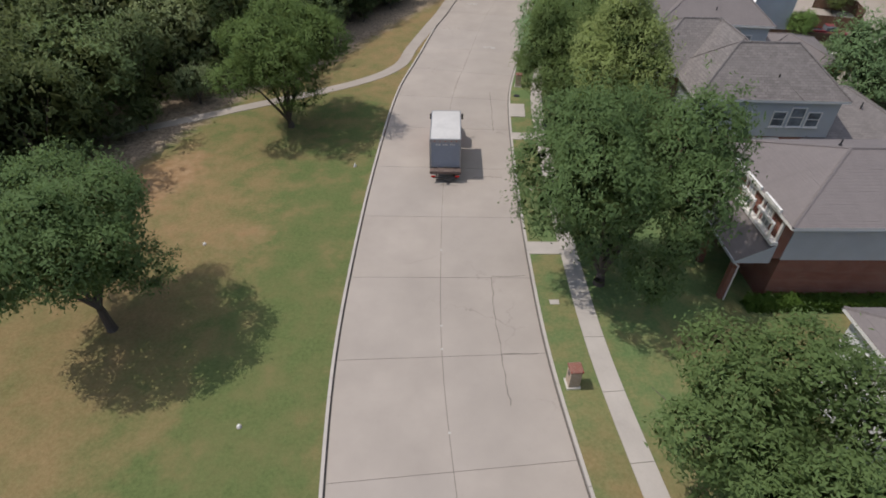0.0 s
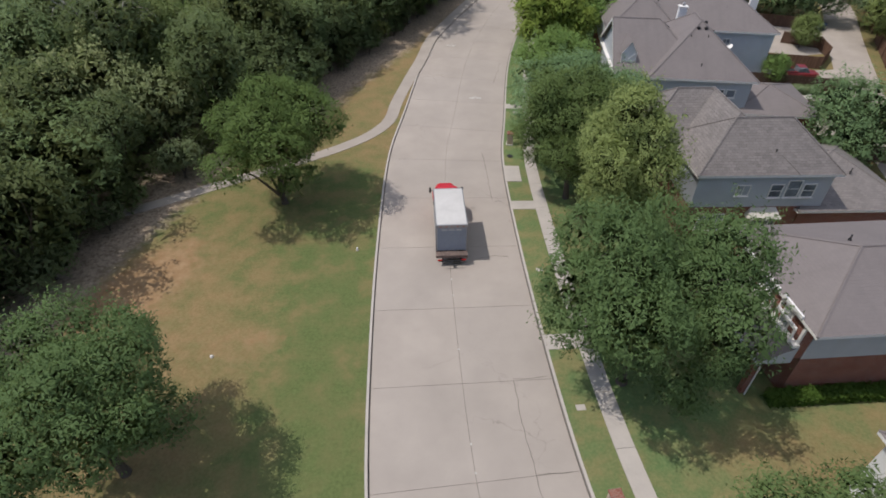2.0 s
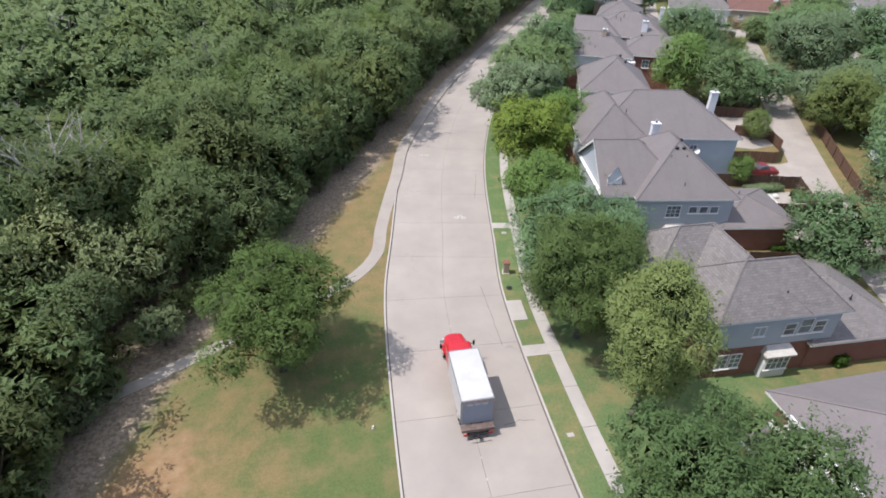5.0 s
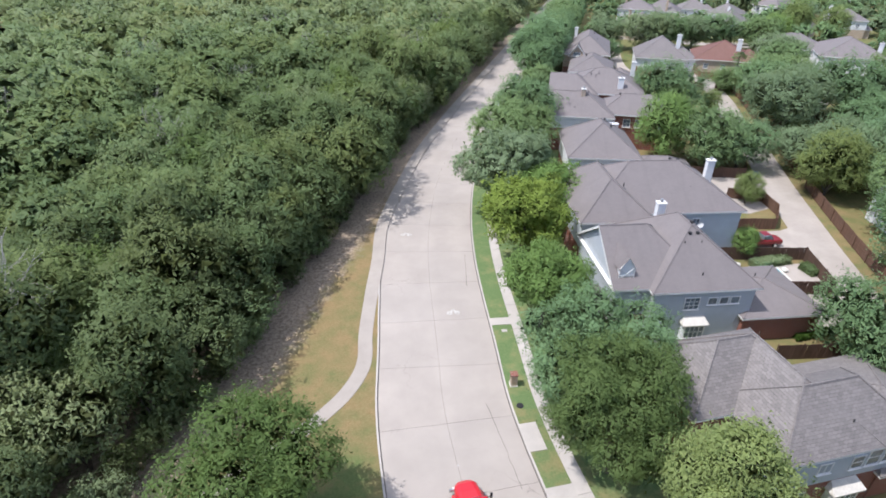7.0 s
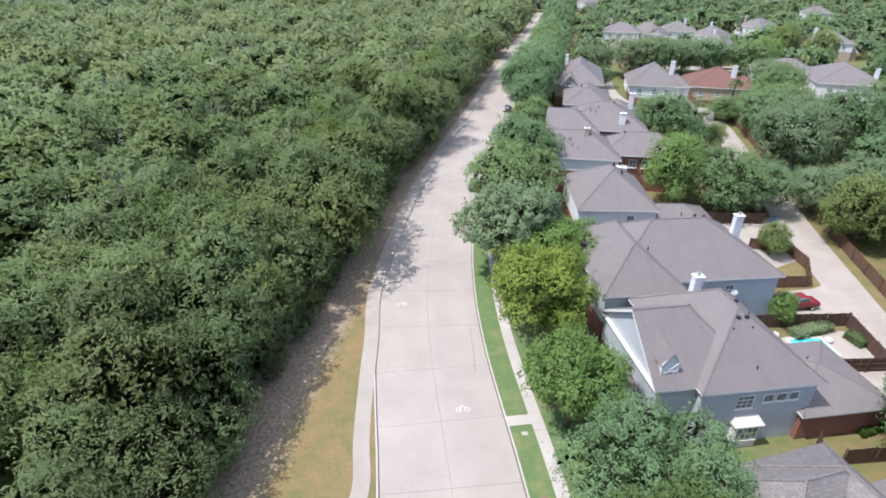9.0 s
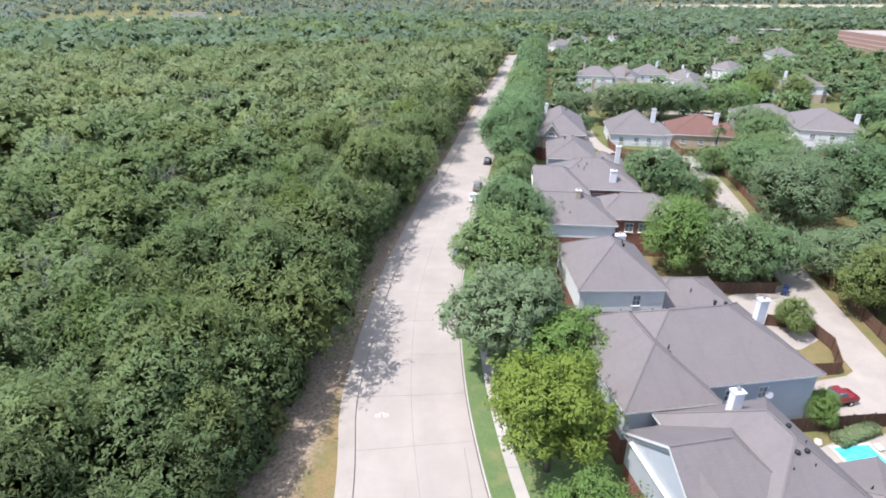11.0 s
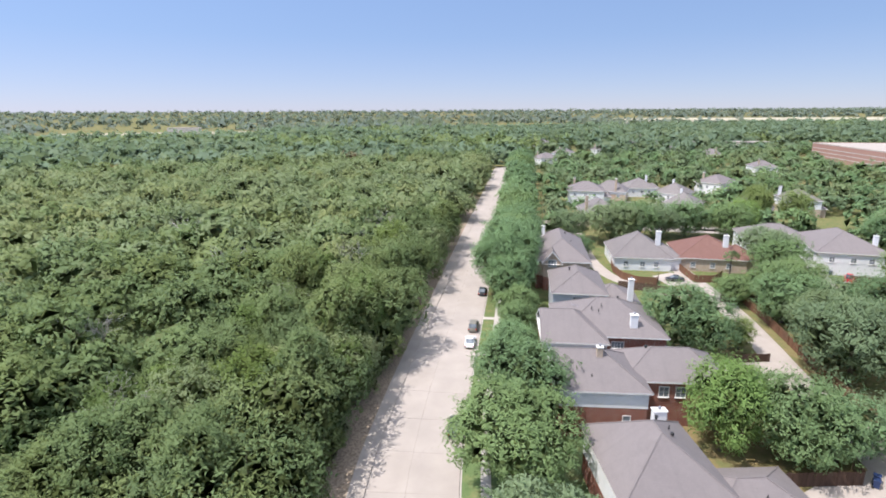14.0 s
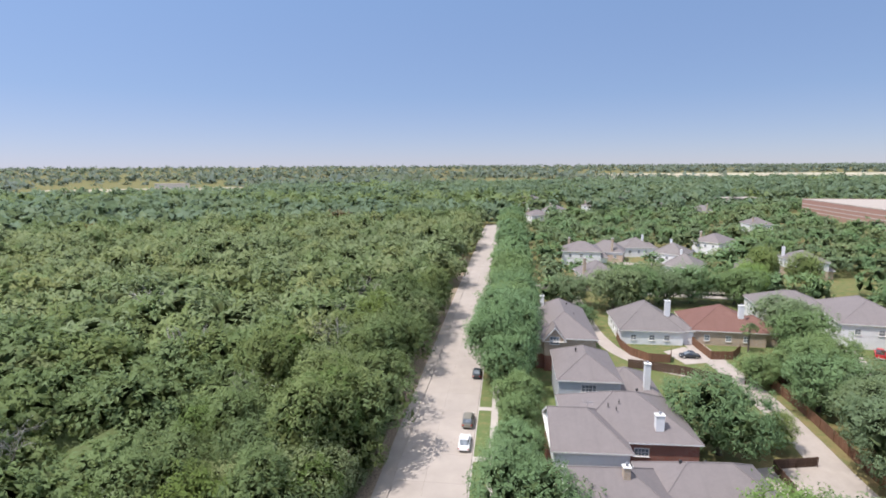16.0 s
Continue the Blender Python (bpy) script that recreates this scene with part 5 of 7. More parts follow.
def vents(root, spots):
    """Roof pipes and turbine vents at x, y, roof height and kind."""
    for x, y, z, kind in spots:
        mb = Mesh()
        if kind == "pipe":
            mb.tube((x, y, z - 0.4), (x, y, z + 0.26), 0.05, 0.05, 8)
            mb.tube((x, y, z - 0.12), (x, y, z - 0.02), 0.13, 0.07, 8)
        else:
            mb.tube((x, y, z - 0.4), (x, y, z + 0.1), 0.13, 0.13, 10)
            mb.tube((x, y, z + 0.1), (x, y, z + 0.26), 0.2, 0.19, 12)
            mb.tube((x, y, z + 0.26), (x, y, z + 0.34), 0.19, 0.05, 12)
        part("roof_vent", mb, M_dark, root, "dark roof vent")


def house(x, y, turn, label, name="house"):
    return thing(name, pose(x, y, float(ground_z(x, y)) + LAWN + 0.25, 0, 0, turn), label, "house", "houses")


def awning(root, x0, x1, y0, y1, z):
    mb = Mesh()
    mb.face([(x0, y0, z), (x1, y0, z), (x1 - 0.3, y1, z + 0.6), (x0 + 0.3, y1, z + 0.6)])
    mb.face([(x0, y0, z), (x0 + 0.3, y1, z + 0.6), (x0, y1, z)])
    mb.face([(x1, y0, z), (x1, y1, z), (x1 - 0.3, y1, z + 0.6)])
    mb.box((x0, y0, z - 0.16), (x1, y1, z))
    part("bay_roof", mb, M_cap, root, "pale metal bay roof")
    wl = Mesh()
    wl.box((x0 + 0.25, y0 + 0.25, -0.5), (x1 - 0.25, y1, z - 0.16))
    part("bay_wall", wl, M_siding_white, root)
    window(root, (x0 + x1) / 2, y0 + 0.25, 0, 0.8, (x1 - x0) * 0.7, 1.4, 4, 2)


# house with two brick gables over a low porch
h = house(18.75, 23.8, 0, "two-storey house with blue-grey siding and two small brick gables")
roof_and_walls(h, 0.55, 17, 0, 10.4, 6.3, 8.4, "x", "hip", "hip", M_shingle_b, M_brick_red, M_siding_grey, 3.2, over=1.0)
brick_front = Mesh()
brick_front.box((0.85, 1.0, 3.3), (1.5, 9.3, 6.1))
part("brick_front", brick_front, M_brick_red, h, "red brick upper front")
front_trim = Mesh()
for y_ in (1.1, 3.45, 5.75, 8.1):
    front_trim.box((0.72, y_ - 0.09, 4.5), (0.86, y_ + 0.09, 6.1))
front_trim.box((0.45, 0.9, 4.35), (0.87, 9.3, 4.55))
part("front_trim", front_trim, M_trim, h, "white corner boards and ledge")
for y0_, y1_ in ((1.3, 3.2), (3.7, 5.6), (6.1, 8.0)):
    bay = Mesh()
    bay.box((0.3, y0_, 5.5), (0.46, y1_, 5.68))
    bay.box((0.3, y0_ - 0.06, 4.55), (0.4, y0_ + 0.06, 5.6))
    bay.box((0.46, y0_ + 0.1, 6.3), (0.6, y1_ + 0.1, 6.52))
    part("eave_board", bay, M_trim, h, "white eave and bay boards")
porch = Mesh()
slope(porch, (-1.2, 9.2, 3.15), (-1.2, 0.9, 3.15), (0.9, 0.9, 4.4), (0.9, 9.2, 4.4))
porch.face([(-1.2, 0.9, 3.0), (-1.2, 9.2, 3.0), (0.9, 9.2, 3.0), (0.9, 0.9, 3.0)])
part("porch_roof", porch, M_shingle_b, h)
porch_end = Mesh()
for y_ in (0.91, 9.15):
    porch_end.face([(-1.16, y_, 3.0), (0.9, y_, 3.0), (0.9, y_, 4.38), (-1.16, y_, 3.15)])
porch_end.box((-1.26, 0.88, 2.98), (-1.16, 9.22, 3.15))
part("porch_fascia", porch_end, M_siding_grey, h, "grey porch fascia")
for y_ in (1.4, 5.0, 8.7):
    part("porch_post", Mesh().box((-1.0, y_ - 0.2, -0.5), (-0.6, y_ + 0.2, 3.0), None, 0.03), M_brick_red, h)
spout = Mesh()
spout.tube((-1.1, 0.95, 2.95), (-0.7, 1.1, 2.6), 0.05, 0.05, 8)
spout.tube((-0.7, 1.1, 2.6), (-0.7, 1.1, -0.3), 0.05, 0.05, 8)
part("downspout", spout, M_trim, h, "white downspout")
window(h, 12.0, 0.97, 0, 4.2, 1.0, 1.3, 2, 2)
for y_ in (2.7, 5.0, 7.3):
    window(h, 0.84, y_, -90, 4.65, 0.7, 1.1, 2, 2, True)
vents(h, ((6, 6.4, 8.1, "pipe"), (11, 3.0, 7.7, "pipe"), (12, 6.8, 8.0, "turbine")))
door = Mesh()
door.box((0.92, 6.3, -0.1), (1.0, 7.3, 2.05))
part("front_door", door, M_fence_dark, h, "dark wooden front door")

# weathered hip-roofed house with a lower wing
h = house(20.1, 40.75, -2.5, "two-storey house with weathered shingle hips and pale siding")
roof_and_walls(h, 0, 12.1, 0, 7.4, 6.4, 9.7, "x", "hip", "hip", M_shingle_d, M_brick_red, M_siding_grey, 3.1, row=0.2)
roof_and_walls(h, 0.0, 8.4, 0.02, 13.6, 6.4, 9.9, "y", "hip", "hip", M_shingle_d, M_brick_red, M_siding_grey, 3.1, row=0.2)
roof_and_walls(h, -3.4, 8.0, 5.0, 13.4, 6.4, 9.95, "x", "hip", "hip", M_shingle_d, M_brick_red, M_brick_red, 3.1, row=0.2)
roof_and_walls(h, 9.6, 20.2, -0.1, 11.6, 2.9, 5.4, "x", "hip", "hip", M_shingle_d, M_brick_red, None, 3.1, row=0.2)
for x_, w_, h_ in ((7.2, 0.95, 1.15), (8.6, 1.05, 1.5), (9.95, 0.95, 1.15)):
    window(h, x_, 0.42, 0, 4.1, w_, h_, 1, 2)
window(h, 4.4, 0.42, 0, 4.3, 1.0, 0.9, 2, 1, True)
window(h, 2.0, 0.45, 0, 0.8, 0.9, 1.5, 2, 3)
window(h, 3.2, 0.45, 0, 0.8, 0.9, 1.5, 2, 3)
awning(h, 5.4, 8.2, -0.45, 0.45, 2.4)
vents(h, ((4.6, 5.2, 9.3, "turbine"), (6.6, 1.5, 7.7, "pipe"), (10.8, 2.2, 7.2, "pipe"), (15.5, 3.4, 4.7, "pipe")))

# tall hip-roofed house with a white gable, a dormer and a pool behind
h = house(24.2, 60.7, -10.3, "two-storey house with taupe hip roof, white gable and dormer")
roof_and_walls(h, -0.6, 11.0, 0, 14.6, 6.4, 10.9, "y", "hip", "hip", M_shingle_b, M_siding_grey, M_siding_grey, 3.0)
roof_and_walls(h, -4.3, 6.0, 0.9, 13.1, 6.4, 10.6, "x", "gable", "hip", M_shingle_b, M_brick_red, M_siding_grey, 3.0, gable=M_siding_grey)
dormer = Mesh()
dormer.face([(-3.4, 2.1, 6.9), (-2.0, 2.1, 6.9), (-2.0, 2.1, 8.3), (-2.7, 2.1, 9.4), (-3.4, 2.1, 8.3)])
dormer.face([(-3.4, 3.9, 8.3), (-3.4, 2.1, 6.9), (-3.4, 2.1, 8.3)])
dormer.face([(-2.0, 2.1, 6.9), (-2.0, 3.9, 8.3), (-2.0, 2.1, 8.3)])
dormer_wall = part("dormer", dormer, M_siding_white, h, "small white gabled dormer")
dormer_roof = Mesh()
slope(dormer_roof, (-3.6, 3.6, 8.1), (-3.6, 1.95, 8.1), (-2.7, 1.95, 9.5), (-2.7, 5.6, 9.5))
slope(dormer_roof, (-1.8, 1.95, 8.1), (-1.8, 3.6, 8.1), (-2.7, 5.6, 9.5), (-2.7, 1.95, 9.5))
part("dormer_roof", dormer_roof, M_shingle_b, dormer_wall)
lattice = Mesh()
for x0_, z0_, x1_, z1_ in ((-3.45, 6.9, -3.45, 8.3), (-1.95, 6.9, -1.95, 8.3), (-3.5, 8.2, -2.7, 9.4), (-1.9, 8.2, -2.7, 9.4), (-3.4, 6.95, -2.0, 8.25), (-2.0, 6.95, -3.4, 8.25), (-3.4, 7.4, -2.0, 7.4)):
    lattice.tube((x0_, 2.05, z0_), (x1_, 2.05, z1_), 0.06, 0.06, 4)
part("dormer_trim", lattice, M_trim, dormer_wall, "white lattice trim")
roof_and_walls(h, 9.5, 19.0, -0.5, 9.2, 3.0, 4.6, "x", "hip", "hip", M_shingle_b, M_brick_red, None, 3.0)
roof_and_walls(h, -6.4, -2.0, 1.0, 7.5, 2.9, 4.2, "y", "hip", "hip", M_shingle_b, M_brick_red, None, 3.0, over=0.8)
window(h, 4.0, 0.42, 0, 4.0, 1.5, 1.35, 3, 3)
for x_ in (6.2, 7.4, 8.6):
    window(h, x_, 0.42, 0, 4.5, 0.85, 0.75, 1, 1)
awning(h, 3.2, 6.0, -0.5, 0.45, 2.5)
chimney(h, 4.4, 11.2, 6.0, 10.9, 0.9, 0.7)
vents(h, ((6.3, 7.6, 10.1, "turbine"), (7.0, 6.4, 9.5, "pipe"), (4.0, 4.2, 9.6, "pipe"), (5.8, 4.2, 9.6, "pipe"), (4.8, 5.0, 10.2, "turbine"), (5.6, 5.0, 10.2, "turbine"), (5.0, 1.4, 7.5, "pipe"), (7.4, 3.6, 9.0, "pipe"), (14.0, 5.4, 4.35, "pipe")))
gate = Mesh()
for k in range(8):
    gate.box((10.2 + k * 0.17, -2.4 + k * 0.2, 0.0), (10.34 + k * 0.17, -2.34 + k * 0.2, 1.7))
part("side_gate", gate, M_fence_dark, h, "slatted wooden side gate")

# wide hip-roofed house with a white chimney
h = house(34.9, 75.5, -12.2, "large two-storey house with wide taupe hip roof, pale siding")
roof_and_walls(h, -9.6, 11.0, 0, 14.0, 6.5, 10.9, "x", "hip", "hip", M_shingle_b, M_siding_grey, M_siding_grey, 2.9)
roof_and_walls(h, -11.2, -1.6, -2.2, 13.2, 6.5, 10.3, "y", "hip", "hip", M_shingle_b, M_brick_red, M_siding_grey, 2.9)
window(h, 4.8, 0.42, 0, 4.2, 0.9, 1.2, 2, 2)
window(h, -2.2, -0.2, 90, 3.6, 1.2, 1.3, 2, 2)
window(h, 1.2, 0.42, 0, 4.2, 0.9, 1.2, 2, 2)
chimney(h, 9.6, 8.6, 3.0, 10.1, 1.0, 0.7)
vents(h, ((3.6, 8.4, 10.4, "turbine"), (4.4, 7.8, 10.5, "turbine"), (-3.0, 9.2, 9.6, "pipe"), (-4.4, 3.2, 9.2, "pipe"), (4.6, 3.4, 8.4, "pipe"), (-6.0, 10.4, 9.0, "pipe"), (0.6, 12.0, 7.6, "turbine")))
dish = Mesh()
dish.tube((5.4, 0.2, 4.5), (5.3, 0.05, 4.65), 0.05, 0.38, 14)
part("satellite_dish", dish, M_metal, h, "grey satellite dish")

# hip-roofed house with a low garage wing
h = house(33.0, 95.0, -20, "two-storey house with white siding and a low garage wing")
roof_and_walls(h, -1.4, 10.2, 0, 13.8, 6.4, 10.4, "y", "hip", "hip", M_shingle_b, M_brick_red, M_siding_white, 3.0)
roof_and_walls(h, 7.6, 20.2, 0.4, 10.0, 2.9, 5.3, "x", "hip", "hip", M_shingle_b, M_brick_red, None, 3.0)
window(h, 6.3, 0.42, 0, 4.0, 0.9, 1.4, 2, 2)
window(h, 2.2, 0.42, 0, 0.9, 1.2, 1.4, 2, 2)
chimney(h, 8.2, 14.6, 0.0, 7.5, 1.5, 0.9)
vents(h, ((5.4, 9.4, 9.8, "turbine"), (6.3, 8.2, 9.4, "pipe"), (6.0, 6.8, 9.4, "turbine"), (14.5, 3.2, 4.6, "pipe"), (4.6, 2.4, 7.8, "pipe")))

# brick house with a white panelled front
h = house(38.0, 114.8, -26.5, "two-storey red brick house with a white sided wall panel")
roof_and_walls(h, -0.6, 11.6, 0, 11.4, 6.5, 9.9, "x", "gable", "hip", M_shingle_b, M_brick_red, M_siding_white, 4.1)
roof_and_walls(h, 8.6, 23.2, 3.6, 13.2, 6.3, 9.2, "x", "hip", "hip", M_shingle_b, M_brick_red, M_brick_red, 3.0)
for x_ in (14.2, 16.4, 20.8):
    window(h, x_, 4.02, 0, 4.0, 1.2, 1.4, 2, 2)
window(h, 8.6, 0.45, 0, 1.6, 0.9, 1.4, 1, 2)
chimney(h, 5.6, 4.8, 8.0, 10.5, 0.75, 0.65, M_brick_tan)
vents(h, ((12.8, 8.8, 8.9, "turbine"), (15.6, 8.8, 8.9, "turbine"), (18.0, 8.6, 8.4, "turbine"), (4.2, 2.0, 7.8, "pipe"), (6.6, 6.4, 9.7, "pipe")))

# broad house farther along
h = house(44.0, 127.9, -28, "broad two-storey house with taupe hip roofs and white chimneys")
roof_and_walls(h, -0.6, 9.8, 0, 11.6, 6.4, 9.8, "x", "gable", "hip", M_shingle_b, M_brick_red, M_siding_white, 4.0)
roof_and_walls(h, 2.0, 19.4, 3.0, 17.4, 6.4, 10.4, "x", "hip", "hip", M_shingle_b, M_brick_red, M_brick_red, 3.0)
chimney(h, 14.2, 5.0, 3.0, 9.4, 1.1, 0.8)
window(h, 11.6, 3.42, 0, 4.4, 1.8, 1.0, 4, 2)
vents(h, ((8.0, 7.6, 9.5, "pipe"), (9.0, 7.0, 9.3, "pipe"), (9.6, 8.2, 9.8, "pipe"), (13, 12, 9.8, "turbine")))
aerial = part("roof_aerial", Mesh().tube((5.1, 7.0, 8.8), (5.1, 7.0, 10.0), 0.025, 0.025, 6), M_metal, h, "metal roof aerial")
part("boom", Mesh().box((4.5, 7.0, 9.98), (5.9, 7.04, 10.02)), M_metal, aerial)
for k in range(5):
    part("rod", Mesh().box((4.6 + 0.25 * k, 6.2, 10.024), (4.62 + 0.25 * k, 7.9, 10.05)), M_metal, aerial)

h = house(57.5, 147.0, -30, "house with low taupe hip roofs and a tall white chimney")
roof_and_walls(h, 0, 11, 0, 15.5, 6.2, 9.2, "y", "hip", "hip", M_shingle_b, M_siding_grey, M_siding_grey, 3.0)
roof_and_walls(h, 7, 18, 1.0, 13, 3.2, 6.4, "x", "hip", "hip", M_shingle_b, M_brick_red, None, 3.0)
chimney(h, 15.4, 3.0, 0, 8.6, 1.0, 0.8)
window(h, 5.4, 0.42, 0, 4.2, 2.4, 1.2, 4, 2)
vents(h, ((4, 8, 9.0, "turbine"), (8, 9, 7.6, "pipe")))

h = house(66.0, 167.0, -30, "two-storey house with long taupe roof and an arched gable window")
roof_and_walls(h, 0, 13, 0, 25, 6.5, 10.6, "y", "hip", "hip", M_shingle_b, M_brick_red, M_brick_tan, 3.0)
roof_and_walls(h, 1.6, 6.4, -1.2, 6, 6.3, 9.2, "y", "gable", "hip", M_shingle_b, M_brick_red, M_brick_tan, 3.0, gable=M_brick_tan)
window(h, 4.0, -0.78, 0, 5.6, 1.8, 1.5, 3, 2)
chimney(h, 2.6, 20, 6, 10.6, 0.9, 0.8)
vents(h, ((8, 16, 9.8, "turbine"), (9, 10, 9.2, "pipe")))


def small_house(x, y, turn, hx, hy, eave, ridge, roofing, wall, label, stack=None, axis="y", split=3.0):
    h = house(x, y, turn, label)
    up = M_siding_white if eave > 4 else None
    roof_and_walls(h, -hx, hx, -hy, hy, eave, ridge, axis, "hip", "hip", roofing, wall, up or wall, split, row=0.5)
    roof_and_walls(h, hx * 0.2, hx * 1.35, -hy * 0.85, hy * 0.3, min(eave, 3.1), min(ridge - 1.5, 6), "x", "hip", "hip", roofing, wall, None, 3.1, row=0.5)
    if stack:
        chimney(h, *stack)
    for w_ in (-0.55, 0.0, 0.45):
        window(h, hx * w_, -hy + 0.42, 0, max(0.9, eave - 2.4), 1.1, 1.2, 2, 2)
        window(h, -hx + 0.42, hy * w_, -90, max(0.9, eave - 2.4), 1.1, 1.2, 2, 2)
    return h


small_house(104.0, 176.0, -30, 7.6, 8.6, 3.2, 8.4, M_shingle_a, M_siding_white, "one-storey house with steep grey hip roof, white chimney", (4.6, -3.0, 3, 9.2, 1.2, 0.8))
small_house(120.0, 167.5, -34, 8.6, 8.4, 3.3, 7.8, M_shingle_c, M_brick_tan, "one-storey tan brick house with red-brown shingle roof", (3.6, -4.0, 3, 8.6, 1.2, 0.8))
small_house(146.0, 168.0, -38, 9.0, 7.6, 5.2, 8.8, M_shingle_a, M_siding_white, "white two-storey house with grey hip roof", None, "x")
small_house(151.0, 153.0, -38, 8.6, 11.0, 5.6, 9.6, M_shingle_b, M_siding_white, "white house with broad grey-brown roof and garage", (7.5, -2.0, 3, 8.6, 1.0, 0.8))
small_house(211.0, 207.0, -35, 6.4, 7.4, 6.3, 9.8, M_shingle_a, M_brick_tan, "tall tan brick house with grey gables", (-5.4, 4.0, 3, 10.2, 1.0, 0.8))
small_house(78.0, 68.0, -18, 8.0, 8.0, 6.0, 9.2, M_shingle_a, M_siding_white, "white house with grey hip roof beyond the alley", (-5, -2, 3, 9.6, 1.0, 0.8))
small_house(23.9, 13.8, 0, 4.6, 4.6, 5.6, 7.4, M_shingle_b, M_siding_white, "house corner with grey shingles and white fascia among trees", None)

generic = [small_house(130.1, 226.4, -20, 6.5, 8.0, 4.2, 8.6, M_shingle_a, M_brick_tan, "tan house with grey hip roof and tall chimney among trees", (-5.6, -3, 2, 10.0, 0.9, 0.8, M_brick_tan)),
           small_house(172.0, 227.0, 30, 7.4, 7.0, 4.0, 8.2, M_shingle_d, M_siding_white, "white house with light grey hip roof among trees", (4, 2, 3, 8.9, 0.9, 0.8)),
           small_house(153.0, 265.7, -35, 8.4, 7.0, 5.6, 9.2, M_shingle_b, M_siding_white, "white two-storey house with brown-grey roof among trees", (-5, 4, 3, 9.9, 0.9, 0.8, M_brick_tan), "x")]
grng = np.random.default_rng(9)
for k, (x, y) in enumerate(HOMES + FAR_HOMES):
    g = copy_thing(generic[k % 3 if x < 220 else 2 - 2 * (k % 4 == 1)], pose(x, y, float(ground_z(x, y)) + LAWN + 0.25, 0, 0, float(grng.uniform(-60, 60))))

# the long brick building and a pale block beyond the trees
b = thing("school_building", pose(462, 374, 2.3, 0, 0, 0), "long low red brick building with flat pale roof and light bands", "building")
ux, uy = -0.56, -0.83
mb = Mesh()
L_, D_, H_ = 150, 90, 13.5
P = [(0, 0), (ux * L_, uy * L_), (ux * L_ + 0.83 * D_, uy * L_ - 0.56 * D_), (0.83 * D_, -0.56 * D_)]
for a, c in zip(P, P[1:] + P[:1]):
    mb.face([(*a, -1), (*c, -1), (*c, H_), (*a, H_)])
part("wall", mb, M_brick_wall, b)
mb = Mesh()
mb.face([(*p, H_ - 0.3) for p in P][::-1])
part("flat_roof", mb, M_alley, b, "pale flat roof")
for z in (3.6, 6.4, 9.2, 12.9):
    mb = Mesh()
    for a, c in zip(P, P[1:] + P[:1]):
        n = Vector((c[1] - a[1], a[0] - c[0], 0)).normalized() * 0.12
        mb.face([(a[0] + n.x, a[1] + n.y, z), (c[0] + n.x, c[1] + n.y, z), (c[0] + n.x, c[1] + n.y, z + 0.45), (a[0] + n.x, a[1] + n.y, z + 0.45)])
    part("stone_band", mb, M_cap, b, "light stone band")
for x, y, w, d, hh in ((500, 466, 34, 24, 8), (-60, 1250, 60, 20, 9), (-700, 2900, 160, 60, 14), (-1250, 3000, 220, 60, 13), (-330, 3000, 120, 50, 12), (900, 1150, 60, 40, 9)):
    b = thing("pale_block", pose(x, y, 2.3), "pale flat-roofed building far behind the trees", "building", "far buildings")
    part("wall", Mesh().box((-w / 2, -d / 2, -1), (w / 2, d / 2, hh)), M_cap, b)
    part("roof", Mesh().box((-w / 2 - 0.5, -d / 2 - 0.5, hh), (w / 2 + 0.5, d / 2 + 0.5, hh + 0.6)), M_alley, b)


# ---- fences, hedges and garden things ----
def fence(points, height, material, label, group="garden fences"):
    root = thing("fence", Matrix(), label, "fence", group)
    boards, rails = Mesh(), Mesh()
    pts = [Vector((x, y, float(ground_z(x, y)) + LAWN)) for x, y in points]
    rng = random.Random(len(points) * 7 + int(points[0][0]))
    for a, b_ in zip(pts, pts[1:]):
        d = b_ - a
        n = max(1, int(d.length / 0.3))
        turn = math.degrees(math.atan2(d.y, d.x))
        for k in range(n):
            p = a.lerp(b_, (k + 0.5) / n)
            m = pose(p.x, p.y, p.z, rng.uniform(-0.8, 0.8), 0, turn)
            w = d.length / n / 2 - 0.006
            boards.box((-w, -0.012, 0.03), (w, 0.012, height + rng.uniform(-0.03, 0.03)), m)
        m0 = pose(a.x, a.y, a.z, 0, 0, turn)
        for z in (0.35, height * 0.55, height - 0.25):
            part("rail", Mesh().box((0, 0.012, z), (d.length, 0.055, z + 0.09), m0), material, root)
        for k in range(max(1, int(d.length / 2.4)) + 1):
            p = a.lerp(b_, k / max(1, int(d.length / 2.4)))
            post = Mesh()
            post.box((-0.05, 0.055, -0.2), (0.05, 0.15, height + 0.06), pose(p.x, p.y, p.z, 0, 0, turn), 0.012)
            part("post", post, material, root)
    tagged(part("boarding", boards, material, root), kind="stuff")
    return root


fence([(42.6, 73.4), (54.2, 70.2), (51.2, 63.0), (41.6, 65.6)], 1.9, M_fence_dark, "dark brown board fence round the pool garden")
fence([(45.8, 80.6), (52.4, 79.2), (57.0, 78.0), (60.6, 81.6), (61.8, 86.0), (57.2, 88.6)], 1.8, M_fence, "brown board fence round a small back garden")
fence([(51.4, 99.2), (57.2, 97.2), (65.6, 94.2), (67.4, 96.4)], 1.9, M_fence_dark, "dark weathered board fence behind the drive")
alley_c = spline(np.array([(46, 40), (49, 50), (53.4, 60.5), (58.8, 71.4), (63.6, 80.4), (70, 92), (76.2, 102.6), (82, 114.5), (88.5, 125), (94.8, 135.5), (98.5, 142.5)]), 4.0)
at = np.gradient(alley_c, axis=0)
at /= np.linalg.norm(at, axis=1)[:, None]
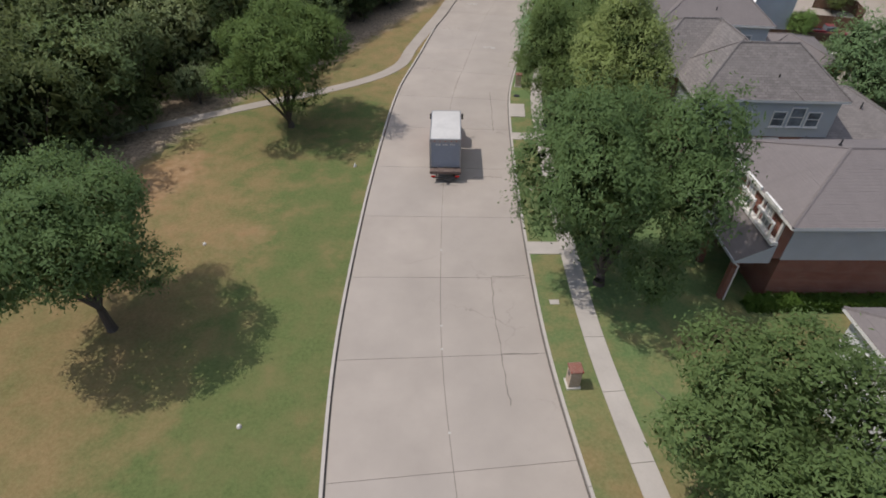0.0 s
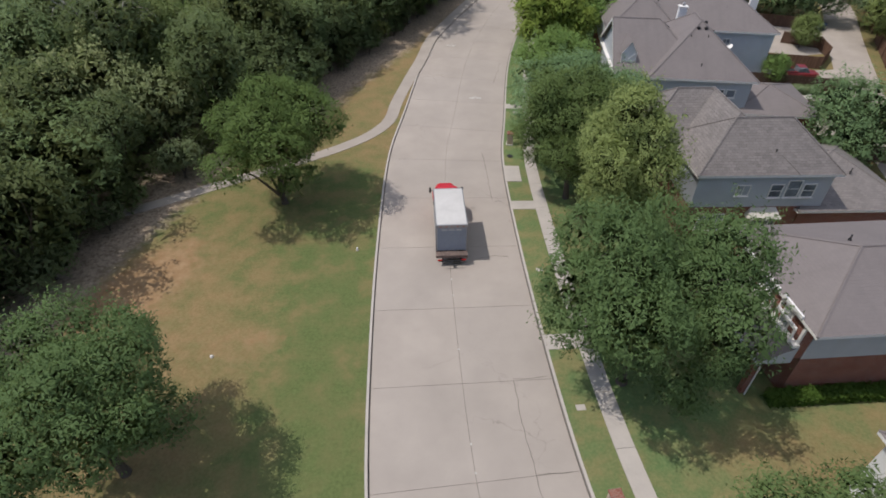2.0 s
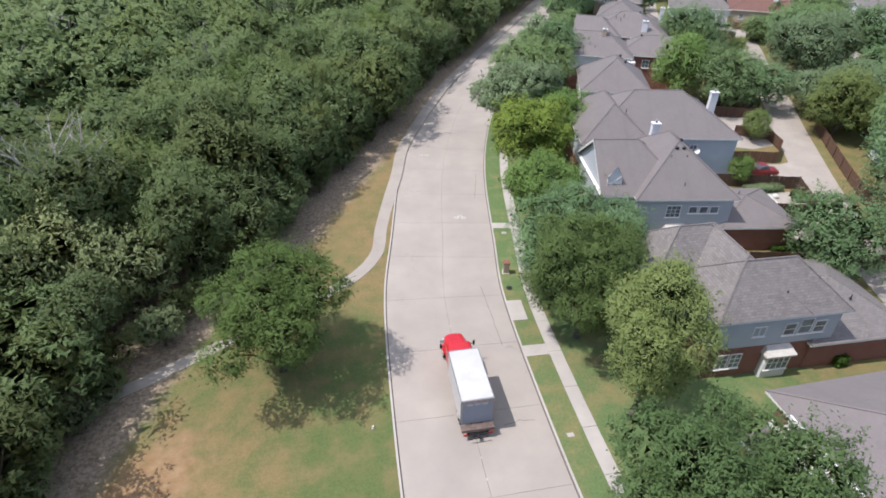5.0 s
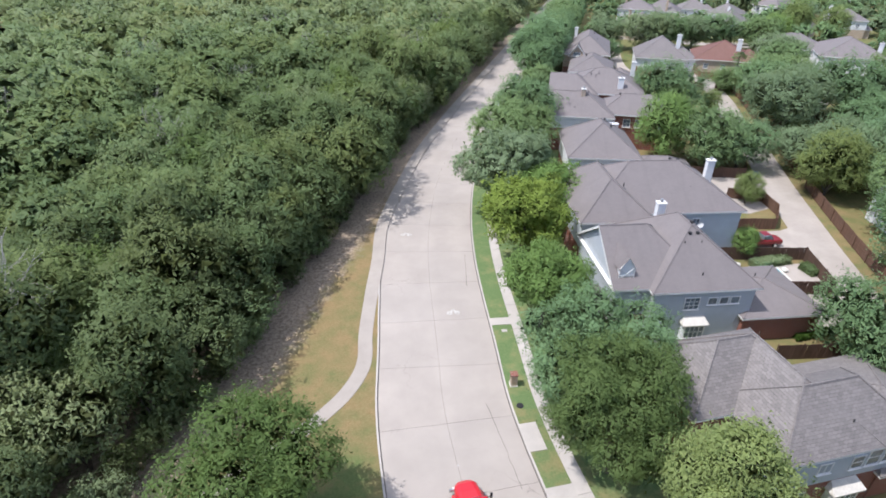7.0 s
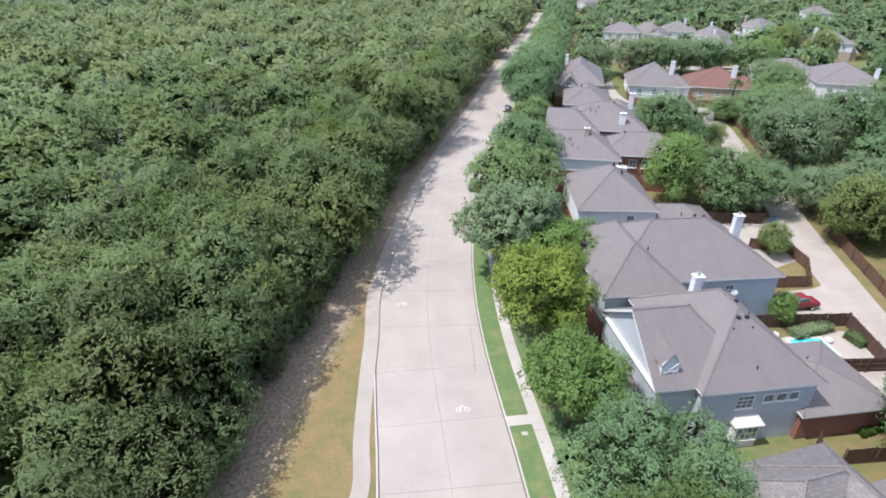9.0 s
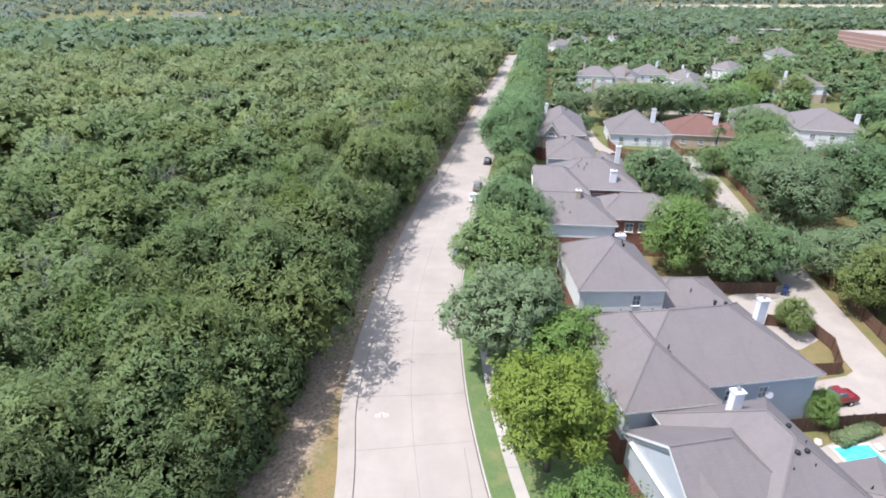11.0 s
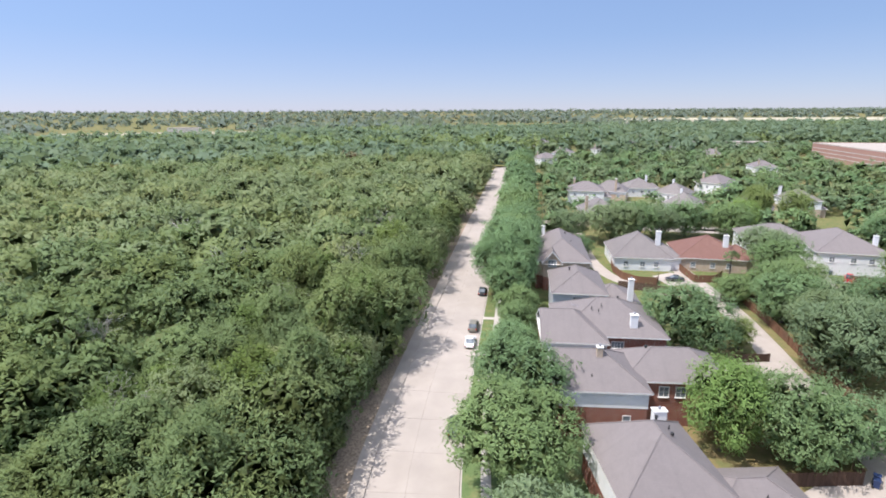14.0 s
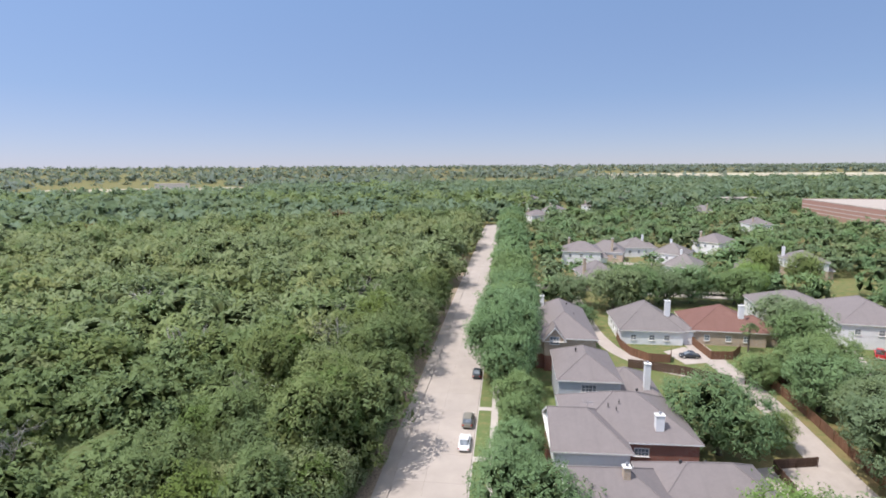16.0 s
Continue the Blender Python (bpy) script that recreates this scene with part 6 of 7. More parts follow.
east_line = alley_c + np.stack([at[:, 1], -at[:, 0]], 1) * 4.3
fence([tuple(p) for p in east_line[4:15]], 1.9, M_fence, "reddish brown board fence along the alley")
fence([tuple(p) for p in east_line[15:]], 1.9, M_fence_new, "orange-brown board fence along the alley")
fence([(99.0, 143.5), (108, 139.5), (116, 135.5)], 1.8, M_fence_dark, "grey-brown board fence beside the back drive")
fence([(84.5, 159.6), (88.2, 156.2), (92.0, 151.6), (94.4, 147.6), (96.3, 144.4)], 1.9, M_fence_dark, "dark board fence curving beside the lane")
fence([(95.5, 176.0), (92.0, 170.6), (90.2, 165.4), (91.0, 160.6), (94.6, 158.0), (97.4, 160.4)], 1.9, M_fence_new, "curved orange-brown fence round a back garden")
fence([(111.0, 169.4), (107.2, 162.0), (104.4, 156.0), (108.6, 154.0), (114.0, 156.4)], 1.9, M_fence_new, "orange cedar fence with lattice round a patio")
fence([(139, 141.5), (147, 135.8), (154, 133)], 1.8, M_fence, "brown fence beside a garage drive")
fence([(83, 119.6), (76.5, 121.6), (73.5, 116.4)], 1.5, M_fence_dark, "short dark fence behind a brick house")
fence([(35.6, 55.4), (43.5, 53.6), (50.2, 52.0)], 1.9, M_fence_dark, "dark board fence between two gardens")
fence([(36.2, 36.6), (45.4, 36.2)], 1.9, M_fence_dark, "dark board fence between back gardens")


def leafy_box(name, x0, y0, x1, y1, height, material, label, category, seed, count=5000, leaf=0.13):
    """A clipped hedge or shrub: leaves over a box with a leafy core."""
    rng = np.random.default_rng(seed)
    c = np.array([(x0 + x1) / 2, (y0 + y1) / 2, height / 2])
    hlf = np.array([(x1 - x0) / 2, (y1 - y0) / 2, height / 2])
    d = rng.uniform(-1, 1, (count, 3))
    k = rng.integers(0, 3, count)
    d[np.arange(count), k] = np.sign(d[np.arange(count), k])
    p = c + d * hlf * rng.uniform(0.9, 1.1, (count, 1)) + rng.normal(size=(count, 3)) * 0.04
    nrm = unit(d * 0.5 + rng.normal(size=(count, 3)) * 0.6 + np.array([0, 0, 0.3]))
    a = unit(np.cross(nrm, rng.normal(size=(count, 3))))
    b_ = np.cross(nrm, a)
    s = leaf * rng.uniform(0.6, 1.4, (count, 1))
    v = np.stack([p - a * s, p + b_ * s * 0.8, p + a * s * 0.8 - b_ * s * 0.5], 1).reshape(-1, 3)
    f = np.arange(3 * count).reshape(count, 3)
    cv, cf = ICO2
    sq = np.sign(cv) * np.abs(cv) ** 0.4
    core = c + sq * hlf * 0.92
    v, f = np.concatenate([v, core]), np.concatenate([f, cf + len(v)])
    v[:, 2] += ground_z(v[:, 0], v[:, 1]) + LAWN
    return tagged(new(name, bulk(name, v, f, material)), label, category)


leafy_box("hedge", 19.9, 23.8, 36.0, 24.65, 0.85, M_hedge, "long clipped bright green hedge below a brick wall", "hedge", 1, 9000)
leafy_box("shrub_bed", 46.5, 69.8, 51.6, 71.2, 0.9, M_leaf_pale, "row of pale green shrubs inside the pool fence", "shrub", 3, 3000)
leafy_box("shrub", 51.8, 66.6, 53.0, 68.6, 1.0, M_leaf_wild, "olive green shrub by the pool", "shrub", 4, 1500)
leafy_box("shrub", 33.3, 40.0, 34.4, 40.8, 1.0, M_hedge, "small green shrub at the house wall", "shrub", 6, 1200)
leafy_box("shrub", 40.5, 57.0, 47.0, 57.7, 0.7, M_hedge, "low green shrubs along a brick wall", "shrub", 7, 1500)

# pool
pz = float(ground_z(46, 69)) + LAWN
pool = thing("swimming_pool", pose(47.0, 68.4, pz, 0, 0, -14), "small turquoise swimming pool with pale coping", "pool")
part("deck", Mesh().box((-4.6, -2.9, -0.1), (6.6, 2.6, 0.04), None, 0.02), M_alley, pool, "pale concrete deck")
cop = Mesh()
for lo, hi in (((-2.2, -1.7, 0.04), (2.2, -1.4, 0.1)), ((-2.2, 1.4, 0.04), (2.2, 1.7, 0.1)), ((-2.2, -1.4, 0.04), (-1.9, 1.4, 0.1)), ((1.9, -1.4, 0.04), (2.2, 1.4, 0.1))):
    cop.box(lo, hi, None, 0.02)
part("coping", cop, M_cap, pool)
part("water", Mesh().box((-1.9, -1.4, 0.0), (1.9, 1.4, 0.06)), M_water, pool, "clear turquoise water")
for k, (x, y) in enumerate(((43.4, 71.0), (44.6, 71.2), (49.6, 68.6))):
    rock = Mesh()
    rock.box((-0.45, -0.35, 0), (0.45, 0.35, 0.5), pose(x, y, pz, 0, 0, 40 * k), 0.16)
    tagged(new("garden_rock", rock.data("garden_rock", M_cap)), "pale garden boulder beside the pool", "rock", "pool rocks")

# a play frame in a garden
play = thing("play_frame", pose(63.5, 66.5, float(ground_z(63, 66)) + LAWN, 0, 0, 30), "white wooden play frame in a back garden", "play frame")
for x, y in ((-1, -0.8), (-1, 0.8), (1, -0.8), (1, 0.8)):
    part("leg", Mesh().tube((x * 1.3, y * 1.3, 0), (x * 0.7, y * 0.3, 2.4), 0.06, 0.05, 6), M_trim, play)
part("beam", Mesh().box((-1.1, -0.06, 2.34), (1.1, 0.06, 2.48), None, 0.02), M_trim, play)


# ---- street furniture ----
def mailbox(s, d):
    x, y, turn = along(s, d)
    root = thing("mailbox_pillar", pose(float(x), float(y), float(ground_z(x, y)) + LAWN, 0, 0, float(turn)), "brick mailbox pillar with stone cap beside the curb", "mailbox", "mailboxes")
    part("plinth", Mesh().box((-0.38, -0.38, -0.1), (0.38, 0.38, 0.12), None, 0.02), M_cap, root)
    part("pillar", Mesh().box((-0.31, -0.31, 0.12), (0.31, 0.31, 1.3), None, 0.015), M_brick_tan, root)
    part("cap", Mesh().box((-0.37, -0.37, 1.3), (0.37, 0.37, 1.42), None, 0.03), M_brick_red, root, "reddish brick cap")
    part("door", Mesh().box((-0.33, -0.12, 0.85), (-0.3, 0.12, 1.12), None, 0.01), M_dark, root, "dark metal mail door")


mailbox(17.9, 6.95)
mailbox(60.6, 6.95)
mailbox(108.0, 6.95)
for s, d, w in ((24.7, 7.25, 0.3), (68.6, 7.5, 0.3), (38.2, 7.3, 0.28), (141, 7.4, 0.3)):
    x, y, turn = along(s, d)
    tagged(new("meter_cover", Mesh().box((-w, -w * 0.7, -0.1), (w, w * 0.7, 0.03), pose(float(x), float(y), float(ground_z(x, y)) + LAWN, 0, 0, float(turn)), 0.015).data("meter_cover", M_walk)), "pale square meter cover in the grass strip", "meter cover", "meter covers")
for x, y, hgt in ((-7.6, 41.4, 0.28), (-10.2, 15.6, 0.16), (-17.0, 30.4, 0.14)):
    root = thing("sprinkler_valve", pose(x, y, float(ground_z(x, y)) + LAWN), "small white valve cover standing in the lawn", "valve cover", "lawn covers")
    part("base", Mesh().tube((0, 0, -0.05), (0, 0, 0.05), 0.13, 0.13, 14), M_walk, root)
    part("head", Mesh().tube((0, 0, 0.05), (0, 0, hgt), 0.1, 0.07, 12), M_trim, root)

# cracks and worn lane buttons in the street
crng = np.random.default_rng(4)


def crack(points, width=0.035):
    mb = Mesh()
    line = []
    for (ax, ay), (bx, by) in zip(points, points[1:]):
        n = max(2, int(math.hypot(bx - ax, by - ay) / 0.35))
        line += [(ax + (bx - ax) * k / n + float(crng.normal()) * 0.035, ay + (by - ay) * k / n + float(crng.normal()) * 0.035) for k in range(n)]
    for (ax, ay), (bx, by) in zip(line, line[1:]):
        d = Vector((bx - ax, by - ay, 0)).normalized()
        w = Vector((-d.y, d.x, 0)) * width * float(crng.uniform(0.3, 0.7))
        a, b_ = Vector((ax, ay, float(ground_z(ax, ay)) + 0.005)), Vector((bx, by, float(ground_z(bx, by)) + 0.005))
        mb.face([a - w, b_ - w, b_ + w, a + w][::-1])
    part("crack", mb, M_joint, road, "thin dark sealed crack")


for pts in ([(3.7, 17.0), (3.6, 18.4), (3.5, 20.6), (3.3, 24.2), (3.4, 27.4)], [(3.4, 27.2), (6.0, 27.3)], [(3.6, 20.5), (6.0, 20.5)],
            [(5.0, 48.5), (5.2, 53.0), (5.3, 58.0)], [(2.6, 39.8), (4.0, 40.1), (5.6, 39.7)], [(9.2, 76.0), (10.4, 80.0), (11.3, 83.5)]):
    crack(pts)
for s in np.arange(4.5, 60, 1.83):
    x, y, turn = along(s, 0.02)
    if crng.random() < 0.45:
        part("lane_button", Mesh().box((-0.05, -0.05, 0.0), (0.05, 0.05, 0.018), pose(float(x), float(y), float(ground_z(x, y)) + 0.002, 0, 0, float(turn)), 0.015), M_mark, road, "small worn white lane button")

# bicycle lane marks, worn
for s, d in ((72.8, 2.3), (90.6, -3.2), (200, 2.3)):
    x, y, turn = along(s, d)
    root = thing("road_marking", pose(float(x), float(y), float(ground_z(x, y)) + 0.006, 0, 0, float(turn)), "worn white bicycle symbol painted on the street", "road marking", "road markings", kind="structure")
    mark = Mesh()
    for cy in (-0.35, 0.35):
        for k in range(12):
            a0, a1 = 2 * math.pi * k / 12, 2 * math.pi * (k + 1) / 12
            mark.face([(0.42 * cy / 0.35 + 0.3 * math.cos(a0), 0.3 * math.sin(a0) - 0.5, 0), (0.42 * cy / 0.35 + 0.3 * math.cos(a1), 0.3 * math.sin(a1) - 0.5, 0), (0.42 * cy / 0.35 + 0.2 * math.cos(a1), 0.2 * math.sin(a1) - 0.5, 0), (0.42 * cy / 0.35 + 0.2 * math.cos(a0), 0.2 * math.sin(a0) - 0.5, 0)])
    mark.face([(-0.4, -0.5, 0), (-0.1, 0.1, 0), (0.0, 0.1, 0), (-0.3, -0.5, 0)])
    mark.face([(0.4, -0.5, 0), (0.1, 0.1, 0), (0.0, 0.1, 0), (0.3, -0.5, 0)])
    mark.face([(-0.5, 0.5, 0), (0.5, 0.5, 0), (0, 1.1, 0)])
    mark.face([(-0.5, 1.0, 0), (0.0, 1.5, 0), (0.5, 1.0, 0), (0.5, 1.2, 0), (0.0, 1.75, 0), (-0.5, 1.2, 0)])
    part("symbol", mark, M_mark, root)


# ---- vehicles ----
def wheel(root, x, y, r, w, rim=None):
    tyre = Mesh().tube((x - w / 2, y, r), (x + w / 2, y, r), r, r, 20)
    wh = part("wheel", tyre, M_rubber, root, "black tyre", False)
    part("rim", Mesh().tube((x - w / 2 - 0.01, y, r), (x + w / 2 + 0.01, y, r), r * 0.6, r * 0.6, 14), rim or M_chrome, wh)


def ring(y, w, z0, z1, r=0.12):
    """A rounded cross-section at y: half width w, from z0 to z1."""
    r = min(r, w * 0.45, (z1 - z0) * 0.45)
    return [(-w + r, y, z0), (w - r, y, z0), (w, y, z0 + r), (w, y, z1 - r), (w - r * 0.6, y, z1 - r * 0.25), (w - r * 1.6, y, z1), (-w + r * 1.6, y, z1), (-w + r * 0.6, y, z1 - r * 0.25), (-w, y, z1 - r), (-w, y, z0 + r)][::-1]


def car(x, y, turn, paint, label, length=4.7, tall=1.45, body="sedan", lift=0.004):
    root = thing("car" if body != "pickup" else "pickup_truck", pose(x, y, float(ground_z(x, y)) + lift, 0, 0, turn), label, "car" if body != "pickup" else "pickup", "parked cars")
    L2, w = length / 2, 0.9
    belt = tall * 0.62
    low = [(-L2, w * 0.82, 0.42, belt * 0.78), (-L2 + 0.18, w * 0.96, 0.28, belt * 0.96), (-L2 * 0.5, w, 0.24, belt), (L2 * 0.3, w, 0.24, belt), (L2 * 0.72, w * 0.98, 0.24, belt * 0.9), (L2 - 0.22, w * 0.93, 0.28, belt * 0.78), (L2, w * 0.75, 0.4, belt * 0.62)]
    if body == "pickup":
        low = [(-L2, w, 0.45, belt), (L2 * 0.3, w, 0.4, belt), (L2 * 0.75, w, 0.4, belt), (L2 - 0.15, w * 0.96, 0.4, belt * 0.92), (L2, w * 0.85, 0.45, belt * 0.8)]
    part("body", Mesh().loft([ring(*q, 0.16) for q in low]), paint, root, smooth=False)
    if body == "sedan":
        cab = [(-L2 * 0.72, w * 0.72, belt - 0.05, belt + 0.02), (-L2 * 0.36, w * 0.74, belt - 0.05, tall - 0.04), (L2 * 0.1, w * 0.74, belt - 0.05, tall - 0.03), (L2 * 0.5, w * 0.78, belt - 0.05, belt + 0.02)]
        top = (-L2 * 0.38, L2 * 0.12)
    elif body == "suv":
        cab = [(-L2 * 0.97, w * 0.78, belt - 0.05, belt + 0.05), (-L2 * 0.84, w * 0.78, belt - 0.05, tall - 0.04), (L2 * 0.12, w * 0.78, belt - 0.05, tall - 0.03), (L2 * 0.48, w * 0.82, belt - 0.05, belt + 0.02)]
        top = (-L2 * 0.85, L2 * 0.14)
    else:
        cab = [(-L2 * 0.06, w * 0.8, belt - 0.05, tall - 0.1), (0.0, w * 0.8, belt - 0.05, tall - 0.04), (L2 * 0.3, w * 0.8, belt - 0.05, tall - 0.03), (L2 * 0.5, w * 0.84, belt - 0.05, belt + 0.02)]
        top = (-L2 * 0.06, L2 * 0.32)
    part("cabin_glass", Mesh().loft([ring(*q, 0.1) for q in cab]), M_glass, root, "dark tinted windows")
    part("roof", Mesh().box((-w * 0.7, top[0], tall - 0.06), (w * 0.7, top[1], tall), None, 0.03), paint, root)
    for sx in (-1, 1):
        for sy in (-0.6, 0.6):
            wheel(root, sx * (w - 0.08), sy * L2, 0.33, 0.22)
        part("headlight", Mesh().box((sx * 0.62 - 0.16, L2 - 0.16, belt * 0.62), (sx * 0.62 + 0.16, L2 - 0.03, belt * 0.74), None, 0.02), M_lamp_clear, root)
        part("tail_light", Mesh().box((sx * 0.66 - 0.15, -L2 - 0.01, belt * 0.6), (sx * 0.66 + 0.15, -L2 + 0.14, belt * 0.78), None, 0.02), M_lamp_red, root)
        part("mirror", Mesh().box((sx * (w + 0.1) - 0.09, L2 * 0.36, belt), (sx * (w + 0.1) + 0.09, L2 * 0.36 + 0.1, belt + 0.14), None, 0.03), paint, root)
    part("bumper", Mesh().box((-w * 0.85, -L2 - 0.06, 0.36), (w * 0.85, -L2 + 0.1, 0.56), None, 0.04), paint if body != "pickup" else M_chrome, root)
    if body == "pickup":
        bed = Mesh().box((-w * 0.85, -L2 + 0.1, belt + 0.004), (w * 0.85, -L2 * 0.1, belt + 0.012))
        part("bed_liner", bed, M_dark, root, "dark truck bed")
        for sx in (-1, 1):
            part("bed_side", Mesh().box((sx * w * 0.92 - 0.06, -L2 + 0.02, belt), (sx * w * 0.92 + 0.06, -L2 * 0.08, belt + 0.18), None, 0.03), paint, root)
        part("tailgate", Mesh().box((-w * 0.9, -L2, belt - 0.02), (w * 0.9, -L2 + 0.08, belt + 0.18), None, 0.02), paint, root)
    return root


hx, hy, ht = along(154.3, 4.7)
car(float(hx), float(hy), float(ht), M_white_car, "white sedan parked at the curb")
hx, hy, ht = along(161.6, 4.7)
car(float(hx), float(hy), float(ht), M_beige_car, "olive-beige sport utility car parked at the curb", 4.8, 1.75, "suv")
hx, hy, ht = along(182.5, 5.0)
car(float(hx), float(hy), float(ht), M_dark_car, "dark car parked at the curb under a tree")
hx, hy, ht = along(127.5, 4.8)
car(float(hx), float(hy), float(ht), M_dark_car, "dark car parked at the curb below a big tree", 4.7, 1.7, "suv")
hx, hy, ht = along(455, 2.5)
car(float(hx), float(hy), float(ht), M_dark_car, "dark car far along the street")
car(51.4, 74.9, -100, M_maroon, "maroon pickup parked on a back drive", 5.5, 1.85, "pickup", LAWN + 0.044)
car(139.4, 142.0, -60, M_red, "bright red pickup parked on a drive", 5.4, 1.85, "pickup", LAWN + 0.044)
car(43.6, 43.4, 10, M_white_car, "silver-white car parked behind a garage", 4.6, 1.5, "sedan", LAWN + 0.044)
car(101.0, 158.8, 60, M_dark_car, "dark car parked at a garage", 4.4, 1.45, "sedan", LAWN + 0.044)

# the delivery truck on the street
truck = thing("box_truck", pose(0.3, 39.6, 0.004, 0, 0, -1.0), "white box truck with red cab and grey roller door", "truck")
W = 1.25
part("cargo_box", Mesh().box((-W, 0.06, 1.08), (W, 5.35, 3.72), None, 0.03), M_box, truck, "white panelled cargo box")
roof_m = Mesh()
ys_ = np.linspace(0.1, 5.3, 12)
for a, b_ in zip(ys_, ys_[1:]):
    for x0, x1 in ((-W + 0.06, -0.4), (-0.4, 0.4), (0.4, W - 0.06)):
        z0, z1 = 3.728 + 0.035 * (1 - abs(x0) / W), 3.728 + 0.035 * (1 - abs(x1) / W)
        roof_m.face([(x0, a, z0), (x1, a, z1), (x1, b_, z1), (x0, b_, z0)])
part("roof_skin", roof_m, M_boxroof, truck, "dusty white roof skin")
for y_ in np.arange(0.5, 5.3, 0.6):
    for sx in (-1, 1):
        part("side_rib", Mesh().box((sx * W - 0.015, float(y_) - 0.03, 1.15), (sx * W + 0.015, float(y_) + 0.03, 3.65)), M_box, truck)
for sx in (-1, 1):
    part("corner_post", Mesh().box((sx * W - 0.07, 0.0, 1.05), (sx * W + 0.02, 0.1, 3.74), None, 0.015), M_metal, truck, "metal corner post")
    part("top_rail", Mesh().box((sx * W - 0.05, 0.1, 3.66), (sx * W + 0.025, 5.35, 3.75), None, 0.015), M_metal, truck)
part("rear_header", Mesh().box((-W, -0.01, 3.42), (W, 0.12, 3.75), None, 0.02), M_metal, truck, "metal rear header with marker lamps")
part("front_rail", Mesh().box((-W, 5.3, 3.6), (W, 5.4, 3.76), None, 0.02), M_metal, truck)
door_ = part("roller_door", Mesh().box((-W + 0.08, 0.045, 1.12), (W - 0.08, 0.07, 3.44)), M_door_grey, truck, "grey slatted roller door")
for k in range(8):
    part("door_slat", Mesh().box((-W + 0.1, 0.025, 1.14 + k * 0.285), (W - 0.1, 0.05, 1.14 + k * 0.285 + 0.278), None, 0.008), M_door_grey, door_)
for k in range(11):
    if k not in (3, 7):
        part("lettering_bar", Mesh().box((-0.8 + k * 0.145, 0.018, 3.16), (-0.8 + k * 0.145 + 0.09, 0.03, 3.32)), M_box, door_, "pale lettering bar")
part("door_handle", Mesh().box((-0.12, -0.02, 1.25), (0.12, 0.03, 1.31), None, 0.01), M_metal, door_)
for k in range(5):
    part("marker_lamp", Mesh().box((-0.9 + 0.45 * k - 0.05, -0.03, 3.56), (-0.9 + 0.45 * k + 0.05, 0.0, 3.6)), M_lamp_red, truck, "small red marker lamp")
part("liftgate", Mesh().box((-1.3, -0.5, 0.92), (1.3, 0.02, 1.06), None, 0.02), M_rust, truck, "rusty folded liftgate platform")
part("liftgate_lip", Mesh().box((-1.3, -0.56, 0.8), (1.3, -0.48, 1.08), None, 0.015), M_rust, truck)
for sx in (-1, 1):
    part("lift_arm", Mesh().box((sx * 0.75 - 0.06, -0.6, 0.42), (sx * 0.75 + 0.06, 0.3, 0.6), None, 0.015), M_dark, truck)
    part("tail_light", Mesh().box((sx * 1.0 - 0.18, -0.66, 0.55), (sx * 1.0 + 0.18, -0.56, 0.68), None, 0.015), M_lamp_red, truck)
    part("frame_rail", Mesh().box((sx * 0.42 - 0.05, -0.4, 0.72), (sx * 0.42 + 0.05, 9.4, 0.95)), M_dark, truck)
    part("mud_flap", Mesh().box((sx * 0.95 - 0.28, 0.7, 0.25), (sx * 0.95 + 0.28, 0.73, 0.9)), M_rubber, truck)
    for x_ in (0.78, 1.06):
        wheel(truck, sx * x_, 1.5, 0.48, 0.25, M_box)
    wheel(truck, sx * 1.02, 8.55, 0.48, 0.26, M_box)
    part("fender", Mesh().loft([ring(7.95, 0.2, 0.7, 1.0), ring(8.25, 0.24, 0.9, 1.25), ring(8.8, 0.24, 0.9, 1.25), ring(9.15, 0.18, 0.7, 1.0)]), M_red, truck).location = (sx * 0.98, 0, 0)
    part("mirror_arm", Mesh().tube((sx * 1.05, 7.6, 2.05), (sx * 1.45, 7.7, 2.1), 0.025, 0.025, 6), M_dark, truck)
    part("mirror", Mesh().box((sx * 1.47 - 0.09, 7.62, 1.85), (sx * 1.47 + 0.09, 7.74, 2.4), None, 0.03), M_dark, truck, "tall black wing mirror")
    part("headlight", Mesh().box((sx * 0.78 - 0.16, 9.6, 0.9), (sx * 0.78 + 0.16, 9.76, 1.1), None, 0.03), M_lamp_clear, truck)
part("step_bumper", Mesh().box((-1.05, -0.62, 0.45), (1.05, -0.5, 0.56), None, 0.02), M_dark, truck)
part("hitch", Mesh().box((-0.12, -0.95, 0.42), (0.12, -0.5, 0.54), None, 0.02), M_dark, truck)
part("hitch_bar", Mesh().box((-0.75, -0.98, 0.5), (0.75, -0.9, 0.57), None, 0.02), M_dark, truck)
part("cab", Mesh().loft([ring(5.5, 1.02, 0.75, 2.5, 0.2), ring(5.75, 1.08, 0.7, 2.75, 0.25), ring(7.3, 1.08, 0.7, 2.78, 0.25), ring(7.9, 1.02, 0.7, 1.95, 0.2)]), M_red, truck, "red cab")
part("windscreen", Mesh().face([(-0.86, 7.47, 2.6), (-0.9, 7.93, 1.96), (0.9, 7.93, 1.96), (0.86, 7.47, 2.6)]), M_glass, truck)
part("hood", Mesh().loft([ring(7.7, 1.0, 0.7, 1.98, 0.24), ring(8.6, 0.98, 0.7, 1.92, 0.28), ring(9.4, 0.88, 0.7, 1.78, 0.3), ring(9.8, 0.7, 0.72, 1.5, 0.28)]), M_red, truck, "rounded red hood")
part("grille", Mesh().box((-0.5, 9.74, 0.75), (0.5, 9.86, 1.38), None, 0.03), M_chrome, truck)
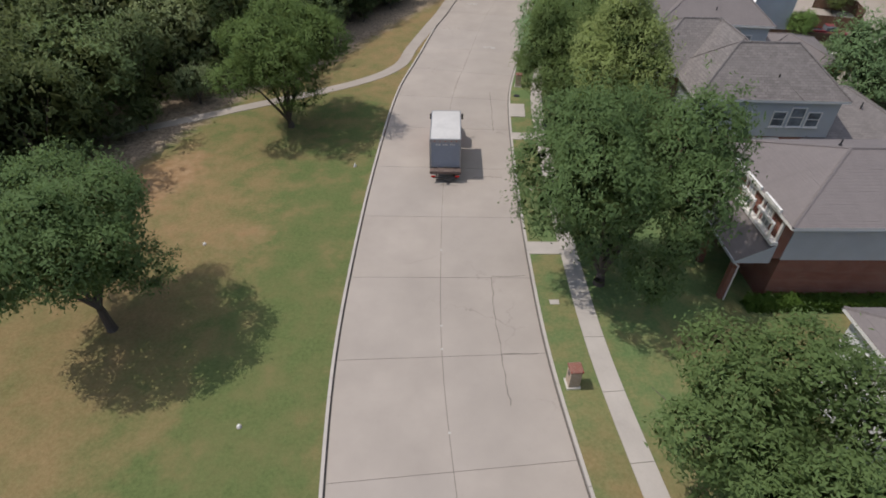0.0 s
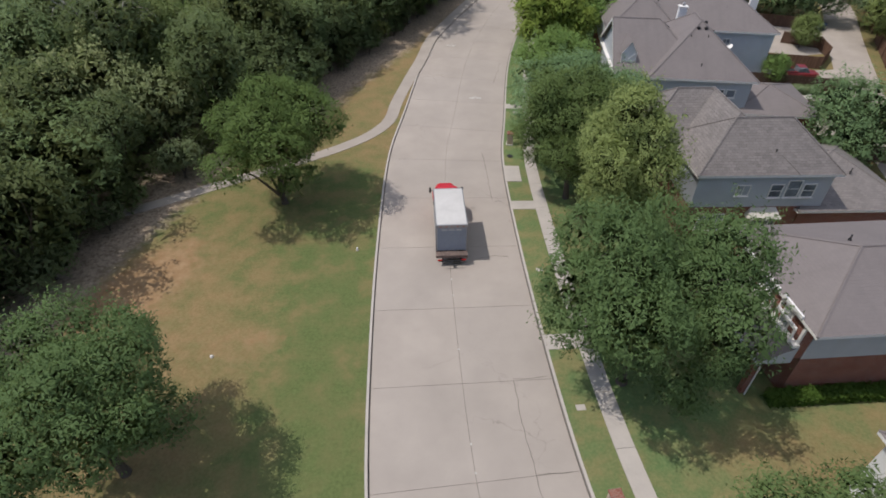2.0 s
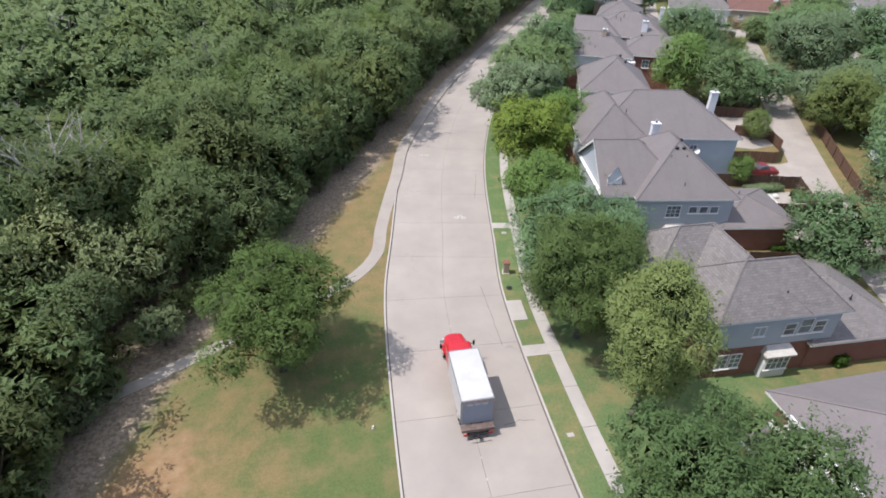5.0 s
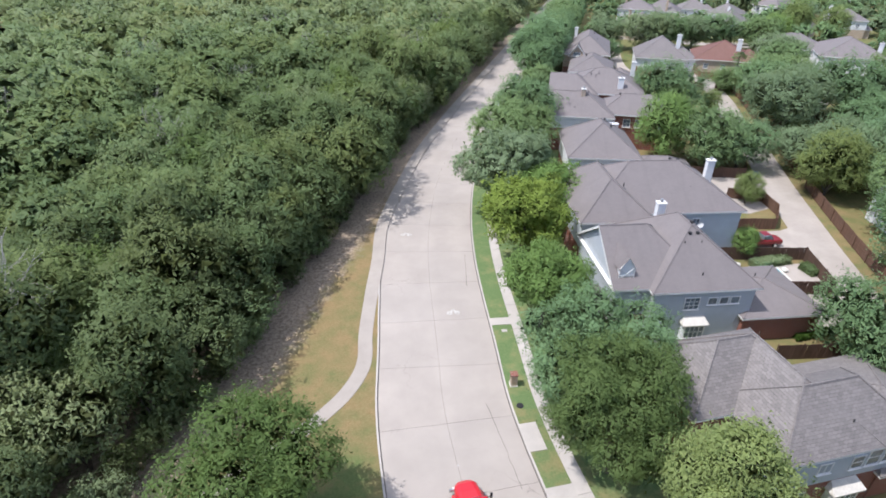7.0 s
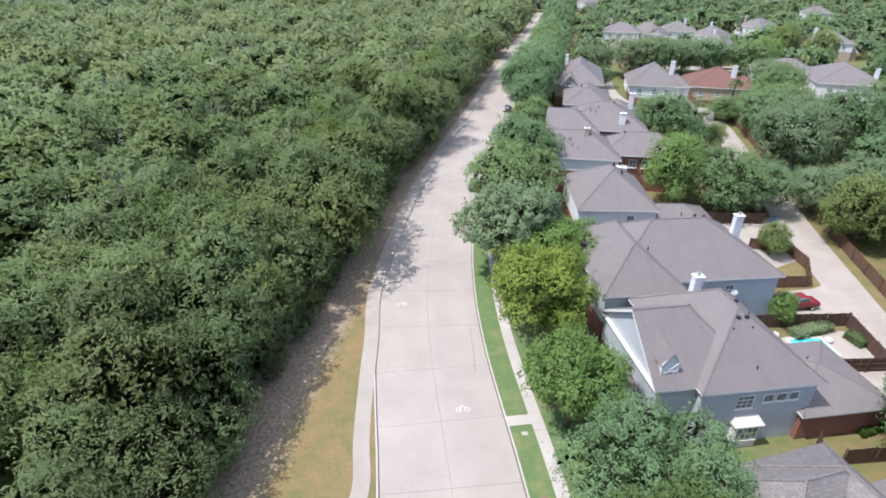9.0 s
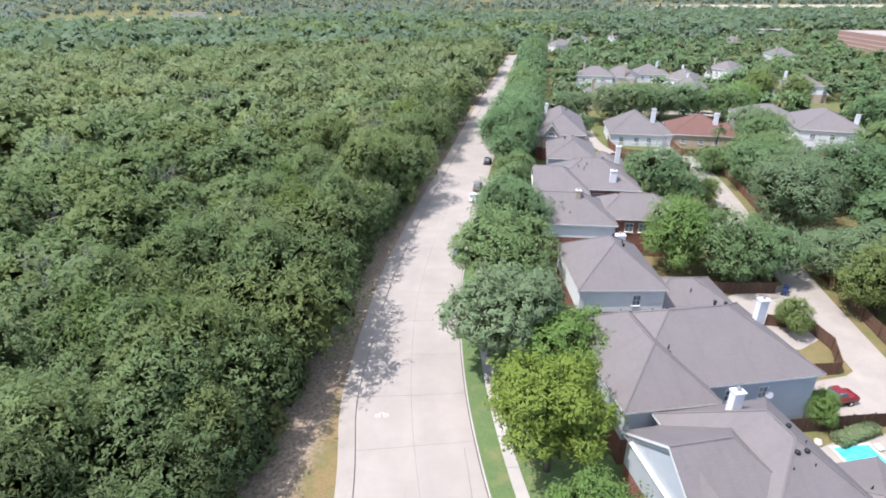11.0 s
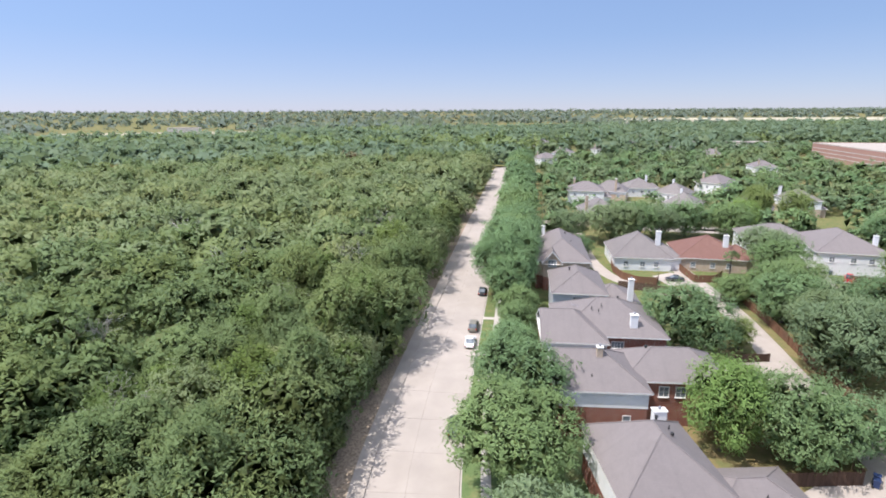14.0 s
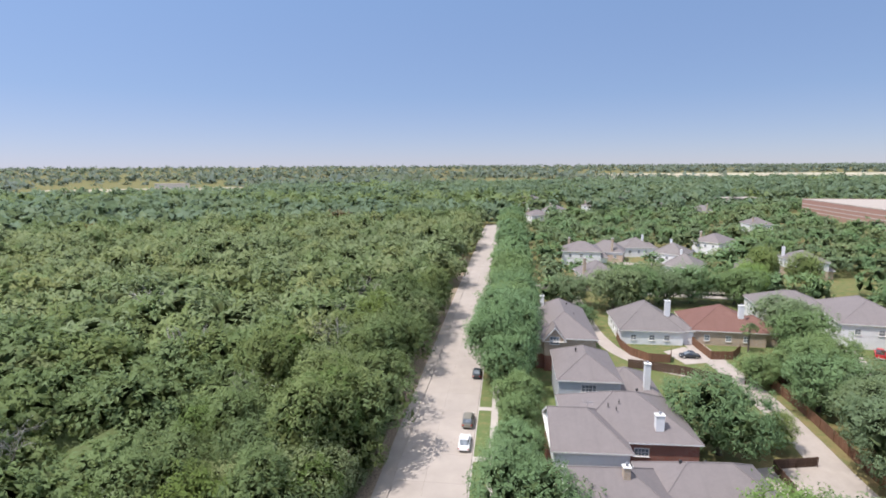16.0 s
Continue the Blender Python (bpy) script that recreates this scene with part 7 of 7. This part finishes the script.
part("front_bumper", Mesh().box((-1.15, 9.72, 0.42), (1.15, 9.94, 0.72), None, 0.05), M_chrome, truck)

def wheelie_bin(x, y, turn):
    root = thing("trash_bin", pose(x, y, float(ground_z(x, y)) + LAWN + 0.04, 0, 0, turn), "dark blue wheeled trash bin by a board fence", "trash bin", "trash bins")
    part("bin_body", Mesh().loft([[(-w, -w, z), (w, -w, z), (w, w, z), (-w, w, z)][::-1] for w, z in ((0.26, 0.06), (0.3, 0.55), (0.34, 1.0))]), M_bin, root)
    part("lid", Mesh().box((-0.37, -0.38, 1.0), (0.37, 0.4, 1.08), None, 0.03), M_bin, root)
    for sx in (-0.3, 0.3):
        part("wheel", Mesh().tube((sx - 0.04, 0.3, 0.12), (sx + 0.04, 0.3, 0.12), 0.12, 0.12, 12), M_rubber, root)
    part("grip", Mesh().tube((-0.25, 0.42, 0.96), (0.25, 0.42, 0.96), 0.02, 0.02, 8), M_dark, root)


for x_, y_, t_ in ((66.6, 93.4, 30), (67.5, 93.9, 24), (100.8, 158.4, 60), (101.6, 159.0, 66), (141.0, 147.5, 10)):
    wheelie_bin(x_, y_, t_)


def palm(x, y, height):
    rng = np.random.default_rng(8)
    root = thing("palm_tree", pose(x, y, float(ground_z(x, y)) + LAWN), "fan palm with grey-green fronds behind a house", "palm", "")
    bole = Mesh()
    for k in range(8):
        bole.tube((0, 0, height * k / 8 - 0.2), (0, 0, height * (k + 1) / 8 - 0.2), 0.24 - 0.008 * k, 0.21 - 0.008 * k, 10, False)
    part("trunk", bole, M_bark, root)
    for k in range(30):
        a, lift = k * 2.4, math.radians(float(rng.uniform(-35, 75)))
        reach = float(rng.uniform(1.5, 2.1))
        out = Vector((math.cos(a) * math.cos(lift), math.sin(a) * math.cos(lift), math.sin(lift)))
        across = out.cross(Vector((0, 0, 1))).normalized()
        hub, tip = Vector((0, 0, height - 0.2)), Vector((0, 0, height - 0.2)) + out * reach * 0.55
        frond = Mesh()
        frond.tube(hub, tip, 0.03, 0.02, 4, False)
        for j in range(-5, 6):
            d = (out * math.cos(j * 0.24) + across * math.sin(j * 0.24)) * reach * 0.6
            d.z -= 0.25 * abs(j) * 0.2
            w = across * 0.05 + out * 0.02
            frond.face([tip - w, tip + w, tip + d * 0.7 + w, tip + d - Vector((0, 0, 0.15))])
        part("frond", frond, M_leaf_pale, root)


palm(116.0, 156.0, 5.6)

# ---- street slabs, piece by piece ----
for s0, s1, d0, d1 in pieces_late:
    part("concrete_slab", slab("concrete_slab", s0 + 0.012, s1 - 0.012, d0, d1, 0.0, 0.1, M_road, 1.8, 6), None, road)
